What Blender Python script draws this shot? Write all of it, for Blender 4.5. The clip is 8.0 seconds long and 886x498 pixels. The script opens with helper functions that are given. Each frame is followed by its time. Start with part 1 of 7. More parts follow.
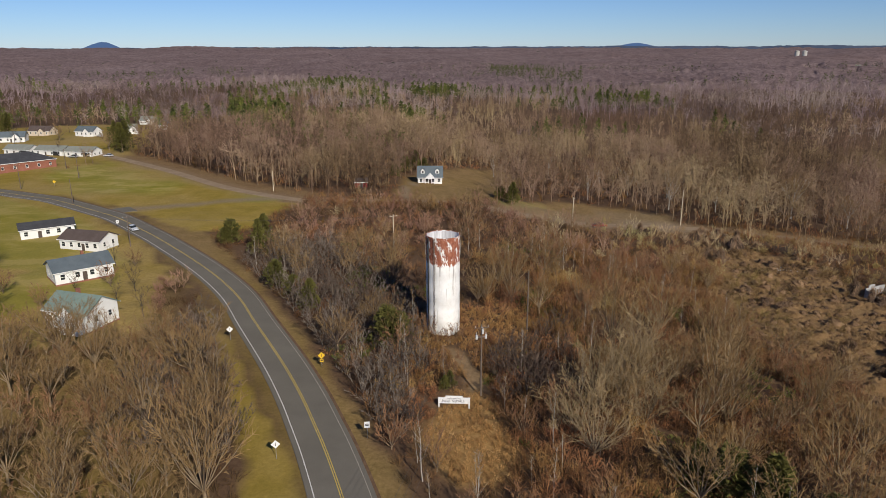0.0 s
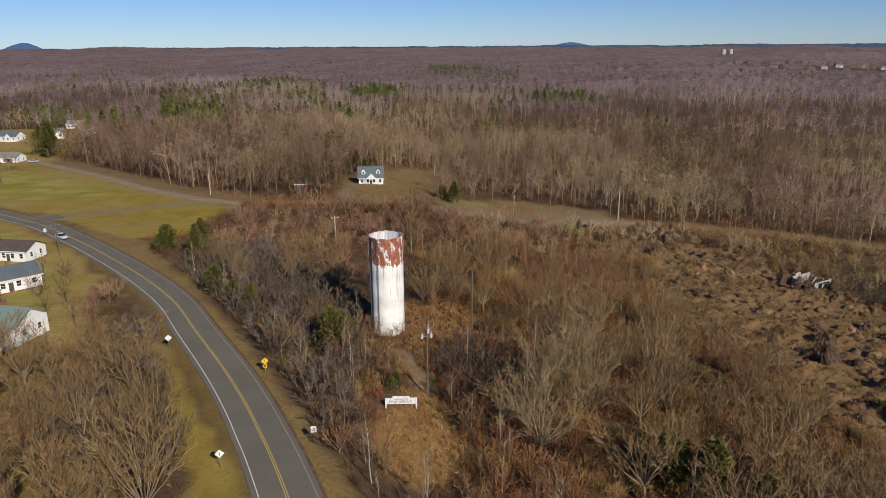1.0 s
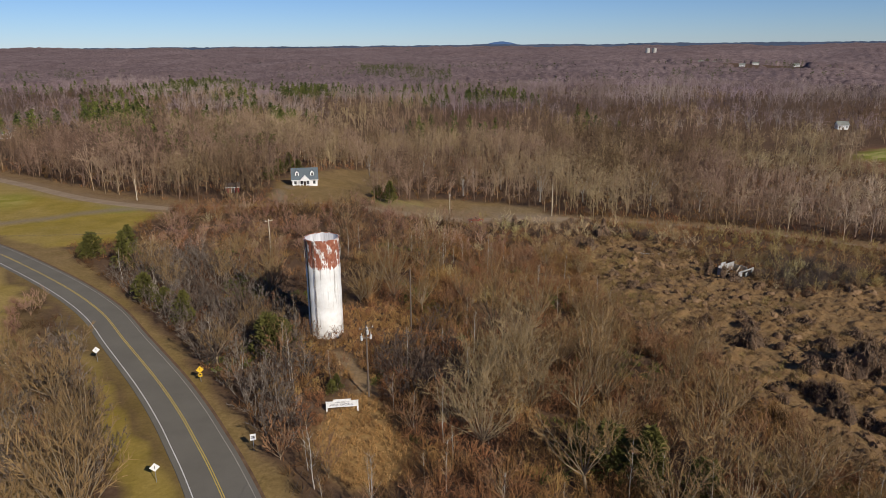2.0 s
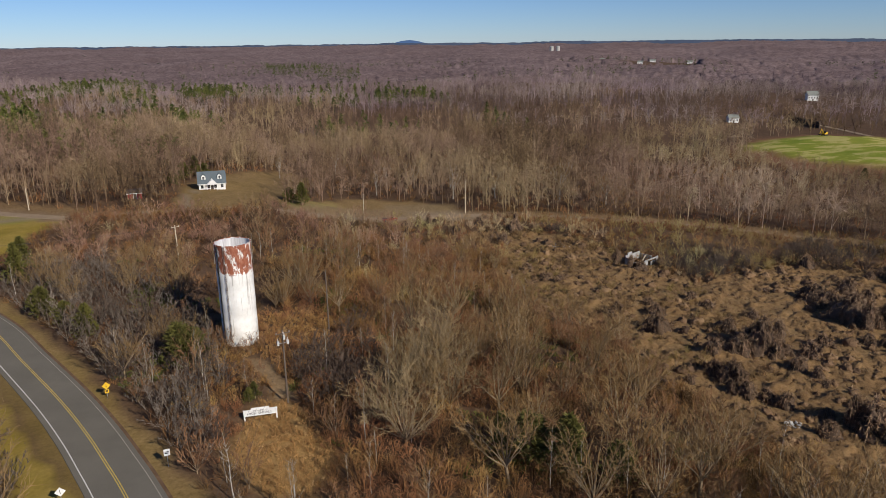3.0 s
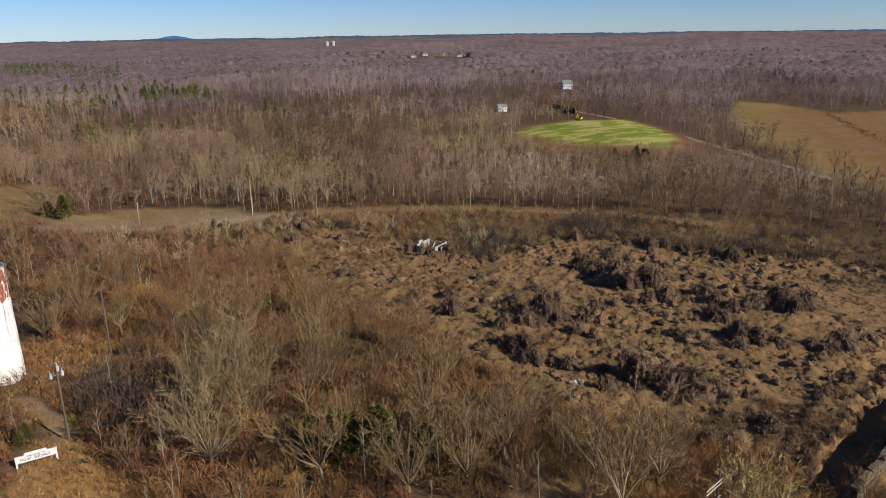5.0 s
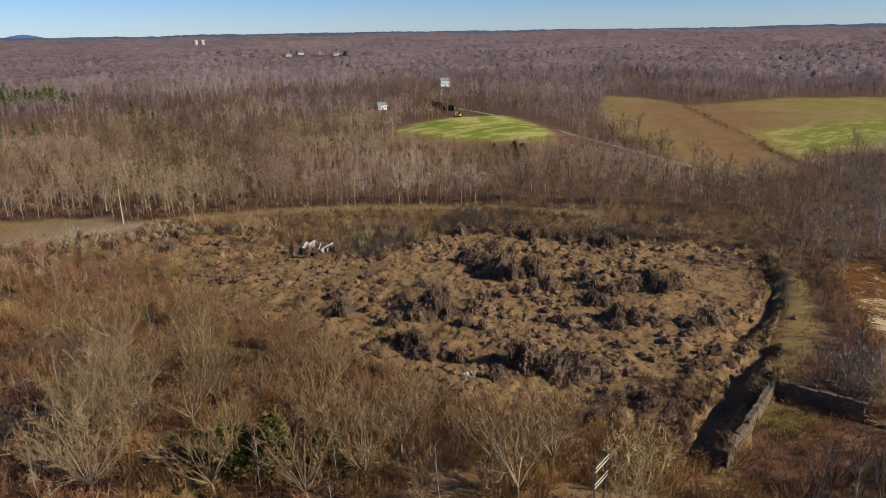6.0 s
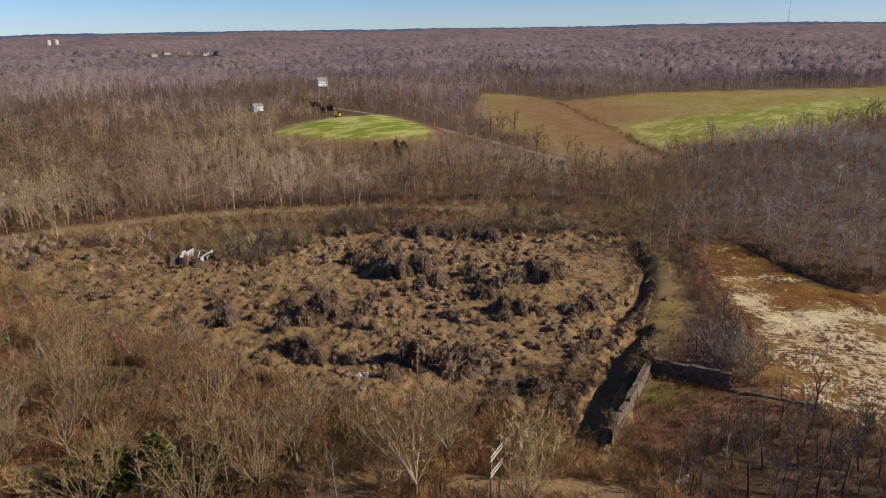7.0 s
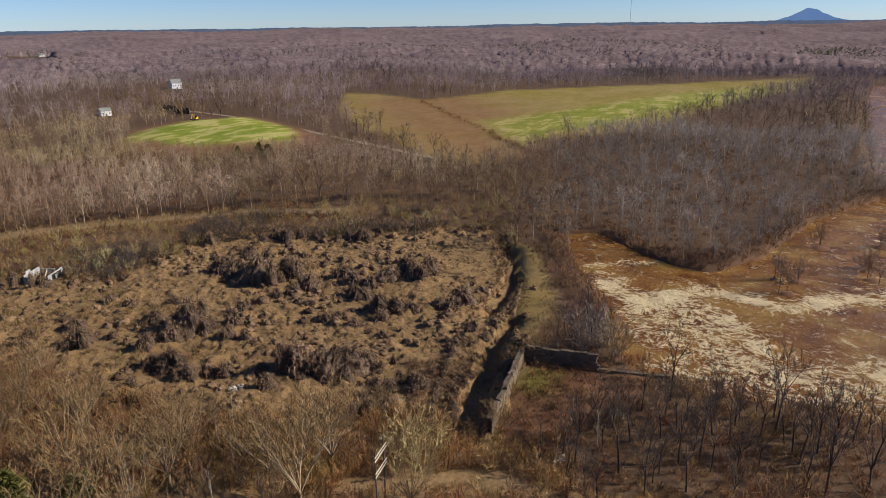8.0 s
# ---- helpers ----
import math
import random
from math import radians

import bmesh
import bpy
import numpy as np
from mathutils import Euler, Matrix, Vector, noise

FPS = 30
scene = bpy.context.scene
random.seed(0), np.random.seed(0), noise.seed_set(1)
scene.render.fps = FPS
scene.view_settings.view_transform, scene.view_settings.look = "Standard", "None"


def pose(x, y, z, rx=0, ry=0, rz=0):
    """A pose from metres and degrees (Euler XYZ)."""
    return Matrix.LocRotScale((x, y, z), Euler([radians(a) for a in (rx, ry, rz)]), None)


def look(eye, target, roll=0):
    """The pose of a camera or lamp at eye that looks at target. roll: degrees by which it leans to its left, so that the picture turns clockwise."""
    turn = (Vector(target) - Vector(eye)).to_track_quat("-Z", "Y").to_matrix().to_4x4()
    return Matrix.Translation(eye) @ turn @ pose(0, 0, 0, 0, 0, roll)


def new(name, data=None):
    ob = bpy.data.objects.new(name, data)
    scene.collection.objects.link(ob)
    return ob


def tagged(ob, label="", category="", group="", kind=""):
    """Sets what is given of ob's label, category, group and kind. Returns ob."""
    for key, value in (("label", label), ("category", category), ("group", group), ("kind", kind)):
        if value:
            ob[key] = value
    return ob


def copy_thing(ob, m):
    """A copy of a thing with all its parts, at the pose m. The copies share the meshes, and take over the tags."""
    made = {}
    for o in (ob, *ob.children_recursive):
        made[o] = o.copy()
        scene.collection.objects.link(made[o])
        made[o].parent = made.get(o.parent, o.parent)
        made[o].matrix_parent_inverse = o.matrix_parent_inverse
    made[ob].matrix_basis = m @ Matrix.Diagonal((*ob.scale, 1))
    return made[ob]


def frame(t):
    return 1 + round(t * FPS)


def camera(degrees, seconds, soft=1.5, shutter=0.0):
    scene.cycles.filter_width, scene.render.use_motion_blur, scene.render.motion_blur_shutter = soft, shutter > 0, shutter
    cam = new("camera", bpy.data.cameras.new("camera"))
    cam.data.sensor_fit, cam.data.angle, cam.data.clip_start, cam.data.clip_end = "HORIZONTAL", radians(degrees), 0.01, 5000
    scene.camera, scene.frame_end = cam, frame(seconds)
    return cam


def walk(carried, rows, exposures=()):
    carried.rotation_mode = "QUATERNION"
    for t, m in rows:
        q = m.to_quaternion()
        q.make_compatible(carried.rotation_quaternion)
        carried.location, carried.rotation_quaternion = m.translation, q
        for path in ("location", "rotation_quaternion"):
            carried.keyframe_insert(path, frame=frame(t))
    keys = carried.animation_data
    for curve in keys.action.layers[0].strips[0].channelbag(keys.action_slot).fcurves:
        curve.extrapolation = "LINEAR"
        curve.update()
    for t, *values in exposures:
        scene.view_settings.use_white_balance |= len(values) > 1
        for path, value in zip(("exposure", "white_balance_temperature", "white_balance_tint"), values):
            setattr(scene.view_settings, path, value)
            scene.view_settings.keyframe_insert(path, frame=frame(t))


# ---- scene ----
# The camera hovers and turns to its right: seconds, heading clockwise from +y, pitch, lean to the right.
EYE = Vector((0.0, 0.0, 53.0))
cam = camera(64.34, 8.0, 0.55)
ROWS = [
    (0.0, 0.00, -16.18, 0.18),
    (0.5, 2.38, -16.20, 0.33),
    (1.0, 4.82, -16.22, 0.36),
    (1.5, 7.27, -16.25, 0.43),
    (3.0, 17.28, -16.46, 0.67),
    (3.5, 21.42, -16.59, 0.75),
    (4.0, 25.64, -16.76, 0.85),
    (4.5, 30.03, -16.91, 0.87),
    (6.0, 44.26, -17.35, 0.98),
    (6.5, 49.02, -17.47, 0.98),
    (7.0, 53.91, -17.58, 0.95),
    (7.5, 59.21, -17.67, 0.90),
    (8.0, 64.76, -17.77, 0.82),
]


def aim(yaw, pitch, lean):
    a, b = radians(yaw), radians(pitch)
    return look(EYE, EYE + Vector((math.sin(a) * math.cos(b), math.cos(a) * math.cos(b), math.sin(b))), -lean)


walk(cam, [(t, aim(yaw, pitch, lean)) for t, yaw, pitch, lean in ROWS], [(0.0, -0.27), (3.0, -0.26), (4.5, -0.1), (6.5, 0.11), (8.0, 0.19)])

# ---- light: a clear winter day, the sun behind and to the right ----
SUN_AZ, SUN_EL = 154.0, 30.5
world = bpy.data.worlds.new("sky")
scene.world = world
world.use_nodes = True
sky = world.node_tree.nodes.new("ShaderNodeTexSky")
sky.sky_type, sky.sun_disc = "NISHITA", False
sky.sun_elevation, sky.sun_rotation = radians(SUN_EL), radians(SUN_AZ)
sky.altitude, sky.air_density, sky.dust_density, sky.ozone_density = 2500, 1.0, 0.2, 6.0
world.node_tree.nodes["Background"].inputs["Strength"].default_value = 0.086
tint = world.node_tree.nodes.new("ShaderNodeMix")
tint.data_type, tint.blend_type = "RGBA", "MULTIPLY"
tint.inputs[0].default_value, tint.inputs[7].default_value = 1.0, (0.92, 0.985, 1.16, 1)
world.node_tree.links.new(sky.outputs[0], tint.inputs[6])
world.node_tree.links.new(tint.outputs[2], world.node_tree.nodes["Background"].inputs["Color"])
sun = new("sun", bpy.data.lights.new("sun", "SUN"))
sun.data.energy, sun.data.angle, sun.data.color = 5.6, radians(0.53), (0.98, 0.9, 0.78)
a, b = radians(SUN_AZ), radians(SUN_EL)
sun.matrix_world = look(Vector((math.sin(a) * math.cos(b), math.cos(a) * math.cos(b), math.sin(b))) * 400, (0, 0, 0))

# ---- helpers of this scene ----
RNG = np.random.default_rng(7)
_TABLE = np.random.default_rng(3).random((256, 256))


def vnoise(x, y, scale, seed=0):
    """Smooth value noise, 0 to 1."""
    u, v = np.asarray(x, float) / scale + seed * 17.3, np.asarray(y, float) / scale + seed * 9.7
    iu, iv = np.floor(u).astype(int), np.floor(v).astype(int)
    fu, fv = u - iu, v - iv
    fu, fv = fu * fu * (3 - 2 * fu), fv * fv * (3 - 2 * fv)
    g = lambda i, j: _TABLE[i % 256, j % 256]
    return (g(iu, iv) * (1 - fu) + g(iu + 1, iv) * fu) * (1 - fv) + (g(iu, iv + 1) * (1 - fu) + g(iu + 1, iv + 1) * fu) * fv


def step(a, b, x):
    s = np.clip((np.asarray(x, float) - a) / (b - a), 0, 1)
    return s * s * (3 - 2 * s)


def inside(poly, x, y):
    x, y = np.asarray(x, float), np.asarray(y, float)
    hit = np.zeros(x.shape, bool)
    for (x0, y0), (x1, y1) in zip(poly, poly[1:] + poly[:1]):
        if y0 != y1:
            hit ^= ((y0 > y) != (y1 > y)) & (x < (x1 - x0) * (y - y0) / (y1 - y0) + x0)
    return hit


def away(line, x, y):
    """Distance to a polyline."""
    x, y = np.asarray(x, float), np.asarray(y, float)
    best = np.full(x.shape, 1e9)
    for (x0, y0), (x1, y1) in zip(line, line[1:]):
        dx, dy = x1 - x0, y1 - y0
        k = np.clip(((x - x0) * dx + (y - y0) * dy) / (dx * dx + dy * dy), 0, 1)
        best = np.minimum(best, np.hypot(x - x0 - k * dx, y - y0 - k * dy))
    return best


def depth_in(poly, x, y):
    """Signed distance to a polygon's edge, positive inside."""
    d = away(poly + poly[:1], x, y)
    return np.where(inside(poly, x, y), d, -d)


def smooth_line(pts, n=8):
    """Catmull-Rom through the points."""
    p = [np.array(q, float) for q in pts]
    p = [2 * p[0] - p[1]] + p + [2 * p[-1] - p[-2]]
    out = []
    for i in range(1, len(p) - 2):
        for k in range(n):
            t = k / n
            out.append(0.5 * (2 * p[i] + (p[i + 1] - p[i - 1]) * t + (2 * p[i - 1] - 5 * p[i] + 4 * p[i + 1] - p[i + 2]) * t * t
                              + (3 * p[i] - p[i - 1] - 3 * p[i + 1] + p[i + 2]) * t ** 3))
    return [tuple(q) for q in out] + [tuple(p[-2])]


def mesh_of(name, verts, faces, mat, smooth=False):
    """A mesh from arrays: faces all of one size, or a list of lists."""
    me = bpy.data.meshes.new(name)
    if isinstance(faces, np.ndarray):
        verts = np.ascontiguousarray(verts, np.float32)
        n, k = faces.shape
        me.vertices.add(len(verts))
        me.vertices.foreach_set("co", verts.ravel())
        me.loops.add(n * k)
        me.loops.foreach_set("vertex_index", faces.ravel().astype(np.int32))
        me.polygons.add(n)
        me.polygons.foreach_set("loop_start", np.arange(0, n * k, k, dtype=np.int32))
        me.update(calc_edges=True)
    else:
        me.from_pydata([tuple(v) for v in verts], [], [tuple(f) for f in faces])
    me.materials.append(mat)
    if smooth:
        me.polygons.foreach_set("use_smooth", np.ones(len(me.polygons), bool))
    me.validate()
    return me


def attribute(me, name, values):
    """A value for each vertex: one number, or three as a colour."""
    values = np.asarray(values, np.float32)
    if values.ndim == 1:
        me.attributes.new(name, "FLOAT", "POINT").data.foreach_set("value", values)
    else:
        rgba = np.ones((len(values), 4), np.float32)
        rgba[:, :3] = values
        me.attributes.new(name, "FLOAT_COLOR", "POINT").data.foreach_set("color", rgba.ravel())


def empty(name, m, label="", category="", group=""):
    ob = new(name)
    ob.empty_display_size = 0.5
    ob.matrix_world = m
    return tagged(ob, label, category, group)


def under(ob, parent, label=""):
    ob.parent = parent
    return tagged(ob, label)


def part(name, bm, mat, parent, label="", smooth=False):
    """A bmesh becomes one mesh object under a thing or under a part."""
    me = bpy.data.meshes.new(name)
    bm.normal_update()
    bm.to_mesh(me)
    bm.free()
    me.materials.append(mat)
    if smooth:
        me.polygons.foreach_set("use_smooth", np.ones(len(me.polygons), bool))
    return under(new(name, me), parent, label)


def boxes(*specs, bevel=0.0):
    """A bmesh of boxes: (centre x, y, z, size x, y, z[, turn about z in degrees])."""
    bm = bmesh.new()
    for s in specs:
        m = pose(s[0], s[1], s[2], 0, 0, s[6] if len(s) > 6 else 0) @ Matrix.Diagonal((s[3], s[4], s[5], 1))
        made = bmesh.ops.create_cube(bm, size=1, matrix=m)
        if bevel:
            edges = {e for v in made["verts"] for e in v.link_edges}
            bmesh.ops.bevel(bm, geom=list(edges), offset=bevel, segments=1, affect="EDGES")
    return bm


def rod(bm, p0, p1, r0, r1=None, sides=8):
    """A tapered round bar between two points, added to a bmesh."""
    p0, p1 = Vector(p0), Vector(p1)
    d = p1 - p0
    m = Matrix.Translation((p0 + p1) / 2) @ d.to_track_quat("Z", "Y").to_matrix().to_4x4()
    bmesh.ops.create_cone(bm, cap_ends=True, segments=sides, radius1=r0, radius2=r0 if r1 is None else r1, depth=d.length, matrix=m)
    return bm


def prism(bm, pts, x0, x1):
    """A profile of (y, z) points drawn out along x, added to a bmesh."""
    a = [bm.verts.new((x0, y, z)) for y, z in pts]
    b = [bm.verts.new((x1, y, z)) for y, z in pts]
    n = len(pts)
    for i in range(n):
        bm.faces.new((a[i], a[(i + 1) % n], b[(i + 1) % n], b[i]))
    bm.faces.new(a[::-1])
    bm.faces.new(b)
    bmesh.ops.recalc_face_normals(bm, faces=bm.faces)
    return bm


# ---- materials ----
def shader(name, rough=0.9, metal=0.0, spec=0.3):
    m = bpy.data.materials.new(name)
    m.use_nodes = True
    nt = m.node_tree
    b = nt.nodes["Principled BSDF"]
    b.inputs["Roughness"].default_value, b.inputs["Metallic"].default_value = rough, metal
    b.inputs["Specular IOR Level"].default_value = spec
    return m, nt, b


def node(nt, kind, **ins):
    n = nt.nodes.new("ShaderNode" + kind)
    for k, v in ins.items():
        n.inputs[k].default_value = v
    return n


def tex(nt, where, scale, detail=4.0, rough=0.6, stretch=None):
    """Noise, 0 to 1, in metres of the given coordinate socket."""
    if stretch:
        mp = node(nt, "Mapping", Scale=stretch)
        nt.links.new(where, mp.inputs["Vector"])
        where = mp.outputs[0]
    n = node(nt, "TexNoise", Scale=scale, Detail=detail, Roughness=rough)
    nt.links.new(where, n.inputs["Vector"])
    return n.outputs["Fac"]


def ramp(nt, fac, *stops):
    r = nt.nodes.new("ShaderNodeValToRGB")
    e = r.color_ramp.elements
    while len(e) < len(stops):
        e.new(0.5)
    for el, (p, c) in zip(e, stops):
        el.position = p
        el.color = (*c, 1) if isinstance(c, tuple) else (c, c, c, 1)
    nt.links.new(fac, r.inputs[0])
    return r.outputs[0]


def blend(nt, fac, a, b, mode="MIX"):
    n = nt.nodes.new("ShaderNodeMix")
    n.data_type, n.blend_type = "RGBA", mode
    for sock, v in ((n.inputs[0], fac), (n.inputs[6], a), (n.inputs[7], b)):
        if isinstance(v, (int, float)):
            sock.default_value = v
        elif isinstance(v, tuple):
            sock.default_value = (*v, 1)
        else:
            nt.links.new(v, sock)
    return n.outputs[2]


def bump(nt, b, height, strength, dist):
    n = node(nt, "Bump", Strength=strength, Distance=dist)
    nt.links.new(height, n.inputs["Height"])
    nt.links.new(n.outputs[0], b.inputs["Normal"])


def place_of(nt, kind="Object"):
    return nt.nodes.new("ShaderNodeTexCoord").outputs[kind]


def plain(name, dark, mid, light, rough=0.85, coarse=0.4, fine=6.0, relief=0.02, metal=0.0, spec=0.3, vary=0.0, stretch=None):
    """A worn surface: three colours mixed by noise at two scales, with fine relief; vary: from object to object."""
    m, nt, b = shader(name, rough, metal, spec)
    w = place_of(nt)
    a, f = tex(nt, w, coarse, 3, 0.6, stretch), tex(nt, w, fine, 5, 0.7, stretch)
    col = blend(nt, 0.45, ramp(nt, a, (0.3, dark), (0.5, mid), (0.7, light)), ramp(nt, f, (0.3, dark), (0.5, mid), (0.7, light)))
    if vary:
        info = nt.nodes.new("ShaderNodeObjectInfo")
        col = blend(nt, 1.0, col, ramp(nt, info.outputs["Random"], (0.0, 1 - vary), (1.0, 1.0)), "MULTIPLY")
    nt.links.new(col, b.inputs["Base Color"])
    if relief:
        bump(nt, b, f, 0.6, relief)
    return m


def toned(name, stops, rough=0.9, fine=3.0, patch=0.0, hues=((1, 1, 1), (1, 1, 1))):
    """Wood or leaf whose colour follows the "tone" that each tree or bush carries; kinds of plant change by patches."""
    m, nt, b = shader(name, rough, 0, 0.15)
    at = nt.nodes.new("ShaderNodeAttribute")
    at.attribute_name = "tone"
    col = ramp(nt, at.outputs["Fac"], *stops)
    n = tex(nt, place_of(nt), fine, 2, 0.5)
    if patch:
        col = blend(nt, 1.0, col, ramp(nt, tex(nt, place_of(nt), patch, 3, 0.6), (0.4, hues[0]), (0.6, hues[1])), "MULTIPLY")
    nt.links.new(blend(nt, 1.0, col, ramp(nt, n, (0.3, 0.75), (0.7, 1.2)), "MULTIPLY"), b.inputs["Base Color"])
    return m


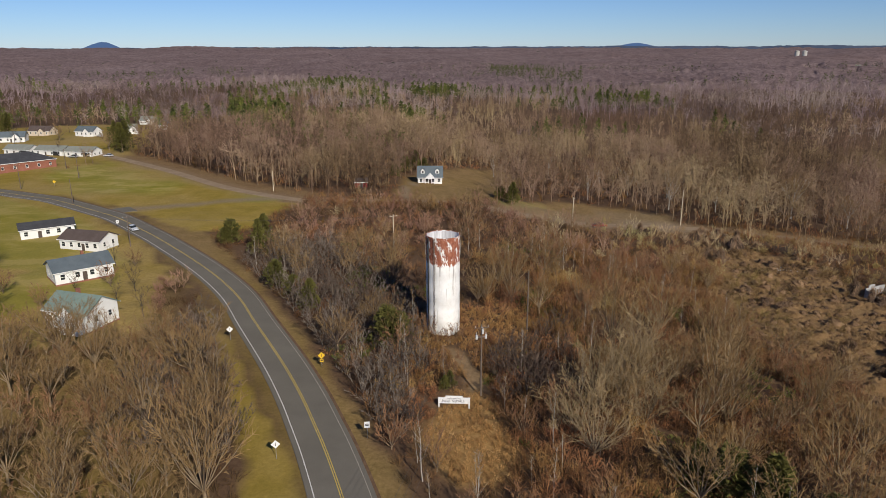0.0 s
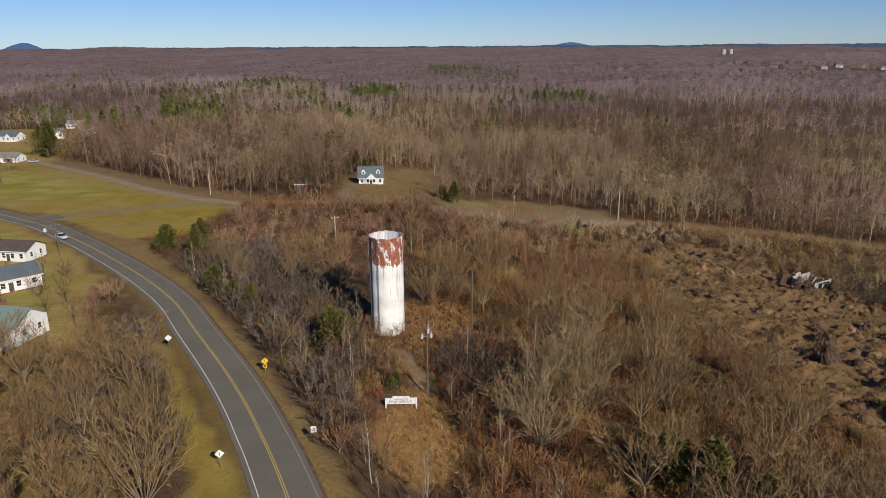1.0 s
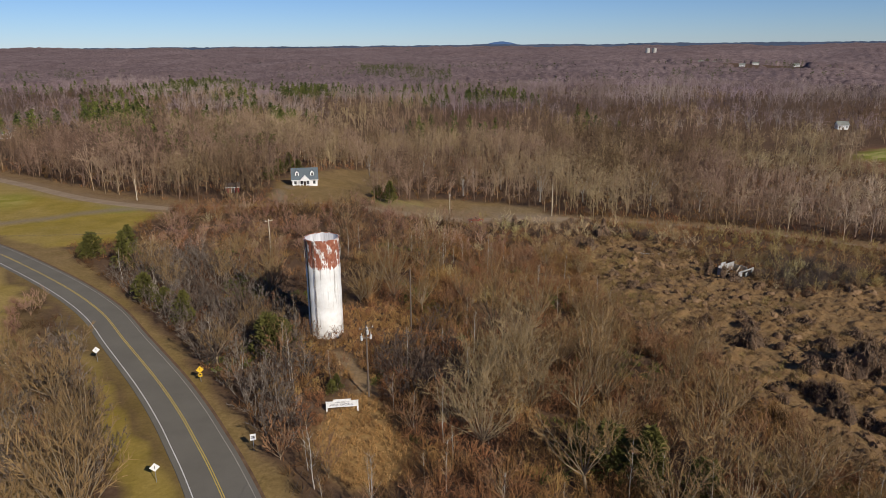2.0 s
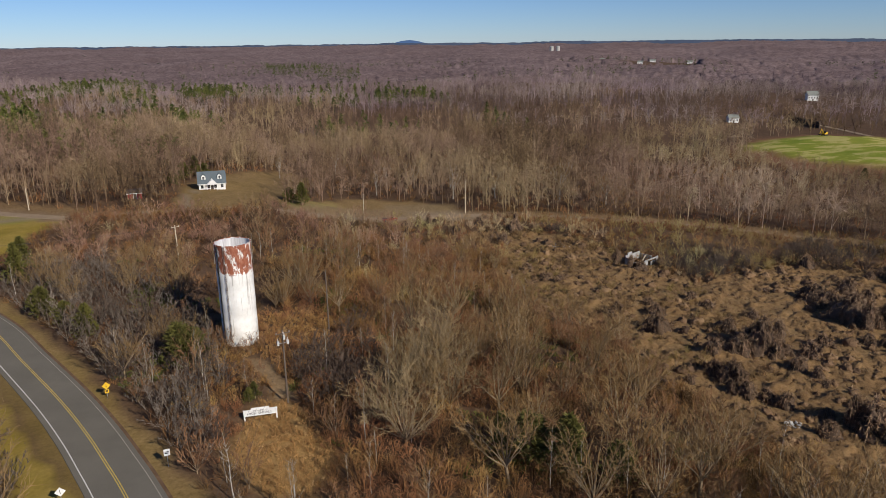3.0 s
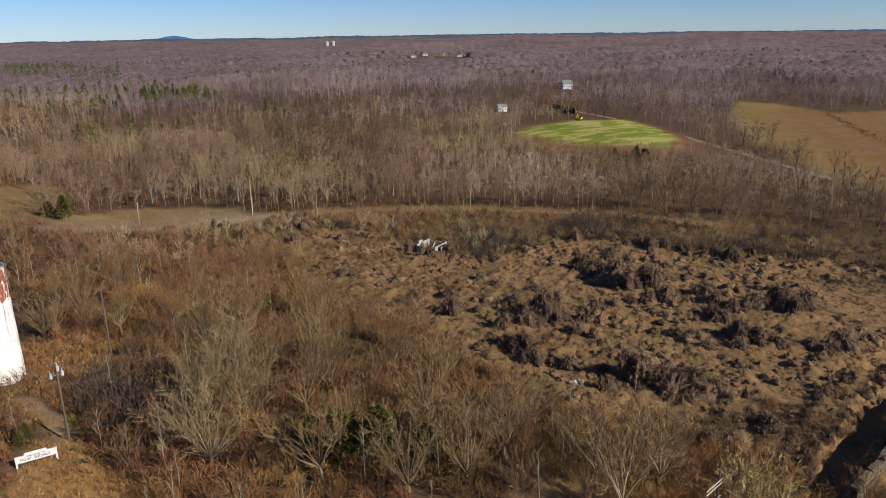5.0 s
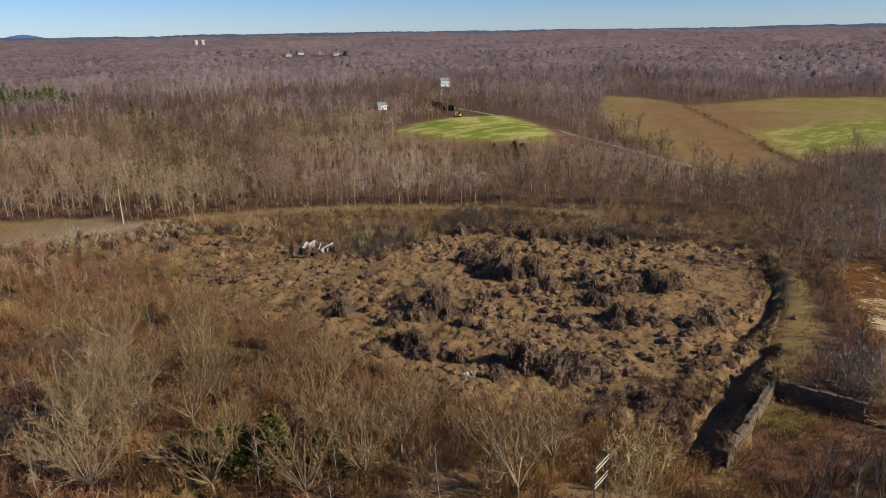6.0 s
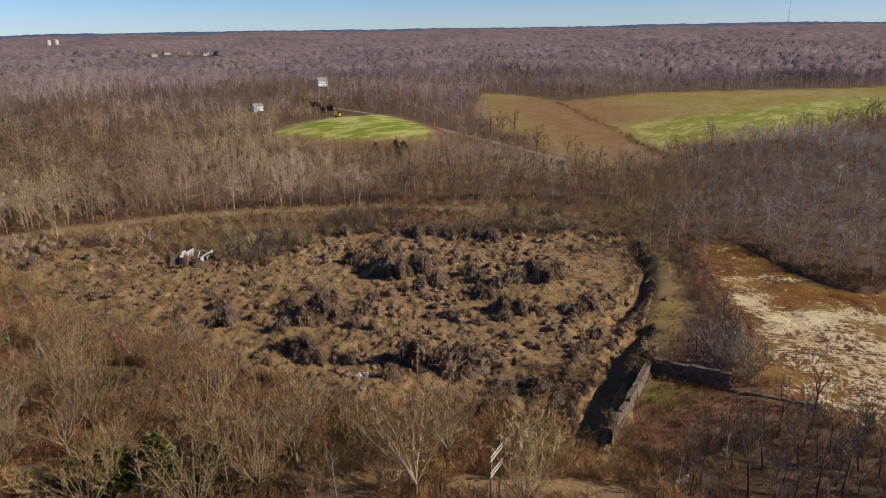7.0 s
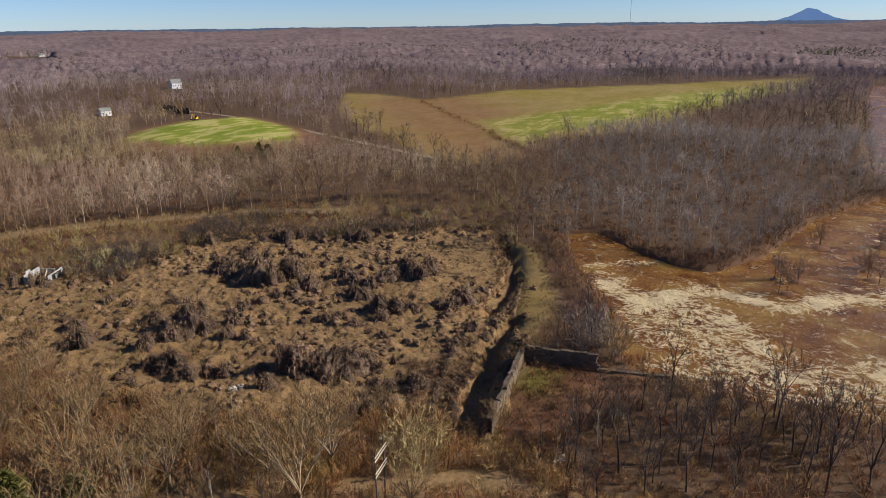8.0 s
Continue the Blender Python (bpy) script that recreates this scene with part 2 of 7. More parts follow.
M = {
    "asphalt": plain("asphalt", (0.135, 0.122, 0.1), (0.162, 0.147, 0.121), (0.19, 0.172, 0.142), 0.97, 0.15, 8, 0.01, spec=0.08),
    "old_asphalt": plain("old_asphalt", (0.21, 0.15, 0.092), (0.275, 0.2, 0.125), (0.34, 0.25, 0.165), 0.95, 0.2, 4, 0.02),
    "leaf_drift": plain("leaf_drift", (0.09, 0.05, 0.028), (0.14, 0.082, 0.045), (0.2, 0.125, 0.07), 0.97, 0.5, 4, 0.03),
    "track_dirt": plain("track_dirt", (0.16, 0.105, 0.06), (0.21, 0.145, 0.085), (0.27, 0.19, 0.115), 0.97, 0.2, 4, 0.02),
    "line_white": plain("line_white", (0.5, 0.49, 0.45), (0.62, 0.6, 0.56), (0.7, 0.68, 0.64), 0.7, 1.2, 9, 0),
    "line_faded": plain("line_faded", (0.2, 0.175, 0.14), (0.3, 0.27, 0.22), (0.42, 0.39, 0.33), 0.8, 0.5, 6, 0),
    "inner_wall": plain("inner_wall", (0.16, 0.14, 0.15), (0.6, 0.6, 0.62), (0.8, 0.8, 0.8), 0.7, 1.0, 3, 0.01, stretch=(1.6, 1.6, 0.08)),
    "line_yellow": plain("line_yellow", (0.42, 0.3, 0.06), (0.52, 0.38, 0.09), (0.6, 0.44, 0.12), 0.7, 1.2, 9, 0),
    "white_wall": plain("white_wall", (0.68, 0.68, 0.66), (0.76, 0.76, 0.74), (0.82, 0.82, 0.8), 0.7, 0.3, 4, 0.004),
    "tan_wall": plain("tan_wall", (0.5, 0.42, 0.32), (0.58, 0.5, 0.39), (0.66, 0.58, 0.46), 0.8, 0.3, 4, 0.004),
    "red_wall": plain("red_wall", (0.2, 0.025, 0.03), (0.27, 0.035, 0.04), (0.34, 0.06, 0.06), 0.85, 0.4, 5, 0.01),
    "brick": plain("brick", (0.19, 0.075, 0.05), (0.255, 0.103, 0.068), (0.32, 0.14, 0.095), 0.9, 0.4, 5, 0.01),
    "roof_dark": plain("roof_dark", (0.035, 0.035, 0.04), (0.055, 0.055, 0.06), (0.08, 0.08, 0.085), 0.85, 0.4, 5, 0.015),
    "roof_brown": plain("roof_brown", (0.07, 0.05, 0.045), (0.10, 0.075, 0.065), (0.13, 0.10, 0.09), 0.85, 0.4, 5, 0.015),
    "roof_green": plain("roof_green", (0.12, 0.17, 0.15), (0.17, 0.23, 0.2), (0.22, 0.28, 0.25), 0.7, 0.4, 5, 0.01),
    "roof_slate": plain("roof_slate", (0.08, 0.10, 0.115), (0.11, 0.135, 0.15), (0.14, 0.165, 0.18), 0.8, 0.4, 5, 0.01),
    "roof_grey": plain("roof_grey", (0.16, 0.17, 0.15), (0.22, 0.23, 0.2), (0.27, 0.28, 0.25), 0.85, 0.4, 5, 0.01),
    "glass": plain("glass", (0.015, 0.02, 0.025), (0.025, 0.03, 0.035), (0.04, 0.045, 0.05), 0.08, 0.5, 2, 0, 0, 0.6),
    "trim": plain("trim", (0.7, 0.7, 0.68), (0.78, 0.78, 0.76), (0.84, 0.84, 0.82), 0.6, 0.5, 5, 0),
    "door": plain("door", (0.05, 0.04, 0.035), (0.08, 0.06, 0.05), (0.11, 0.09, 0.07), 0.6, 0.5, 5, 0.003),
    "pole_wood": plain("pole_wood", (0.09, 0.065, 0.05), (0.14, 0.105, 0.08), (0.2, 0.155, 0.12), 0.95, 0.5, 7, 0.01, stretch=(6, 6, 0.6)),
    "pale_pole": plain("pale_pole", (0.4, 0.34, 0.25), (0.52, 0.45, 0.33), (0.62, 0.55, 0.42), 0.95, 0.5, 7, 0.01, stretch=(6, 6, 0.6)),
    "wire": plain("wire", (0.03, 0.03, 0.03), (0.05, 0.05, 0.05), (0.08, 0.08, 0.08), 0.6, 1, 5, 0),
    "grey_metal": plain("grey_metal", (0.3, 0.31, 0.32), (0.4, 0.41, 0.42), (0.5, 0.51, 0.52), 0.45, 1, 8, 0.002, 0.6),
    "transformer": plain("transformer", (0.5, 0.5, 0.49), (0.6, 0.6, 0.59), (0.68, 0.68, 0.67), 0.5, 1, 6, 0.002),
    "sign_white": plain("sign_white", (0.66, 0.66, 0.65), (0.75, 0.75, 0.74), (0.82, 0.82, 0.81), 0.5, 1, 6, 0),
    "sign_yellow": plain("sign_yellow", (0.6, 0.36, 0.02), (0.72, 0.45, 0.03), (0.8, 0.52, 0.05), 0.5, 1, 6, 0),
    "sign_back": plain("sign_back", (0.3, 0.3, 0.29), (0.36, 0.36, 0.35), (0.42, 0.42, 0.41), 0.5, 1, 6, 0, 0.5),
    "black": plain("black", (0.015, 0.015, 0.015), (0.022, 0.022, 0.022), (0.03, 0.03, 0.03), 0.7, 1, 6, 0),
    "letter": plain("letter", (0.06, 0.06, 0.075), (0.09, 0.09, 0.11), (0.13, 0.13, 0.15), 0.7, 2, 8, 0),
    "stone": plain("stone", (0.07, 0.05, 0.034), (0.145, 0.105, 0.068), (0.27, 0.2, 0.128), 0.95, 0.5, 4, 0.05, vary=0.35),
    "concrete": plain("concrete", (0.3, 0.29, 0.27), (0.4, 0.39, 0.36), (0.5, 0.49, 0.46), 0.9, 0.5, 5, 0.02),
    "old_block": plain("old_block", (0.17, 0.16, 0.145), (0.33, 0.325, 0.31), (0.56, 0.56, 0.54), 0.9, 0.7, 3, 0.02),
    "car_paint": plain("car_paint", (0.62, 0.63, 0.64), (0.68, 0.69, 0.7), (0.74, 0.75, 0.76), 0.25, 0.5, 3, 0, 0.2, 0.5),
    "red_paint": plain("red_paint", (0.22, 0.015, 0.02), (0.3, 0.02, 0.028), (0.36, 0.03, 0.04), 0.3, 0.5, 3, 0, 0.1, 0.5),
    "tyre": plain("tyre", (0.018, 0.018, 0.018), (0.025, 0.025, 0.025), (0.035, 0.035, 0.035), 0.9, 1, 8, 0),
    "bark": plain("bark", (0.17, 0.122, 0.0746), (0.285, 0.21, 0.131), (0.42, 0.323, 0.21), 0.95, 0.6, 5, 0.03, vary=0.35),
    "pale_bark": plain("pale_bark", (0.3, 0.27, 0.23), (0.42, 0.38, 0.33), (0.55, 0.5, 0.44), 0.9, 0.6, 5, 0.02, vary=0.25),
    # Bark and twig darkened: backlight and thicket shade painted into the colour.
    "darkened_bark": plain("darkened_bark", (0.045, 0.034, 0.028), (0.075, 0.057, 0.047), (0.115, 0.09, 0.075), 0.95, 0.6, 5, 0.03, vary=0.3),
    "darkened_twig": plain("darkened_twig", (0.085, 0.058, 0.043), (0.14, 0.097, 0.072), (0.205, 0.145, 0.108), 0.95, 0.15, 2, 0, vary=0.3),
    "twig": plain("twig", (0.19, 0.117, 0.0499), (0.292, 0.184, 0.0809), (0.395, 0.269, 0.127), 0.95, 0.15, 2, 0, vary=0.35),
    "pale_twig": plain("pale_twig", (0.215, 0.147, 0.0734), (0.325, 0.231, 0.119), (0.43, 0.323, 0.177), 0.95, 0.15, 2, 0, vary=0.2),
    "red_twig": plain("red_twig", (0.173, 0.0886, 0.0456), (0.275, 0.146, 0.0746), (0.367, 0.211, 0.108), 0.95, 0.15, 2, 0, vary=0.3),
    "cedar_leaf": plain("cedar_leaf", (0.055, 0.054, 0.014), (0.12, 0.112, 0.024), (0.185, 0.165, 0.04), 0.8, 0.3, 3, 0, vary=0.3),
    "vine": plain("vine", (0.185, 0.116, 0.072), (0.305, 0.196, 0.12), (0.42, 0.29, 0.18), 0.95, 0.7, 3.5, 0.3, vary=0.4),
    # Drape below the strands: inner shade painted in as a darker vine colour.
    "shaded_vine_core": plain("shaded_vine_core", (0.08, 0.052, 0.036), (0.145, 0.096, 0.064), (0.22, 0.15, 0.098), 0.97, 0.9, 4.5, 0.4, vary=0.4),
    "vine_mat": plain("vine_mat", (0.105, 0.06, 0.027), (0.215, 0.127, 0.055), (0.335, 0.21, 0.094), 0.97, 0.5, 3.6, 0.6),
    "rubble": plain("rubble", (0.35, 0.33, 0.3), (0.5, 0.48, 0.44), (0.65, 0.62, 0.58), 0.9, 0.5, 4, 0.02, vary=0.3),
    "woods": toned("woods", ((0.0, (0.075, 0.0461, 0.024)), (0.25, (0.182, 0.1, 0.0472)), (0.5, (0.275, 0.158, 0.073)), (0.75, (0.375, 0.249, 0.118)), (1.0, (0.5, 0.421, 0.285))), patch=0.09, hues=((1.15, 0.93, 0.95), (1.05, 1.06, 0.8))),
    "tan_woods": toned("tan_woods", ((0.0, (0.075, 0.05, 0.027)), (0.25, (0.175, 0.118, 0.0558)), (0.5, (0.265, 0.187, 0.09)), (0.75, (0.36, 0.272, 0.1395)), (1.0, (0.48, 0.41, 0.27))), patch=0.05, hues=((1.08, 0.96, 0.95), (1.0, 1.05, 0.78))),
    "mauve_woods": toned("mauve_woods", ((0.0, (0.07, 0.0441, 0.0302)), (0.25, (0.17, 0.105, 0.0699)), (0.5, (0.26, 0.167, 0.112)), (0.75, (0.345, 0.243, 0.165)), (1.0, (0.48, 0.392, 0.293))), patch=0.07, hues=((1.1, 0.94, 0.98), (1.0, 1.04, 0.82))),
    # Haze of distance painted into this bark colour as extra blue.
    "hazed_woods": toned("hazed_woods", ((0.0, (0.075, 0.052, 0.045)), (0.25, (0.188, 0.142, 0.138)), (0.5, (0.28, 0.217, 0.212)), (0.75, (0.365, 0.302, 0.286)), (1.0, (0.46, 0.4, 0.34))), patch=0.011, hues=((1.03, 0.95, 1.02), (1.04, 1.02, 0.88))),
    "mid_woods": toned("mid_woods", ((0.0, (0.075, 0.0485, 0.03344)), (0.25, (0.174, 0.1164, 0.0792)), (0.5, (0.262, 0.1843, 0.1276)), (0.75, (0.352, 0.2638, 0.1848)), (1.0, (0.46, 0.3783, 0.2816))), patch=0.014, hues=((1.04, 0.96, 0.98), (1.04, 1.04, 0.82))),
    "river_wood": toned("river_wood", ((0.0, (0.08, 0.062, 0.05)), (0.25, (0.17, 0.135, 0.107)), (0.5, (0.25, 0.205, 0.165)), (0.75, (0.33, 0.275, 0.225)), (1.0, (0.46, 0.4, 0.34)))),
    # Bluish base colour: the far crowns' haze is painted in.
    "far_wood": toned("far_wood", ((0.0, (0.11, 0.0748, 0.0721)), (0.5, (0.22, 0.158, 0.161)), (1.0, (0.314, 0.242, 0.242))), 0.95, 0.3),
    "pine": toned("pine", ((0.0, (0.042, 0.054, 0.02)), (0.5, (0.1, 0.112, 0.028)), (1.0, (0.17, 0.178, 0.042)))),
    "vines": toned("vines", ((0.0, (0.075, 0.048, 0.032)), (0.4, (0.17, 0.105, 0.06)), (0.75, (0.28, 0.18, 0.1)), (1.0, (0.38, 0.27, 0.165)))),
    "dry_grass": toned("dry_grass", ((0.0, (0.24, 0.125, 0.05)), (0.5, (0.42, 0.24, 0.09)), (1.0, (0.55, 0.36, 0.16)))),
}


def tower_skin():
    """White paint, peeled to rust in a band below the rim, with streaks running down."""
    m, nt, b = shader("tower_skin", 0.75)
    w = place_of(nt)
    sep = nt.nodes.new("ShaderNodeSeparateXYZ")
    nt.links.new(w, sep.inputs[0])
    white = ramp(nt, tex(nt, w, 0.8, 5, 0.7), (0.3, (0.72, 0.7, 0.66)), (0.6, (0.86, 0.85, 0.82)))
    streak = tex(nt, w, 1.0, 5, 0.65, (2.6, 2.6, 0.10))
    white = blend(nt, ramp(nt, streak, (0.56, 0.0), (0.66, 0.7)), white, (0.27, 0.23, 0.2))
    rust = ramp(nt, tex(nt, w, 1.5, 6, 0.7), (0.3, (0.17, 0.05, 0.03)), (0.5, (0.3, 0.1, 0.055)), (0.7, (0.42, 0.2, 0.13)))
    # the peel: all rust near the rim, broken up lower down
    lvl = node(nt, "MapRange", **{"From Min": 13.0, "From Max": 14.6, "To Min": -0.25, "To Max": 0.085})
    nt.links.new(sep.outputs[2], lvl.inputs[0])
    add = nt.nodes.new("ShaderNodeMath")
    nt.links.new(tex(nt, w, 1.1, 6, 0.72, (1.3, 1.3, 0.55)), add.inputs[0])
    nt.links.new(lvl.outputs[0], add.inputs[1])
    peel = ramp(nt, add.outputs[0], (0.50, 0.0), (0.56, 1.0))
    nt.links.new(blend(nt, peel, white, rust), b.inputs["Base Color"])
    bump(nt, b, streak, 0.4, 0.03)
    return m


def ground_skin():
    m, nt, b = shader("ground_skin", 0.97, 0, 0.1)
    w = place_of(nt)
    big, mid, fine = tex(nt, w, 0.02, 4, 0.6), tex(nt, w, 0.16, 5, 0.65), tex(nt, w, 1.4, 5, 0.7)
    zone = []
    for name in ("zone_a", "zone_b"):
        at = nt.nodes.new("ShaderNodeAttribute")
        at.attribute_name = name
        sp = nt.nodes.new("ShaderNodeSeparateColor")
        nt.links.new(at.outputs["Color"], sp.inputs[0])
        zone += [sp.outputs[i] for i in range(3)]
    lawn_m, green_m, soil_m, gold_m, gravel_m, tall_m = zone
    litter = blend(nt, 0.5, ramp(nt, mid, (0.3, (0.07, 0.042, 0.026)), (0.7, (0.15, 0.09, 0.052))), ramp(nt, fine, (0.3, (0.06, 0.036, 0.023)), (0.7, (0.16, 0.1, 0.06))))
    lawn = blend(nt, 0.35, ramp(nt, mid, (0.3, (0.2, 0.15, 0.018)), (0.7, (0.35, 0.245, 0.045))), ramp(nt, fine, (0.3, (0.17, 0.128, 0.018)), (0.7, (0.33, 0.232, 0.042))))
    straw = tex(nt, w, 0.05, 4, 0.6, (1, 2.0, 1))
    green = blend(nt, 0.5, ramp(nt, straw, (0.4, (0.12, 0.17, 0.012)), (0.5, (0.22, 0.235, 0.03)), (0.57, (0.56, 0.45, 0.2))), ramp(nt, big, (0.35, (0.16, 0.22, 0.018)), (0.65, (0.28, 0.29, 0.045))))
    lawn = blend(nt, ramp(nt, big, (0.4, 0.1), (0.6, 0.75)), lawn, ramp(nt, fine, (0.3, (0.24, 0.165, 0.06)), (0.7, (0.4, 0.29, 0.12))))
    soil = ramp(nt, mid, (0.3, (0.17, 0.075, 0.04)), (0.7, (0.25, 0.125, 0.07)))
    gold = blend(nt, 0.5, ramp(nt, mid, (0.3, (0.14, 0.085, 0.039)), (0.7, (0.29, 0.182, 0.083))), ramp(nt, fine, (0.32, (0.09, 0.054, 0.027)), (0.68, (0.4, 0.265, 0.125))))
    gravel = ramp(nt, fine, (0.3, (0.2, 0.15, 0.1)), (0.7, (0.3, 0.235, 0.165)))
    tall = ramp(nt, fine, (0.3, (0.23, 0.13, 0.048)), (0.7, (0.4, 0.25, 0.098)))
    col = litter
    for mask, c in ((gold_m, gold), (lawn_m, lawn), (soil_m, soil), (green_m, green), (gravel_m, gravel), (tall_m, tall)):
        col = blend(nt, mask, col, c)
    nt.links.new(col, b.inputs["Base Color"])
    bump(nt, b, fine, 0.6, 0.22)
    return m


def water_skin():
    """Muddy flood water with streaks of foam over the shoals."""
    m, nt, b = shader("water_skin", 0.12, 0, 0.14)
    w = place_of(nt)
    at = nt.nodes.new("ShaderNodeAttribute")
    at.attribute_name = "rapid"
    warp = node(nt, "TexNoise", Scale=0.08, Detail=3.0)
    nt.links.new(w, warp.inputs["Vector"])
    off = blend(nt, 0.93, warp.outputs["Color"], w)
    vec = nt.nodes.new("ShaderNodeVectorMath")
    vec.operation = "MULTIPLY_ADD"
    nt.links.new(warp.outputs["Color"], vec.inputs[0])
    vec.inputs[1].default_value = (10, 10, 0)
    nt.links.new(w, vec.inputs[2])
    f1 = tex(nt, vec.outputs[0], 0.35, 8, 0.75, (1.1, 0.8, 1))
    f2 = tex(nt, vec.outputs[0], 1.3, 4, 0.7, (1.1, 0.85, 1))
    both = nt.nodes.new("ShaderNodeMath")
    both.operation = "MULTIPLY_ADD"
    nt.links.new(f2, both.inputs[0])
    both.inputs[1].default_value = 0.35
    nt.links.new(f1, both.inputs[2])
    thread = ramp(nt, tex(nt, vec.outputs[0], 0.5, 5, 0.6), (0.42, 0.0), (0.5, 0.16), (0.58, 0.0))
    curl = nt.nodes.new("ShaderNodeMath")
    nt.links.new(both.outputs[0], curl.inputs[0])
    nt.links.new(thread, curl.inputs[1])
    add = nt.nodes.new("ShaderNodeMath")
    nt.links.new(curl.outputs[0], add.inputs[0])
    nt.links.new(at.outputs["Fac"], add.inputs[1])
    foam = ramp(nt, add.outputs[0], (0.715, 0.0), (0.765, 0.35), (0.83, 1.0))
    mud = ramp(nt, tex(nt, vec.outputs[0], 0.12, 4, 0.6, (1.1, 0.8, 1)), (0.32, (0.17, 0.06, 0.012)), (0.5, (0.27, 0.115, 0.023)), (0.66, (0.38, 0.21, 0.052)))
    nt.links.new(blend(nt, foam, mud, (0.76, 0.6, 0.35)), b.inputs["Base Color"])
    nt.links.new(ramp(nt, foam, (0.0, 0.25), (1.0, 0.8)), b.inputs["Roughness"])
    bump(nt, b, both.outputs[0], 1.0, 1.8)
    return m


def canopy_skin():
    """Leafless woods far off: bark and twig colours tinted with painted haze, and scattered pines."""
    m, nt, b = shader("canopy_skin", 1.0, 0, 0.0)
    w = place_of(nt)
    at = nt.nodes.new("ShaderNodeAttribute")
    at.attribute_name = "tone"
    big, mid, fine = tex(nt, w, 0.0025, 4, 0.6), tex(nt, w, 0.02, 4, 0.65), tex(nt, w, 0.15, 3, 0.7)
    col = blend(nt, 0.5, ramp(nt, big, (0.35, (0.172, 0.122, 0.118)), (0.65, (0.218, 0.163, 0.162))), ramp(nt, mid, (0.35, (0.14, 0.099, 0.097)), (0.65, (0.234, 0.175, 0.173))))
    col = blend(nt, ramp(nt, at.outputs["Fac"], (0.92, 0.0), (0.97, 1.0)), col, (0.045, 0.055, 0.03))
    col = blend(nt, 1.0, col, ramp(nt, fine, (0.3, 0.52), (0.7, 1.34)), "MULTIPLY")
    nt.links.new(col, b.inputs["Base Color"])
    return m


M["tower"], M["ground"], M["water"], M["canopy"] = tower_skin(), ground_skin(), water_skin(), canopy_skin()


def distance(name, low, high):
    """Haze blue of far distance painted as emission, a plain glowing backdrop."""
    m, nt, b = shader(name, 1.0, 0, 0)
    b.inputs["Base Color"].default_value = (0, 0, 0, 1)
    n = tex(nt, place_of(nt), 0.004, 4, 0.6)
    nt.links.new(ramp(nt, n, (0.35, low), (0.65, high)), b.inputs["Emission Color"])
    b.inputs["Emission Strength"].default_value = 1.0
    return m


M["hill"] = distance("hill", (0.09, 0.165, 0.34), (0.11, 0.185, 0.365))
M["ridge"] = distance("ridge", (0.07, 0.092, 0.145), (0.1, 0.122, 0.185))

# ---- the plan: metres, x right and y ahead of the first view ----
RIVER = [(122.2, -22.1), (122.0, -8.0), (120.4, 5.5), (121.9, 12.5), (125.2, 19.3), (133.9, 24.5), (151.9, 28.7), (162.8, 35.9), (175.8, 43.3), (194.8, 50.6),
         (206.3, 57.0), (212.1, 47.8), (197.0, 31.1), (188.4, 19.2), (187.1, 10.5), (201.6, 0.1), (225.3, -8.3), (252, -15), (296, -40), (330, -110), (150, -120)]
BEND = [(347, -41), (451, -47), (639, -61), (806, -82), (830, -130), (420, -140), (330, -110), (300, -60)]
FIELD = [(-200, 275), (-162, 267.3), (-171, 305), (-158, 336), (-119, 304), (-83.2, 266), (-57.6, 248.1), (-61.9, 240.6), (-75.2, 239), (-87.2, 233.9), (-100, 232.4), (-118.2, 238.8), (-145.3, 256.4), (-190, 270)]
LAWN_A = [(-133.1, 237.2), (-101, 209.2), (-80.5, 184.1), (-55.8, 147.6), (-40.8, 122.5), (-29.8, 100.2), (-21.9, 84.1), (-17.6, 74), (-14, 60), (-24, 60), (-25.2, 74.1), (-28, 87),
          (-34.3, 100.2), (-43, 122.5), (-58.4, 151.5), (-73.9, 164.1), (-87.5, 184.2), (-111.5, 209.4), (-136.1, 228.7)]
LAWN_B = [(-103.5, 155.9), (-100.3, 164.4), (-130, 170), (-160, 200), (-200, 262), (-161.2, 251.6), (-140.9, 237.3), (-117, 220.5), (-92.4, 189.9), (-80.7, 168.8), (-73.5, 147.8), (-82.3, 140.8), (-95, 132), (-120, 140)]
VILLAGE = [(-158, 345), (-200, 300), (-330, 330), (-330, 520), (-210, 560), (-185, 450), (-165, 400)]
TOWN_GREEN = [(-135, 240), (-165, 262), (-230, 290), (-330, 330), (-330, 400), (-158, 345), (-171, 305)]
JUNCTION = [(-120, 232), (-100, 234), (-62, 247), (-52, 240), (-58, 205), (-76, 204), (-100, 225)]
WEST_LAWN = [(-108, 218), (-125, 236), (-150, 252), (-205, 272), (-160, 198), (-130, 190)]
HOUSES = [(-132, 185), (-112, 214), (-85, 192), (-68, 160), (-56, 125), (-80, 114), (-97, 145)]
VERGE_R = [(-100.2, 228.2), (-78.7, 219.9), (-64.7, 192.5), (-50.2, 168.4), (-29.2, 127.9), (-17, 104), (-8.1, 84), (-4.5, 74), (-2, 60), (-7, 60), (-8.6, 74), (-15.2, 91.5), (-30.2, 122.4), (-57.3, 168.5), (-81.6, 198.9)]
HOUSE_YARD = [(-19.5, 254.4), (-14.9, 288.7), (4, 323), (28, 357), (39, 329), (18.6, 264.1), (8.9, 240.4), (-8.8, 244.5)]
ROADSIDE = [(16.8, 237.3), (25.3, 266), (49.9, 281.7), (69.5, 267.2), (85.4, 254.9), (81.4, 242.2), (44.3, 246), (18.1, 228.8)]
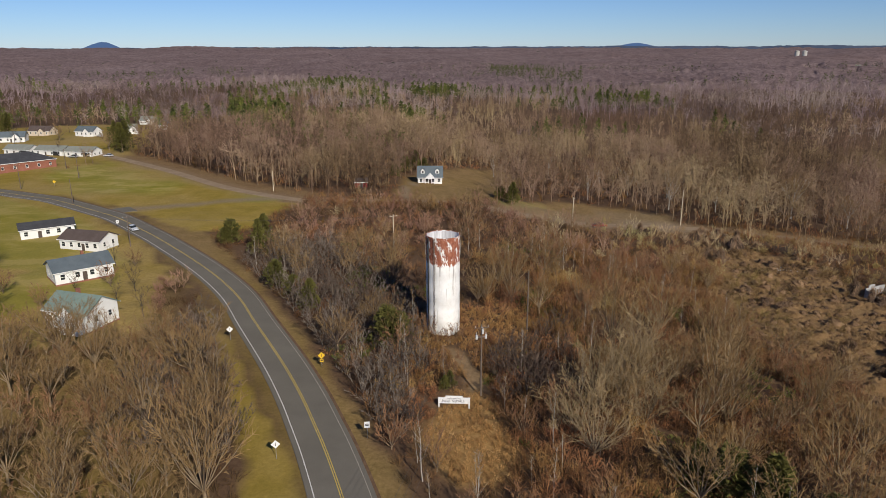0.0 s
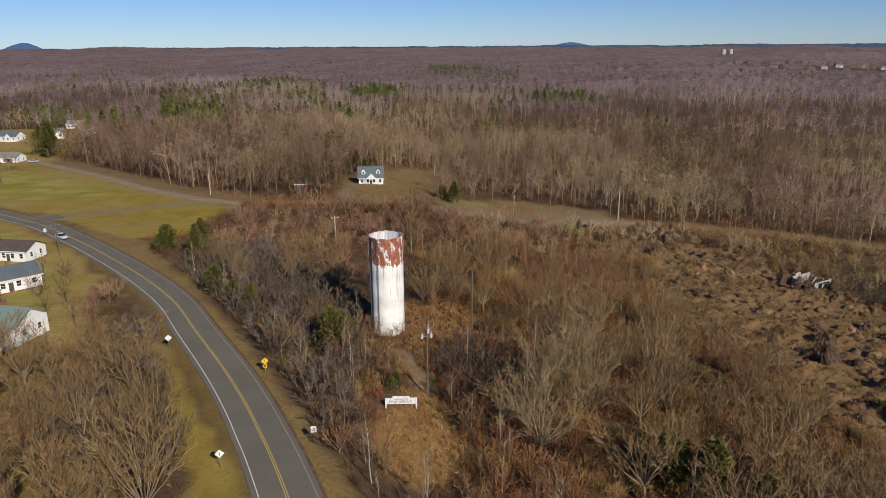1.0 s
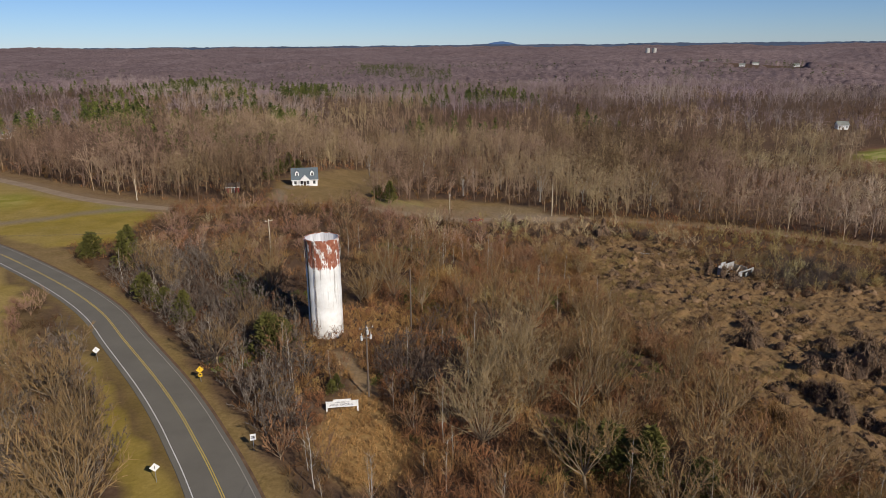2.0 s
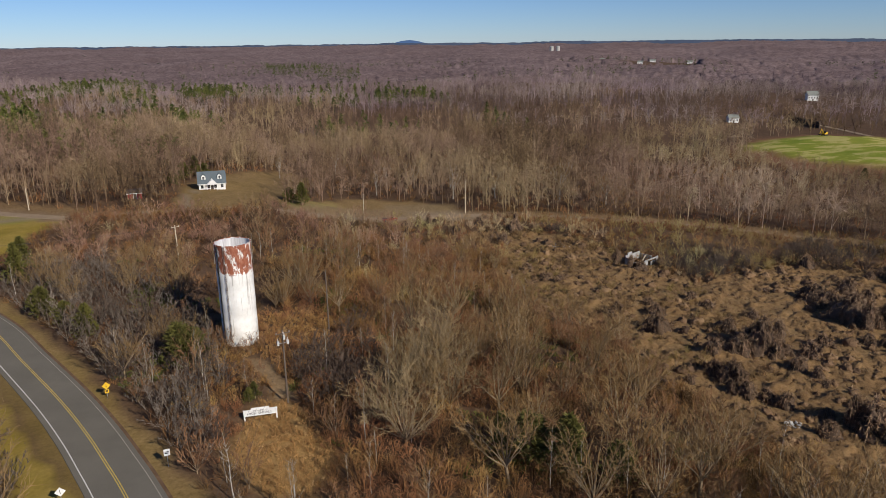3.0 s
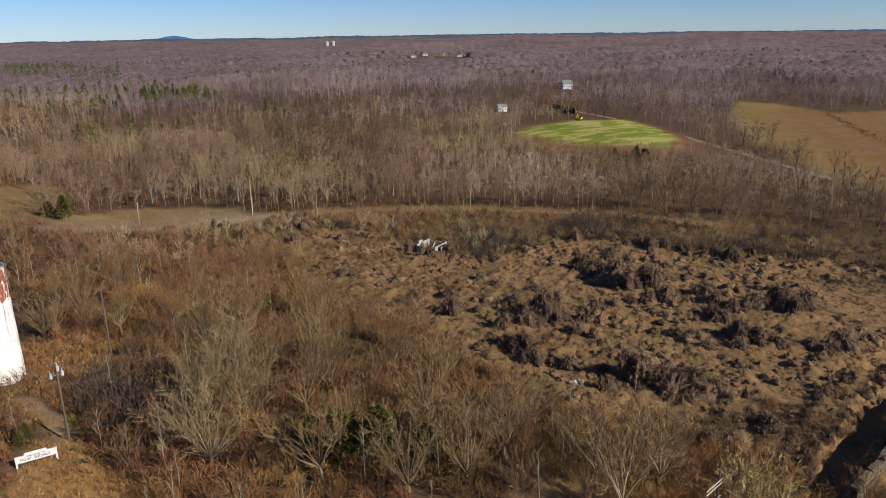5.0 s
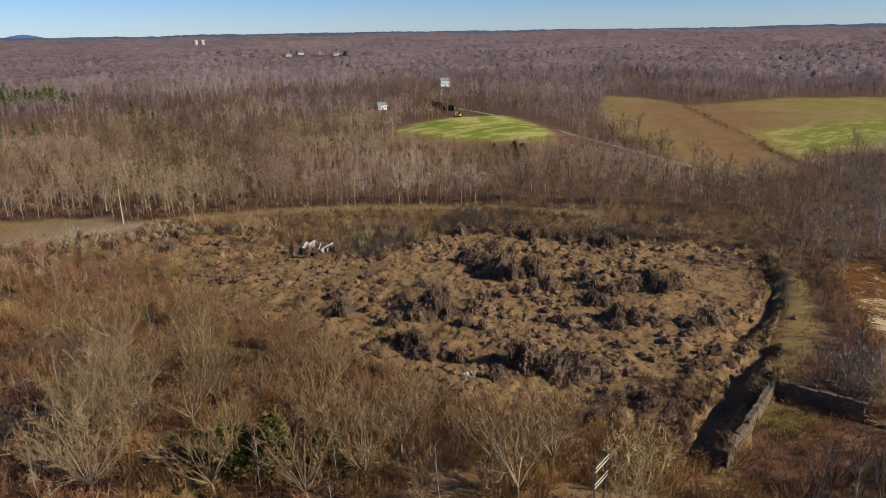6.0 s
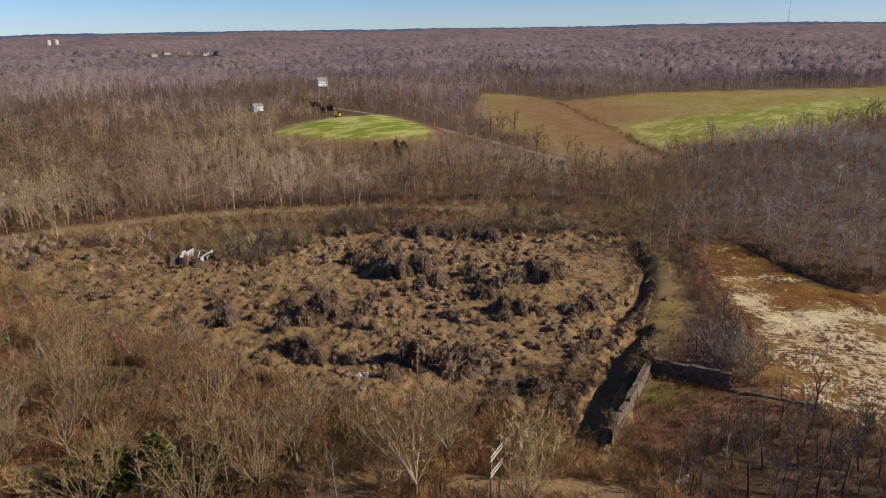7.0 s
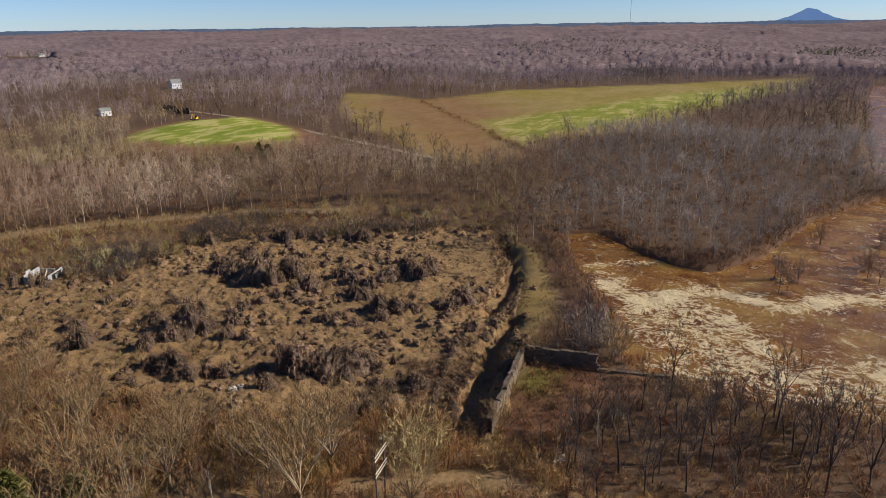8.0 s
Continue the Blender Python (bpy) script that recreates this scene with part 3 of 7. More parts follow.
CLEARING = [(-1.3, 93.9), (1.3, 100), (5.9, 101.9), (9.3, 89.8), (10.9, 82.6), (6.7, 76.3), (1.1, 77.5), (-3.5, 84)]
FOOTPATH = [(1.5, 118), (4, 110), (6.5, 101.5), (4, 95)]
TOWER_GAP = [(-6, 112), (-5, 135), (14, 140), (20, 128), (13, 112), (6, 104)]
DEBRIS = [(89.9, 215.8), (106.8, 198.8), (108.3, 173.5), (116, 147.1), (155.8, 150.5), (170.4, 136.8), (171.7, 109.7), (193.4, 91.2), (191.8, 74.5), (146.1, 51.6),
          (112, 44.4), (92.6, 36.7), (90.5, 52.5), (87.5, 61.8), (73.8, 75.3), (75.8, 98.4), (75.1, 111.7), (75.8, 124.8), (65.7, 134.5), (70.2, 170.2)]
LEVEE = [(188.2, 66.4), (185.6, 58.6), (160.6, 46.1), (139.8, 40.4), (121.7, 39.6), (117.1, 43.8), (136.6, 47.9), (157.6, 53.2), (173.2, 61.8)]
HILL_FIELD = [(284, 339), (322, 365), (369, 368), (403, 343), (371, 279), (330, 226), (310, 216), (288, 244), (267, 269), (266, 304)]
HILL_GREEN = [(296, 348), (362, 362), (398, 339), (363, 278), (333, 248), (313, 284), (291, 305), (282, 328)]
FAR_FIELD = [(576, 372), (577, 330), (544, 267), (652, 235), (752, 114), (884, -32), (791, -27), (610, 31), (474, 63), (375, 102), (320, 106), (297, 118), (310, 153), (386, 238), (477, 314)]
FAR_GREEN = [(435, 177), (514, 141), (668, 81), (805, -25), (618, 31), (504, 67), (405, 111), (349, 119)]
RUIN_FLOOR = [(116, 37.5), (117.5, 24.5), (119, 13), (111.4, 16.6), (88.3, 29.1), (91, 33.5)]
DRAIN = [(534, 270), (456, 207), (385, 149), (351, 125), (333, 105)]
DITCH_A = [(194.9, 73.4), (173.9, 60.1), (153.1, 53.8), (135.9, 53.7)]
DITCH_B = [(134.6, 46.6), (121.9, 46.6), (112.3, 43.8), (101.4, 42.2), (90.2, 38.4)]
YELLOW = [(-5, 50), (-8.6, 62), (-12.4, 74), (-15.9, 83.9), (-18.7, 91), (-22.4, 100), (-28, 112.1), (-37.3, 130.3), (-46.2, 147.6), (-59.2, 166.7), (-78.5, 190.9), (-89.6, 203.6), (-104.2, 219.5),
          (-117, 230.1), (-128.1, 238.9), (-141, 248.4), (-153.6, 254.5), (-166.8, 260.9), (-200, 275), (-260, 300)]
ROAD_B = [(-190, 372), (-160, 345), (-121, 308), (-84.2, 269.4), (-58, 250), (-44.4, 244), (-12.5, 240), (20.9, 240), (45, 243), (66.3, 242), (81.4, 239), (93.5, 236), (115.8, 225), (144.8, 205.2), (169.3, 180.4), (187, 158.1), (200, 132)]
SPUR = [(-112, 226), (-104, 236), (-92, 241), (-75, 246), (-60, 250)]
ROAD_C = [(423, 439), (391, 332), (341, 226), (311, 164), (302, 146)]
TRACK = [(66, 45), (73.1, 37), (77.4, 33), (78.4, 27.5), (75.7, 21.8), (72, 15)]
DRIVE = [(-14, 242), (-13.4, 256), (-12.6, 275)]
MAIN, SIDE, FARR = smooth_line(YELLOW), smooth_line(ROAD_B), smooth_line(ROAD_C)
WATER_Z = -10.4
LEDGE = [(170.4, 32.6), (165.0, 25.3), (169.4, 10.1), (172.6, -8.4), (185.9, -28.8), (190, -70)]
LEDGE_B = [(180.9, 41.7), (186.9, 32.3), (194.2, 19.8)]
CHURN = [(161, 29.9), (165.6, 9.7), (157.9, -1.6), (140.1, -8.3), (147.3, -24.9), (150, -70), (118, -70), (122, -23), (121, 1), (126.4, 18.7)]
ISLETS = [(178.2, -7.8, 3.2), (188.3, -9.7, 3), (188.3, -4.5, 2.5), (196.9, -27.1, 3.2), (204.3, -25.9, 2.8), (221.2, -15.9, 4), (227.9, -32, 4)]


def land(x, y):
    """The broad lie of the land."""
    x, y = np.asarray(x, float), np.asarray(y, float)
    return -9 * step(40, 100, 0.985 * x + 0.174 * y) + 22 * step(1500, 4400, np.hypot(x, y))


def ground(x, y):
    """The ground's height with its hummocks, ditches and the river's bed."""
    x, y = np.asarray(x, float), np.asarray(y, float)
    z = land(x, y)
    r = np.hypot(x, y)
    road = np.minimum(np.minimum(away(MAIN, x, y) - 6.5, away(SIDE, x, y) - 4), away(FARR, x, y) - 4)
    calm = step(0, 9, road) * (1 - 0.8 * step(-1, 4, depth_in(LAWN_B, x, y)))
    z = z + calm * ((vnoise(x, y, 14, 1) - 0.5) * 0.9 + (vnoise(x, y, 4, 2) - 0.5) * 0.5)
    z = z + step(600, 1500, r) * (vnoise(x, y, 420, 5) - 0.5) * 14
    roll = step(430, 720, r) * step(10, 80, road) * step(20, 90, -np.maximum(depth_in(HILL_FIELD, x, y), np.maximum(depth_in(FAR_FIELD, x, y), depth_in(BEND, x, y))))
    z = z + roll * ((vnoise(x, y, 230, 7) - 0.5) * 22 + (vnoise(x, y, 90, 8) - 0.5) * 7)
    d = step(-2, 6, depth_in(DEBRIS, x, y))
    z = z + d * ((vnoise(x, y, 11, 3) - 0.5) * 0.7 + np.maximum(vnoise(x, y, 3.1, 4) - 0.4, 0) * 1.3)
    for line, wide, deep in ((DITCH_A, 2.6, 2.4), (DITCH_B, 2.9, 2.5)):
        z = z - deep * (1 - step(0.3 * wide, wide, away(line, x, y)))
    z = z + (0.5 + 0.7 * vnoise(x, y, 5, 6)) * step(-2.5, 3.0, depth_in(LEVEE, x, y))
    hill = step(-8, 30, depth_in(HILL_FIELD, x, y))
    z = z + 3.0 * hill
    for poly in (RIVER, BEND):
        z = np.where(r > 100, z + (-13.0 - z) * step(-2.5, 3.0, depth_in(poly, x, y)), z)
    for ix, iy, ir in ISLETS:
        z = np.maximum(z, -9.6 - 2.2 * step(0.3, 1.2, np.hypot(x - ix, y - iy) / ir) - 3 * step(1.2, 2.0, np.hypot(x - ix, y - iy) / ir))
    # the town's rise near the skyline
    z = z + 15 * np.exp(-((np.degrees(np.arctan2(x, y)) - 31) / 4.5) ** 2 - ((r - 1900) / 260) ** 2)
    # the drainage dip beside the main road
    z = z - 0.35 * np.exp(-((away(MAIN, x, y) - 10.5) / 1.2) ** 2)
    return z


def ground_at(x, y):
    return float(ground(np.array([x]), np.array([y]))[0])


def build_ground():
    az = np.concatenate([np.arange(-42, 106, 0.66), np.arange(106, 318, 4.0)])
    rr = np.concatenate([[0.02, 20, 40], np.arange(48, 250, 1.6), 250 * 1.024 ** np.arange(0, 126)])
    rr = rr[rr < 4950]
    a, r = np.meshgrid(np.radians(az), rr)
    x, y = (np.sin(a) * r).ravel(), (np.cos(a) * r).ravel()
    z = ground(x, y)
    n, k = len(rr), len(az)
    i, j = np.meshgrid(np.arange(n - 1), np.arange(k), indexing="ij")
    j2 = (j + 1) % k
    faces = np.stack([i * k + j, i * k + j2, (i + 1) * k + j2, (i + 1) * k + j], -1).reshape(-1, 4)[:, ::-1]
    me = mesh_of("ground", np.stack([x, y, z], 1), faces, M["ground"], True)
    wob = 2.4
    wx, wy = x + (vnoise(x, y, 5, 11) - 0.5) * wob, y + (vnoise(x, y, 5, 12) - 0.5) * wob
    soft = lambda poly, e=1.2: step(-e, e, depth_in(poly, wx, wy))
    lawn = np.maximum.reduce([soft(p) for p in (FIELD, LAWN_A, LAWN_B, VILLAGE, TOWN_GREEN, JUNCTION, WEST_LAWN, HOUSES)] + [0.45 * soft([(-26, 55), (-45, 112), (-62, 150), (-115, 130), (-105, 45)], 6)] + [0.4 * soft(LEVEE), 0.2 * soft(HOUSE_YARD), 0.2 * soft(ROADSIDE)] + [0.72 * soft(FAR_FIELD, 6), 0.3 * soft(VERGE_R)])
    near_road = 1 - step(4.6, 7.4, away(MAIN, wx, wy))
    lawn = np.maximum(lawn, near_road * 0.4)
    green = np.maximum.reduce([0.5 * soft([(108, 37), (116, 37.5), (117, 30), (107, 31)], 3), 0.95 * np.maximum(soft(HILL_GREEN, 5), step(10, 22, depth_in(HILL_FIELD, wx, wy))), 0.7 * soft(FAR_GREEN, 14), 0.14 * soft(FAR_FIELD, 8) * step(25, 70, away(DRAIN, x, y)), 0.35 * soft(LAWN_B), 0.42 * soft(FIELD) * step(0.35, 0.7, vnoise(x, y, 26, 8)), 0.35 * soft([(16, 250), (22, 266), (40, 272), (42, 264)], 3)])
    soil = np.maximum.reduce([0.9 * soft(HILL_FIELD, 10), 0.6 * soft(RUIN_FLOOR), 0.6 * (1 - step(-2, 4, -depth_in(RIVER, wx, wy))) * (r.ravel() > 100), 0.6 * soft(FAR_FIELD, 6) * (1 - step(14, 120, away(DRAIN, x, y)))])
    gold = np.maximum.reduce([0.85 * soft([(50, 34), (52, 66), (60, 82), (74, 76), (88, 62), (93, 50), (92, 36), (86, 22), (72, 8), (60, 18)], 5), 0.75 * (1 - step(4 + 5 * (x < -45), 11 + 6 * (x < -45), away(SIDE, wx, wy))), soft(DEBRIS, 5), 0.7 * soft(VERGE_R), 1 - step(0.8, 2.0, away(FOOTPATH, wx, wy)), 0.8 * soft(HOUSE_YARD), 0.8 * soft(ROADSIDE)])
    gravel = np.maximum((1 - step(4.0, 6.5, away(SIDE, wx, wy))) * (1 - 0.8 * step(80, 95, x)) * (1 - 0.65 * step(30, 45, -x)) + 0.4 * soft(ROADSIDE, 4) * (y < 262), np.maximum(0.12 - 0.12 * step(1.2, 2.2, away(TRACK, wx, wy)), 1 - step(2.0, 3.2, away(SPUR, wx, wy))))
    gravel = np.maximum(np.maximum(np.minimum(gravel, 1), 1 - step(1.3, 2.2, away(DRIVE, wx, wy))) * 0.8, 0.3 * (1 - step(0.8, 1.8, away(FOOTPATH, wx, wy))))
    tall = soft(CLEARING, 2)
    attribute(me, "zone_a", np.stack([lawn, green, soil], 1))
    attribute(me, "zone_b", np.stack([gold, gravel, tall], 1))
    return tagged(new("ground", me), "brown leaf-littered winter ground with lawns, fields and dead vines", "ground", kind="structure")


build_ground()


def ribbon(name, line, left, right, up, mat, parent=None, thick=0.0, dash=None):
    """A strip along a line, between two offsets to its right, at a height over the ground."""
    p = np.array(line)
    t = np.gradient(p, axis=0)
    t /= np.linalg.norm(t, axis=1)[:, None]
    nrm = np.stack([t[:, 1], -t[:, 0]], 1)
    base = land(p[:, 0], p[:, 1]) + up
    a, b = p + nrm * left, p + nrm * right
    verts = [(*q, z) for q, z in zip(a, base)] + [(*q, z) for q, z in zip(b, base)]
    n = len(p)
    faces = [(i, n + i, n + i + 1, i + 1) for i in range(n - 1) if not dash or dash(i)]
    if thick:
        verts += [(*(q - m * 0.25), z - thick) for q, m, z in zip(a, nrm, base)] + [(*(q + m * 0.25), z - thick) for q, m, z in zip(b, nrm, base)]
        faces += [(2 * n + i, i, i + 1, 2 * n + i + 1) for i in range(n - 1)] + [(n + i, 3 * n + i, 3 * n + i + 1, n + i + 1) for i in range(n - 1)]
    me = mesh_of(name, verts, [f[::-1] for f in faces], mat)
    ob = new(name, me)
    return under(ob, parent) if parent else ob


road = tagged(ribbon("road", MAIN, -4.0, 4.3, 0.10, M["asphalt"], thick=0.5), "grey asphalt two-lane road curving past the lawn", "road", kind="structure")
ribbon("edge_line", MAIN, -3.3, -3.16, 0.112, M["line_white"], road)
ribbon("faded_line", MAIN, 3.35, 3.47, 0.112, M["line_faded"], road)
ribbon("leaf_drift", MAIN, 4.05, 4.5, 0.112, M["leaf_drift"], road)
ribbon("centre_line", MAIN, -0.2, -0.07, 0.112, M["line_yellow"], road)
ribbon("centre_line", MAIN, 0.07, 0.2, 0.112, M["line_yellow"], road)
BREAK = int(np.argmax(np.array(SIDE)[:, 0] > 90))
tagged(ribbon("side_track", SIDE[BREAK - 1:], -1.3, 1.3, 0.08, M["track_dirt"], thick=0.5), "brown dirt track at the woods' edge", "track", kind="structure")
tagged(ribbon("side_road", SIDE[:BREAK], -2.2, 2.2, 0.09, M["old_asphalt"], thick=0.5), "pale worn asphalt side road along the woods", "road", kind="structure")
tagged(ribbon("junction_apron", smooth_line([(-113, 225), (-109, 229.5), (-105, 233)]), -3.6, 4.4, 0.08, M["asphalt"], thick=0.4), "grey asphalt apron of the road junction", "road", kind="structure")
tagged(ribbon("far_road", FARR, -2.0, 2.0, 0.3, M["old_asphalt"], thick=0.5), "pale road past the far fields", "road", kind="structure")


def build_water():
    gx, gy = np.meshgrid(np.arange(104, 336, 1.15), np.arange(-100, 62, 1.15))
    x, y = gx.ravel(), gy.ravel()
    keep = np.maximum(depth_in(RIVER, x, y), depth_in(BEND, x, y)) > -5
    rapid = -0.13 + 0.34 * (0.25 + 0.9 * vnoise(x, y, 8, 24)) * np.exp(-(away(LEDGE, x + 7 * (vnoise(x, y, 16, 25) - 0.5), y) / 5.0) ** 2) + 0.16 * np.exp(-(away(LEDGE_B, x, y) / 2.0) ** 2)
    rapid = rapid + (0.10 + 0.16 * vnoise(x, y, 14, 21)) * step(-4, 5, depth_in(CHURN, x, y))
    z = WATER_Z + (vnoise(x, y, 3.0, 22) - 0.5) * 0.9 * (0.2 + 5 * np.clip(rapid + 0.06, 0, 0.25)) + (vnoise(x, y, 9, 23) - 0.5) * 0.25
    h, w = gx.shape
    i, j = np.meshgrid(np.arange(h - 1), np.arange(w - 1), indexing="ij")
    f = np.stack([i * w + j, i * w + j + 1, (i + 1) * w + j + 1, (i + 1) * w + j], -1).reshape(-1, 4)
    f = f[keep[f].any(1)]
    used, inv = np.unique(f, return_inverse=True)
    me = mesh_of("river_water", np.stack([x, y, z], 1)[used], inv.reshape(f.shape), M["water"], True)
    attribute(me, "rapid", rapid[used])
    tagged(new("river_water", me), "muddy brown river in flood with white foaming rapids", "river", kind="structure")
    q = BEND
    me = mesh_of("river_bend_water", [(px, py, WATER_Z + 0.05) for px, py in q], [tuple(range(len(q)))[::-1]], M["water"])
    attribute(me, "rapid", np.full(len(q), -0.2))
    tagged(new("river_bend_water", me), "smooth muddy far bend of the river", "river", kind="structure")


build_water()


def build_hills():
    """Blue hills on the skyline, kilometres off."""
    for az, el, half, rough in ((-24.9, 0.3, 3.4, 0.10), (14.8, 0.10, 4.6, 0.05), (91.3, 0.68, 4.6, 0.08)):
        t = np.linspace(-1, 1, 60)
        a = np.radians(az + t * half)
        top = np.radians(-0.35 + (el + 0.35) * np.exp(-(np.abs(t) / 0.34) ** 1.5) + (vnoise(t * 40, t * 0 + az, 3, 2) - 0.5) * rough)
        r = 4880.0
        x, y = np.sin(a) * r, np.cos(a) * r
        verts = np.concatenate([np.stack([x, y, x * 0 - 20], 1), np.stack([x, y, 53 + r * np.tan(top)], 1), np.stack([x * 1.015, y * 1.015, x * 0 - 20], 1)])
        k = len(t)
        f = [(i, i + 1, k + i + 1, k + i) for i in range(k - 1)] + [(k + i, k + i + 1, 2 * k + i + 1, 2 * k + i) for i in range(k - 1)]
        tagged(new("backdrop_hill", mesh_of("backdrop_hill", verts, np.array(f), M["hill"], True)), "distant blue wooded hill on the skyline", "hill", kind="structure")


build_hills()


def build_ridge():
    """The last blue ridge below the sky."""
    az = np.arange(-46, 110, 0.1)
    a = np.radians(az)
    top = np.radians(-0.16 + 0.10 * (vnoise(az, az * 0, 7, 3) - 0.5) + 0.07 * (vnoise(az, az * 0, 1.1, 4) - 0.5) + 0.07 * (vnoise(az, az * 0, 0.22, 5) - 0.5))
    r, k = 4830.0, len(az)
    x, y = np.sin(a) * r, np.cos(a) * r
    verts = np.concatenate([np.stack([x, y, x * 0 - 20], 1), np.stack([x, y, 53 + r * np.tan(top)], 1), np.stack([x * 1.01, y * 1.01, x * 0 - 20], 1)])
    f = [(i, i + 1, k + i + 1, k + i) for i in range(k - 1)] + [(k + i, k + i + 1, 2 * k + i + 1, 2 * k + i) for i in range(k - 1)]
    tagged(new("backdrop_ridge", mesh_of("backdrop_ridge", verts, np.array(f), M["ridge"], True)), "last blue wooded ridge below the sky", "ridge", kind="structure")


build_ridge()


def in_view(x, y, r0, r1, a0=-38, a1=101):
    r, a = np.hypot(x, y), np.degrees(np.arctan2(x, y))
    return (r > r0) & (r < r1) & (a > a0) & (a < a1)


FAR_YARDS = [(354, 434), (327, 402), (495, 507), (460, 473), (918, 170), (898, 168), (880, 163)]


def open_land(x, y):
    """True where no woods stand."""
    out = np.zeros(np.shape(x), bool)
    for p in (FIELD, LAWN_A, LAWN_B, VILLAGE, TOWN_GREEN, JUNCTION, WEST_LAWN, HOUSES, VERGE_R, HOUSE_YARD, ROADSIDE, CLEARING, TOWER_GAP, DEBRIS, LEVEE, HILL_FIELD, FAR_FIELD, RIVER, BEND, RUIN_FLOOR):
        out |= inside(p, x, y)
    out |= (away(MAIN, x, y) < 8) | (away(SIDE, x, y) < np.where(np.asarray(x) > 90, 2.6, np.where(np.asarray(x) < -45, 10, 5))) | (away(FARR, x, y) < 5) | (away(SPUR, x, y) < 4) | (away(FOOTPATH, x, y) < 1.5) | (away(DRIVE, x, y) < 4) | (away(TRACK, x, y) < 2.5) | (away(DITCH_B, x, y) < 4.2) | (away(FAR_YARDS[:2], x, y) < 7) | (away(FAR_YARDS[2:4], x, y) < 9) | (away(FAR_YARDS[4:], x, y) < 13)
    return out


def build_canopy():
    """Woods from 850 m to the skyline: an uneven canopy of crowns, one sheet of spiky tops."""
    az = np.arange(-42, 106, 0.2)
    rr = 930 * 1.021 ** np.arange(0, 82)
    rr = rr[rr < 4800]
    a, r = np.meshgrid(np.radians(az), rr)
    r = r * (1 + (RNG.random(r.shape) - 0.5) * 0.012)
    a = a + (RNG.random(a.shape) - 0.5) * 0.002
    x, y = np.sin(a) * r, np.cos(a) * r
    tone = RNG.random(r.shape)
    patch = vnoise(x, y, 130, 31) * 0.6 + vnoise(x, y, 45, 32) * 0.4
    tone = np.clip(tone * 0.9 + (patch - 0.5) * 0.55, 0, 1)
    up = 4.0 + 4.0 * step(1200, 2400, r) + RNG.random(r.shape) * 4.2 + np.where(tone > 0.93, 2.5, 0)
    clear = in_view(x, y, 1640, 2080, 26.5, 36.8) & (vnoise(x, y, 60, 33) > 0.35) | inside(FAR_FIELD, x, y) | inside(BEND, x, y) | (depth_in(FAR_FIELD, x, y) > -8)
    z = ground(x.ravel(), y.ravel()).reshape(x.shape) + np.where(clear, -4, up)
    z[:3] -= np.array([14, 6, 3])[:, None]
    n, k = r.shape
    i, j = np.meshgrid(np.arange(n - 1), np.arange(k - 1), indexing="ij")
    f = np.stack([i * k + j, i * k + j + 1, (i + 1) * k + j + 1, (i + 1) * k + j], -1).reshape(-1, 4)[:, ::-1]
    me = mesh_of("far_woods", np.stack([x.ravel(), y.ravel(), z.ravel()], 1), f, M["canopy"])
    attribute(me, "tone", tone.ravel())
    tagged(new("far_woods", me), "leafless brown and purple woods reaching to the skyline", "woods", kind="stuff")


build_canopy()

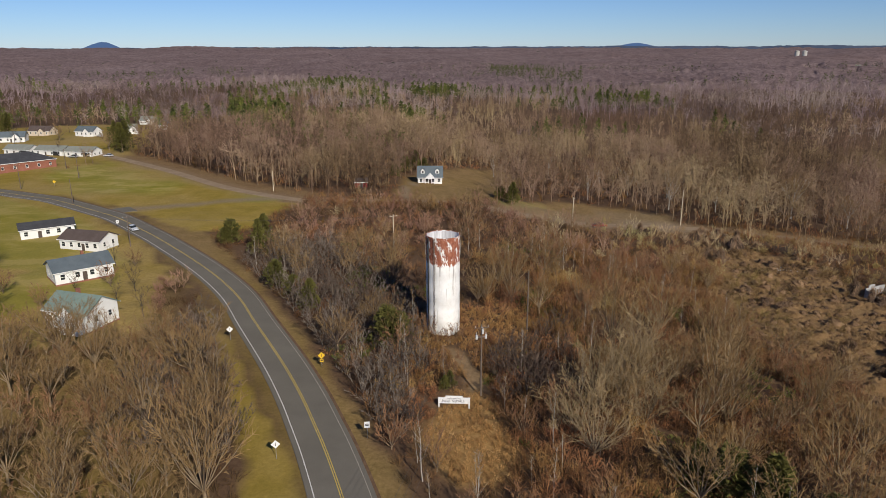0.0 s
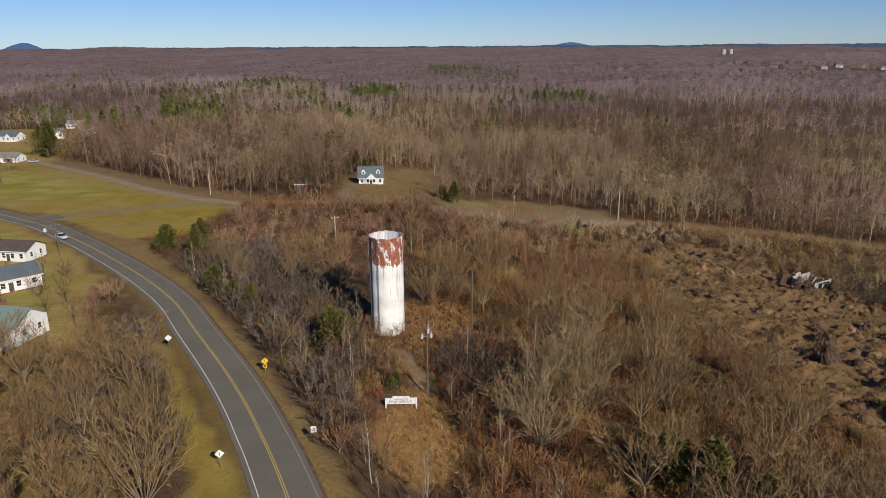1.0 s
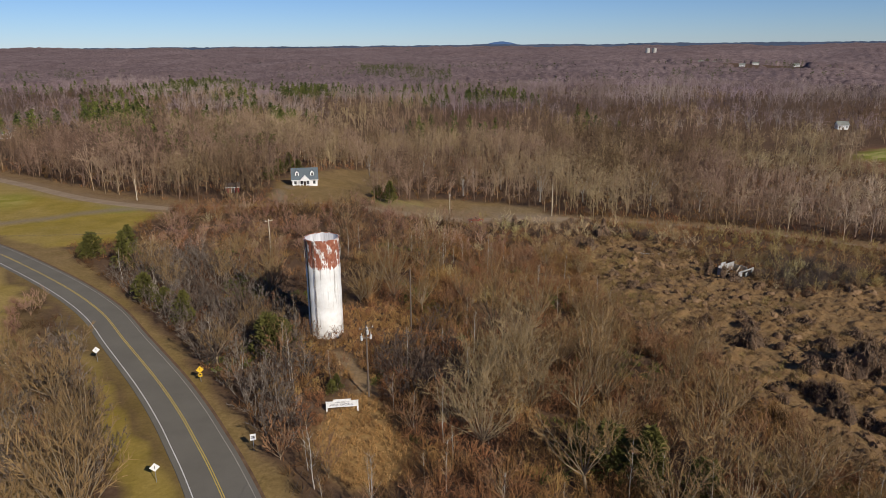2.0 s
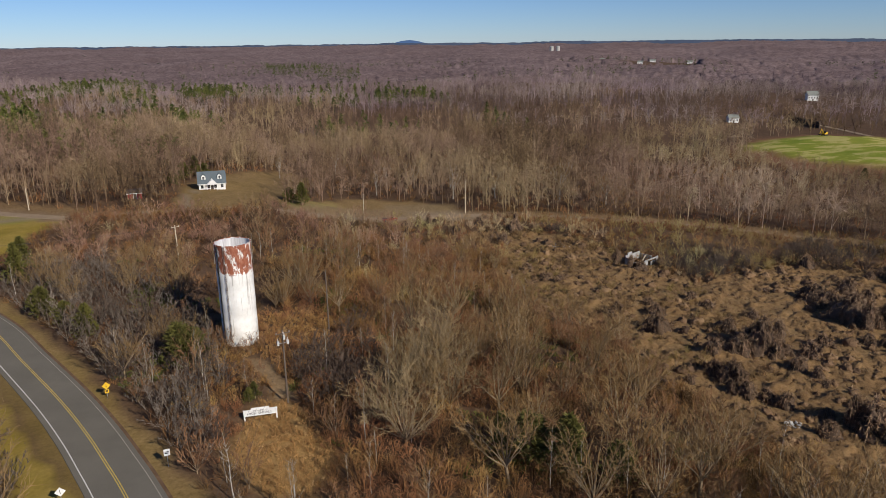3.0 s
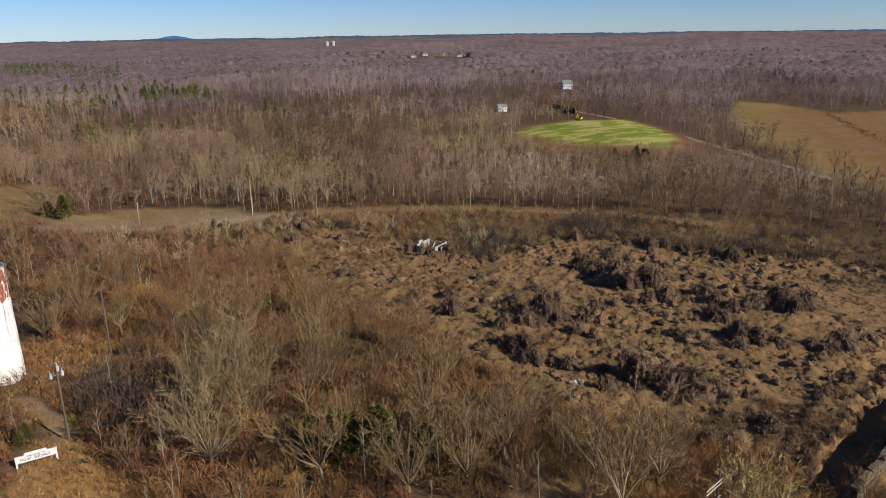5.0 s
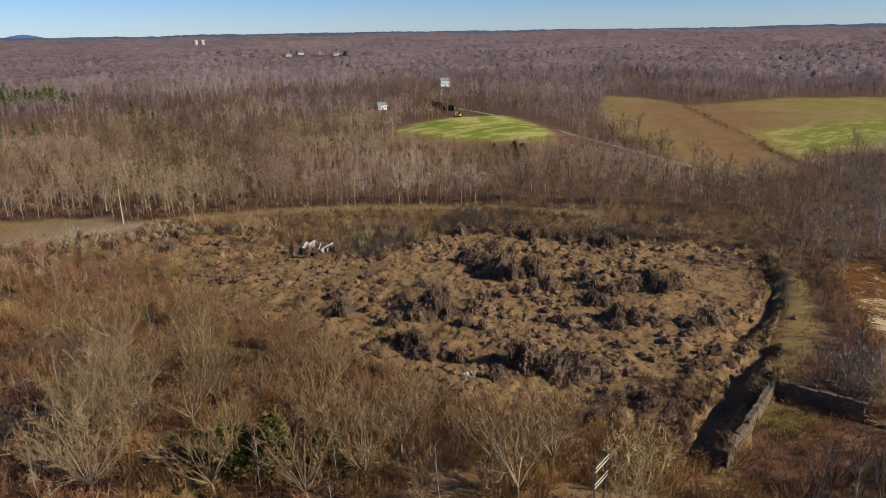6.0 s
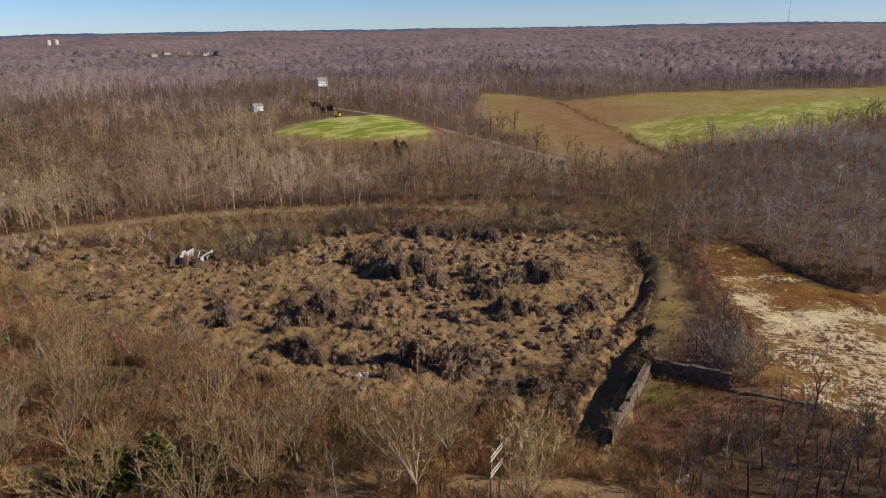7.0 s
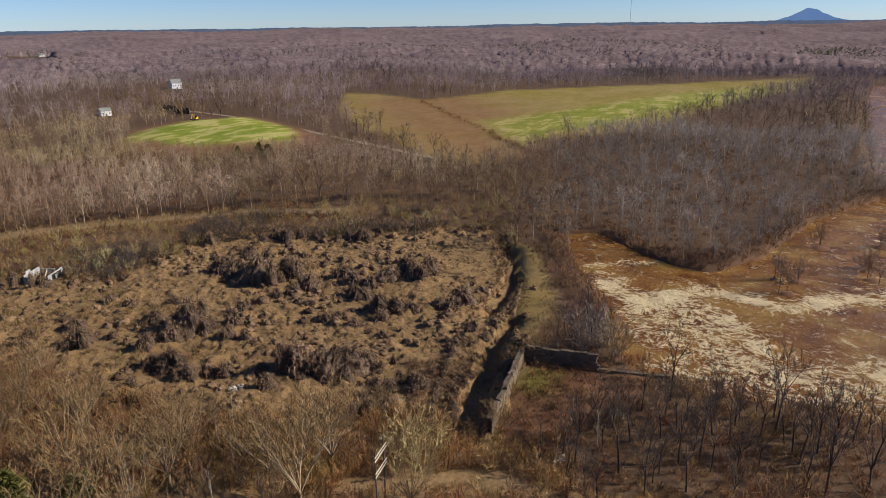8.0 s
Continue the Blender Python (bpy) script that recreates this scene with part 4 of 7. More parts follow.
# ---- built things ----
def water_tower(x, y):
    """An open-topped standpipe: shell of ring courses, rim, inner wall, floor, cable and ladder."""
    root = empty("water_tower", pose(x, y, ground_at(x, y) - 0.3), "old white steel standpipe with a peeling rusted top band", "water tower")
    R, T, n = 3.15, 19.3, 48
    bm = bmesh.new()
    levels = [0.0]
    for i in range(1, 8):
        levels += [T * i / 8 - 0.05, T * i / 8 + 0.05]
    levels.append(T)
    rows = []
    for i, z in enumerate(levels):
        r = R + (0.025 if (i // 2) % 2 else 0.0)
        rows.append([bm.verts.new((math.cos(k * 2 * math.pi / n) * r, math.sin(k * 2 * math.pi / n) * r, z)) for k in range(n)])
    for a, b in zip(rows, rows[1:]):
        for k in range(n):
            bm.faces.new((a[k], a[(k + 1) % n], b[(k + 1) % n], b[k]))
    part("shell", bm, M["tower"], root, smooth=True)
    bm = bmesh.new()
    rows = [[bm.verts.new((math.cos(k * 2 * math.pi / n) * r, math.sin(k * 2 * math.pi / n) * r, z)) for k in range(n)] for r, z in ((R - 0.12, T), (R - 0.12, T - 6), (0.01, T - 6))]
    for a, b in zip(rows, rows[1:]):
        for k in range(n):
            bm.faces.new((a[k], a[(k + 1) % n], b[(k + 1) % n], b[k]))
    part("inner_wall", bm, M["inner_wall"], root, "streaked white inner wall", True)
    bm = bmesh.new()
    rows = [[bm.verts.new((math.cos(k * 2 * math.pi / n) * r, math.sin(k * 2 * math.pi / n) * r, z)) for k in range(n)] for r, z in ((R - 0.12, T - 0.02), (R - 0.12, T + 0.08), (R + 0.1, T + 0.08), (R + 0.1, T - 0.14), (R, T - 0.14))]
    for a, b in zip(rows, rows[1:]):
        for k in range(n):
            bm.faces.new((a[k], a[(k + 1) % n], b[(k + 1) % n], b[k]))
    bmesh.ops.recalc_face_normals(bm, faces=bm.faces)
    part("rim", bm, M["tower"], root, "peeling white and rust rim angle")
    bm = bmesh.new()
    for a in (-118, -122):
        c, s = math.cos(radians(a)) * (R + 0.16), math.sin(radians(a)) * (R + 0.16)
        rod(bm, (c, s, 0.5), (c, s, T), 0.03, sides=5)
    for i in range(52):
        z = 0.8 + i * 0.34
        p, q = [(math.cos(radians(a)) * (R + 0.16), math.sin(radians(a)) * (R + 0.16), z) for a in (-118, -122)]
        rod(bm, p, q, 0.02, sides=4)
    part("ladder", bm, M["pole_wood"], root, "rusted ladder up the shell")
    bm = bmesh.new()
    for a in (-150, -146):
        c, s = math.cos(radians(a)) * (R + 0.1), math.sin(radians(a)) * (R + 0.1)
        rod(bm, (c, s, 0.0), (c, s, T - 0.2), 0.07, sides=6)
    part("pipe", bm, M["wire"], root, "dark pipe down the shell")


def lettering(words, size, m, parent, mat):
    cu = bpy.data.curves.new("lettering", "FONT")
    cu.body, cu.size, cu.align_x, cu.align_y, cu.extrude = words, size, "CENTER", "CENTER", 0.01
    tmp = bpy.data.objects.new("lettering", cu)
    me = bpy.data.meshes.new_from_object(tmp)
    bpy.data.objects.remove(tmp)
    me.materials.clear()
    me.materials.append(mat)
    ob = under(new("lettering", me), parent)
    ob.matrix_basis = m
    return ob


def welcome_sign(x, y, turn):
    root = empty("welcome_sign", pose(x, y, ground_at(x, y), 0, 0, turn), "white wooden welcome sign on two posts in tall grass", "sign")
    board = part("board", boxes((0, 0, 1.35, 4.3, 0.08, 1.0), (0, 0, 1.98, 2.6, 0.08, 0.3), bevel=0.02), M["sign_white"], root)
    part("board_frame", boxes((0, -0.05, 0.9, 4.34, 0.06, 0.07), (0, -0.05, 1.81, 4.34, 0.06, 0.07), (-2.14, -0.05, 1.35, 0.07, 0.06, 0.84), (2.14, -0.05, 1.35, 0.07, 0.06, 0.84)), M["trim"], board)
    for sx in (-2.3, 2.3):
        part("post", boxes((sx, 0, 0.7, 0.22, 0.22, 2.0), (sx, 0, 1.76, 0.3, 0.3, 0.12), bevel=0.02), M["trim"], root)
    for word, size, dx, z in (("WELCOME", 0.3, -0.32, 1.66), ("TO", 0.3, 0.83, 1.66), ("HIGH", 0.52, -1.2, 1.24), ("SHOALS", 0.52, 0.65, 1.24)):
        lettering(word, size, pose(dx, -0.06, z, 90), board, M["letter"])


def road_sign(x, y, turn, kind, label, extra=False):
    root = empty("road_sign", pose(x, y, ground_at(x, y) - 0.1, 0, 0, turn), label, "road sign", "road signs")
    part("post", rod(bmesh.new(), (0, 0, 0), (0, 0, 2.6), 0.04, sides=6), M["grey_metal"], root)
    face = M["sign_yellow"] if kind == "yellow" else M["sign_white"]
    if kind == "square":
        plate = part("plate", boxes((0, -0.06, 2.2, 0.76, 0.02, 0.95), bevel=0.006), face, root)
        part("bar", boxes((0, -0.074, 2.3, 0.5, 0.006, 0.1), (0, -0.074, 2.1, 0.5, 0.006, 0.1)), M["black"], plate)
        return
    bm = bmesh.new()
    s = 0.62
    ring = [(0, -s), (s, 0), (0, s), (-s, 0)]
    a = [bm.verts.new((u, -0.07, 2.3 + v)) for u, v in ring]
    b = [bm.verts.new((u, -0.05, 2.3 + v)) for u, v in ring]
    bm.faces.new(a)
    bm.faces.new(b[::-1])
    for i in range(4):
        bm.faces.new((a[i], b[i], b[(i + 1) % 4], a[(i + 1) % 4]))
    bmesh.ops.recalc_face_normals(bm, faces=bm.faces)
    plate = part("plate", bm, face if kind == "yellow" else M["sign_back"] if kind == "back" else face, root)
    if kind != "back":
        part("arrow", boxes((0, -0.076, 2.3, 0.07, 0.006, 0.5)), M["black"], plate)
    if extra:
        sub = part("speed_plate", boxes((0, -0.06, 1.35, 0.6, 0.02, 0.6), bevel=0.006), face, root)
        part("bar", boxes((0, -0.074, 1.4, 0.34, 0.006, 0.24)), M["black"], sub)


def wire(root, p, q, sag):
    cu = bmesh.new()
    p, q = Vector(p), Vector(q)
    last = p
    for i in range(1, 13):
        t = i / 12
        c = p.lerp(q, t) - Vector((0, 0, sag * 4 * t * (1 - t)))
        rod(cu, last, c, 0.014, sides=3)
        last = c
    return cu


def utility_pole(x, y, tall, turn, label, arm=True, cans=0, mat="pole_wood", lamp=False):
    root = empty("utility_pole", pose(x, y, ground_at(x, y) - 0.3, 0, 0, turn), label, "utility pole", "utility poles")
    part("pole", rod(bmesh.new(), (0, 0, 0), (0, 0, tall), 0.17, 0.11, 10), M[mat], root)
    if arm:
        part("crossarm", boxes((0, -0.13, tall - 0.5, 2.3, 0.1, 0.12), bevel=0.01), M[mat], root)
        for sx in (-1.0, 0.0, 1.0):
            bm = rod(bmesh.new(), (sx, -0.13, tall - 0.44), (sx, -0.13, tall - 0.2), 0.05, 0.035, 8)
            part("insulator", bm, M["transformer"], root)
    for k in range(cans):
        a = radians(-90 + (k - (cans - 1) / 2) * 100)
        c, s = math.cos(a) * 0.75, math.sin(a) * 0.75
        z = tall - 2.1 + 1.2 * (k == 1)
        can = part("transformer", rod(bmesh.new(), (c, s, z - 0.33), (c, s, z + 0.33), 0.18, 0.18, 12), M["transformer"], root, "pale grey transformer can")
        part("bushing", rod(bmesh.new(), (c, s, z + 0.45), (c, s, z + 0.8), 0.06, 0.03, 6), M["transformer"], can)
        part("bracket", boxes((c / 2, s / 2, z, 0.75, 0.08, 0.08, math.degrees(a))), M["grey_metal"], root)
    if lamp:
        part("lamp_arm", rod(bmesh.new(), (0, 0, tall - 0.6), (0, -1.5, tall - 0.1), 0.035, sides=6), M["grey_metal"], root)
        part("lamp_head", boxes((0, -1.7, tall - 0.12, 0.26, 0.6, 0.16), bevel=0.04), M["transformer"], root)
    return root


def h_frame(x, y, tall, turn):
    """Two weathered poles braced by bars."""
    root = empty("braced_pole_pair", pose(x, y, ground_at(x, y) - 0.4, 0, 0, turn), "pair of weathered wooden poles joined by braces", "utility pole", "utility poles")
    for sx in (-1.35, 1.35):
        part("pole", rod(bmesh.new(), (sx, 0, 0), (sx, 0, tall + (sx > 0) * 0.5), 0.14, 0.10, 8), M["pole_wood"], root)
    for z in (tall - 0.7, tall - 1.2, tall - 2.9, tall - 3.4):
        part("crossarm", boxes((0, -0.17, z, 3.7, 0.1, 0.1)), M["pale_pole"], root)


def window(root, x, y, z, w, h, turn=0, bars=True):
    """A framed window on a wall whose outside faces -y after the turn."""
    m = pose(x, y, z, 0, 0, turn)
    fr = part("window", boxes((0, -0.03, h / 2, w, 0.06, 0.09), (0, -0.03, -h / 2, w + 0.14, 0.1, 0.09), (-w / 2, -0.03, 0, 0.09, 0.06, h), (w / 2, -0.03, 0, 0.09, 0.06, h),
                              *(((0, -0.03, 0, w, 0.05, 0.05),) if bars else ())), M["trim"], root)
    fr.matrix_basis = m
    pane = part("pane", boxes((0, -0.012, 0, w - 0.08, 0.02, h - 0.08)), M["glass"], fr)
    return fr


def house(name, corner, along, wide, deep, tall, rise, wall, roof, label, category="house", hip=False, base=None, overhang=0.45, chimney=None, wins=4, door=0.5, front_gable=None, sides=(True, True)):
    """A gabled (or hipped) house. corner: its near left foot; along: the way of the front, degrees from +x. The front faces -y before the turn."""
    x, y = corner
    z = min(ground_at(x, y), ground_at(x + math.cos(radians(along)) * wide, y + math.sin(radians(along)) * wide))
    root = empty(name, pose(x, y, z - 0.1, 0, 0, along) @ pose(wide / 2, deep / 2, 0), label, category, "houses")
    hw, hd = wide / 2, deep / 2
    foot = 0.5 if base else 0.0
    bm = bmesh.new()
    if hip:
        bm.free()
        bm = boxes((0, 0, (tall + foot) / 2, wide, deep, tall - foot))
    else:
        prism(bm, [(-hd, foot), (hd, foot), (hd, tall), (0, tall + rise), (-hd, tall)], -hw, hw)
    part("wall", bm, M[wall], root)
    if base:
        part("foundation", boxes((0, 0, foot / 2, wide + 0.06, deep + 0.06, foot)), M[base], root)
    o, t = overhang, 0.16
    slope = rise / hd
    if hip:
        bm = bmesh.new()
        a = [bm.verts.new(v) for v in ((-hw - o, -hd - o, tall), (hw + o, -hd - o, tall), (hw + o, hd + o, tall), (-hw - o, hd + o, tall))]
        r = [bm.verts.new(v) for v in ((-hw + hd, 0, tall + rise), (hw - hd, 0, tall + rise))]
        for f in ((a[0], a[1], r[1], r[0]), (a[1], a[2], r[1]), (a[2], a[3], r[0], r[1]), (a[3], a[0], r[0]), (a[3], a[2], a[1], a[0])):
            bm.faces.new(f)
        part("roof", bm, M[roof], root)
        part("fascia", boxes((0, -hd - o, tall - 0.1, wide + 2 * o, 0.05, 0.22), (0, hd + o, tall - 0.1, wide + 2 * o, 0.05, 0.22), (-hw - o, 0, tall - 0.1, 0.05, deep + 2 * o, 0.22), (hw + o, 0, tall - 0.1, 0.05, deep + 2 * o, 0.22)), M["trim"], root)
    else:
        prof = [(-hd - o, tall - o * slope + 0.02), (0, tall + rise + 0.02), (hd + o, tall - o * slope + 0.02), (hd + o, tall - o * slope + t), (0, tall + rise + t + 0.06), (-hd - o, tall - o * slope + t)]
        rf = part("roof", prism(bmesh.new(), prof, -hw - o, hw + o), M[roof], root)
        part("fascia", boxes((0, -hd - o - 0.02, tall - o * slope + 0.05, wide + 2 * o, 0.04, 0.2), (0, hd + o + 0.02, tall - o * slope + 0.05, wide + 2 * o, 0.04, 0.2)), M["trim"], root)
    if chimney is not None:
        part("chimney", boxes((chimney, 0.3, tall + rise * 0.9 + 0.35, 0.6, 0.6, 1.5), (chimney, 0.3, tall + rise * 0.9 + 1.12, 0.7, 0.7, 0.12)), M["brick"], root)
    spots = [(-hw + wide * (i + 0.5) / wins) for i in range(wins)]
    dx = -hw + wide * door if door is not None else None
    for s in spots:
        if dx is None or abs(s - dx) > 1.1:
            window(root, s, -hd - 0.001, foot + (tall - foot) * 0.55, 1.0, 1.3)
    if dx is not None:
        d = part("door", boxes((dx, -hd - 0.03, foot + 1.05, 1.0, 0.06, 2.05)), M["door"], root)
        part("door_frame", boxes((dx - 0.56, -hd - 0.04, foot + 1.05, 0.1, 0.08, 2.2), (dx + 0.56, -hd - 0.04, foot + 1.05, 0.1, 0.08, 2.2), (dx, -hd - 0.04, foot + 2.17, 1.0, 0.08, 0.1)), M["trim"], d)
    for sx, on in zip((-1, 1), sides):
        if on:
            for yy in (-hd * 0.45, hd * 0.45):
                window(root, sx * (hw + 0.001), yy, foot + (tall - foot) * 0.55, 0.9, 1.2, 90 * sx)
    if front_gable:
        gx, gw, gd, gh, gr = front_gable
        bm = bmesh.new()
        y0, y1 = -hd - gd, 0.0
        pr = [(gx - gw / 2, foot), (gx + gw / 2, foot), (gx + gw / 2, gh), (gx, gh + gr), (gx - gw / 2, gh)]
        a = [bm.verts.new((u, y0, v)) for u, v in pr]
        b = [bm.verts.new((u, y1, v)) for u, v in pr]
        for i in range(5):
            bm.faces.new((a[i], a[(i + 1) % 5], b[(i + 1) % 5], b[i]))
        bm.faces.new(a[::-1])
        bm.faces.new(b)
        bmesh.ops.recalc_face_normals(bm, faces=bm.faces)
        part("gable_wall", bm, M[wall], root)
        bm = bmesh.new()
        sl = gr / (gw / 2)
        pr = [(gx - gw / 2 - 0.35, gh - 0.35 * sl + 0.02), (gx, gh + gr + 0.02), (gx + gw / 2 + 0.35, gh - 0.35 * sl + 0.02), (gx + gw / 2 + 0.35, gh - 0.35 * sl + 0.18), (gx, gh + gr + 0.22), (gx - gw / 2 - 0.35, gh - 0.35 * sl + 0.18)]
        a = [bm.verts.new((u, y0 - 0.35, v)) for u, v in pr]
        b = [bm.verts.new((u, y1, v)) for u, v in pr]
        for i in range(6):
            bm.faces.new((a[i], a[(i + 1) % 6], b[(i + 1) % 6], b[i]))
        bm.faces.new(a[::-1])
        bm.faces.new(b)
        bmesh.ops.recalc_face_normals(bm, faces=bm.faces)
        part("gable_roof", bm, M[roof], root)
        window(root, gx, y0 - 0.001, gh * 0.55 + 0.2, 1.0, 1.3)
    return root


water_tower(0.0, 126.5)
welcome_sign(1.6, 96.2, -3)
road_sign(-22.3, 82.5, 10, "diamond", "white diamond road sign on a post in the lawn")
road_sign(-39.8, 121.9, 14, "diamond", "white diamond road sign beside the curving road")
road_sign(-20.8, 110.3, 12, "yellow", "yellow diamond curve warning sign with a speed plate", True)
road_sign(-10.7, 87.6, 8, "square", "white square road sign at the road's verge")
P1 = utility_pole(5.9, 100.5, 12.4, 12, "wooden utility pole with three transformer cans by the sign", True, 3)
P2 = utility_pole(15.9, 124.2, 12.6, 15, "tall bare wooden utility pole in the brush", False)
PF = utility_pole(44.8, 236.5, 10.6, 0, "pale wooden utility pole by the side road", False, 0, "pale_pole", True)
utility_pole(84.5, 243, 13.0, 0, "pale wooden utility pole at the woods' edge", False, 0, "pale_pole")
utility_pole(176, 92, 9.0, 70, "old leaning wooden pole in the vine field", False, 0, "pole_wood")
PL = utility_pole(-86.0, 186.5, 9.0, 30, "wooden utility pole with a crossarm beside the road", True, 0, "pole_wood")
utility_pole(-129, 240.5, 9, 20, "dark wooden utility pole at the road's bend", False)
utility_pole(-163, 268, 10, 20, "dark wooden utility pole by the road", True)
utility_pole(-152, 291, 9.5, 20, "dark wooden utility pole in the field", False)
utility_pole(-168, 312, 9.0, 20, "dark wooden utility pole by the low houses", False)
utility_pole(-64, 262, 8.0, 20, "pale wooden pole beside the side road", False, 0, "pale_pole")
h_frame(62.7, 38.4, 9.5, 8)
PT = utility_pole(-13.5, 186.0, 9.5, 30, "pale wooden utility pole in the thicket behind the tower", True, 0, "pale_pole")
P0 = utility_pole(-6.0, 52.0, 10.6, 12, "wooden utility pole near the road's shoulder", True)


def lines(a, ta, b, tb, sag, n=3):
    """Sagging wires between two poles; each wire a thing."""
    for k in range(n):
        off = (k - (n - 1) / 2) * 0.95
        p = a.matrix_world @ Vector((off, -0.13, ta))
        q = b.matrix_world @ Vector((off, -0.13, tb))
        root = tagged(part("power_wire", wire(None, p, q, sag), M["wire"], None), "thin dark power wire sagging between poles", "wire", "power wires")


lines(P0, 10.4, P1, 12.2, 0.6)
lines(P1, 12.2, P2, 11.8, 0.5)
lines(P2, 12.0, PF, 10.0, 1.8, 2)
lines(PL, 8.6, PT, 9.2, 1.2, 2)

# houses on the near side of the road
house("white_house", (-119.8, 193.0), 32.8, 13.8, 6.5, 2.9, 1.3, "white_wall", "roof_dark", "long low white house with a dark roof on the lawn", wins=5, door=0.35)
house("white_house", (-104.0, 184.0), -14, 12.5, 7.5, 3.0, 1.7, "white_wall", "roof_brown", "white house with a brown gabled roof and porch", wins=5, door=0.6)
house("white_house", (-88.5, 152.5), 40, 12.6, 9.0, 3.4, 1.9, "white_wall", "roof_slate", "white house with a slate-grey roof on brick footings", base="brick", chimney=1.0)
house("white_house", (-77.2, 127.6), -18, 10.2, 8.0, 4.2, 2.3, "white_wall", "roof_green", "white house with a green metal roof behind bare trees", base="brick", chimney=-0.5, front_gable=(2.5, 4.4, 2.2, 4.2, 2.2))
# the village by the field
house("brick_building", (-195, 296.5), 47, 29, 16, 4.4, 3.4, "brick", "roof_dark", "red brick building with a dark hipped roof", "building", hip=True, wins=6, door=None)
for k, (hx, hy, an, w, roof) in enumerate(((-225, 361, -12, 15, "roof_grey"), (-207, 357, -12, 16, "roof_grey"), (-189, 352, -10, 15, "roof_grey"))):
    row_house = house("low_house", (hx, hy), an, w, 8, 2.8, 1.9, "white_wall", roof, "low white house with a grey-green gabled roof in a row", wins=4, door=0.4)
    # Black panel on the wall stands in for the shade inside a carport.
    part("carport_opening", boxes((w * 0.28, -4.03, 1.25, 3.6, 0.06, 2.3)), M["black"], row_house)
for hx, hy, an, w, wall, roof in ((-262, 448, -10, 15, "tan_wall", "roof_brown"), (-226, 436, -15, 13, "white_wall", "roof_slate"), (-200, 441, 30, 10, "white_wall", "roof_grey"), (-285, 400, 10, 13, "white_wall", "roof_dark"),
                                  (-255, 405, 15, 14, "white_wall", "roof_slate"), (-213, 520, 0, 13, "tan_wall", "roof_grey"), (-190, 470, 20, 9, "white_wall", "roof_slate"), (-232, 545, -10, 13, "white_wall", "roof_grey")):
    house("village_house", (hx, hy), an, w, 8, 3.2, 2.6, wall, roof, "%s gabled house at the edge of the woods" % ("tan" if wall == "tan_wall" else "white"), wins=4, front_gable=(w * 0.2, 4, 1.5, 3.2, 1.9))


def cape_house(x, y):
    """A white house with two dormers and a gabled porch."""
    root = house("dormer_house", (x, y), 0, 9.6, 8.0, 3.0, 3.6, "white_wall", "roof_slate", "white storey-and-a-half house with two dormers and a gabled porch", wins=4, door=0.5)
    for sx in (-2.9, 2.9):
        bm = bmesh.new()
        pr = [(sx - 0.75, 3.6), (sx + 0.75, 3.6), (sx + 0.75, 5.3), (sx, 6.1), (sx - 0.75, 5.3)]
        a = [bm.verts.new((u, -2.9, v)) for u, v in pr]
        b = [bm.verts.new((u, -0.4, v)) for u, v in pr]
        for i in range(5):
            bm.faces.new((a[i], a[(i + 1) % 5], b[(i + 1) % 5], b[i]))
        bm.faces.new(a[::-1])
        bmesh.ops.recalc_face_normals(bm, faces=bm.faces)
        dm = part("dormer", bm, M["white_wall"], root)
        bm = bmesh.new()
        pr = [(sx - 1.0, 5.1), (sx, 6.15), (sx + 1.0, 5.1), (sx + 1.0, 5.25), (sx, 6.32), (sx - 1.0, 5.25)]
        a = [bm.verts.new((u, -3.1, v)) for u, v in pr]
        b = [bm.verts.new((u, -0.3, v)) for u, v in pr]
        for i in range(6):
            bm.faces.new((a[i], a[(i + 1) % 6], b[(i + 1) % 6], b[i]))
        bm.faces.new(a[::-1])
        bmesh.ops.recalc_face_normals(bm, faces=bm.faces)
        part("dormer_roof", bm, M["roof_slate"], dm)
        w = window(root, sx, -2.9, 4.75, 0.8, 1.1)
    bm = bmesh.new()
    pr = [(-2.0, 2.6), (2.0, 2.6), (0, 4.5)]
    a = [bm.verts.new((u, -5.8, v)) for u, v in pr]
    b = [bm.verts.new((u, -2.5, v)) for u, v in pr]
    for i in range(3):
        bm.faces.new((a[i], a[(i + 1) % 3], b[(i + 1) % 3], b[i]))
    bm.faces.new(a[::-1])
    bmesh.ops.recalc_face_normals(bm, faces=bm.faces)
    part("porch_gable", bm, M["white_wall"], root)
    for sx in (-1.8, -0.6, 0.6, 1.8):
        part("porch_post", boxes((sx, -5.6, 1.35, 0.16, 0.16, 2.5)), M["trim"], root)
    part("porch_floor", boxes((0, -4.9, 0.16, 4.4, 1.9, 0.3)), M["concrete"], root)


cape_house(-9.9, 276.5)
house("farmhouse", (495.6, 507), -28, 9, 8, 5.6, 2.8, "white_wall", "roof_grey", "tall white farmhouse in the far woods", wins=4)
house("small_house", (354.7, 433.4), -20, 7, 6, 3.9, 2.0, "white_wall", "roof_grey", "small white house in the far woods", wins=3)
house("far_barn", (926, 182), -79, 22, 10, 4.6, 3.6, "tan_wall", "roof_brown", "long tan barn with a brown roof behind the far field", "barn", wins=3)


def silo_pair(x, y):
    z = ground_at(x, y)
    for dx in (0, 20):
        root = empty("silo", pose(x + dx, y - dx * 0.4, z), "pale concrete silo on the far ridge", "silo", "silos")
        part("shell", rod(bmesh.new(), (0, 0, 0), (0, 0, 24), 7, 7, 16), M["concrete"], root)
        part("cap", rod(bmesh.new(), (0, 0, 24), (0, 0, 26), 7.2, 2, 16), M["concrete"], root)


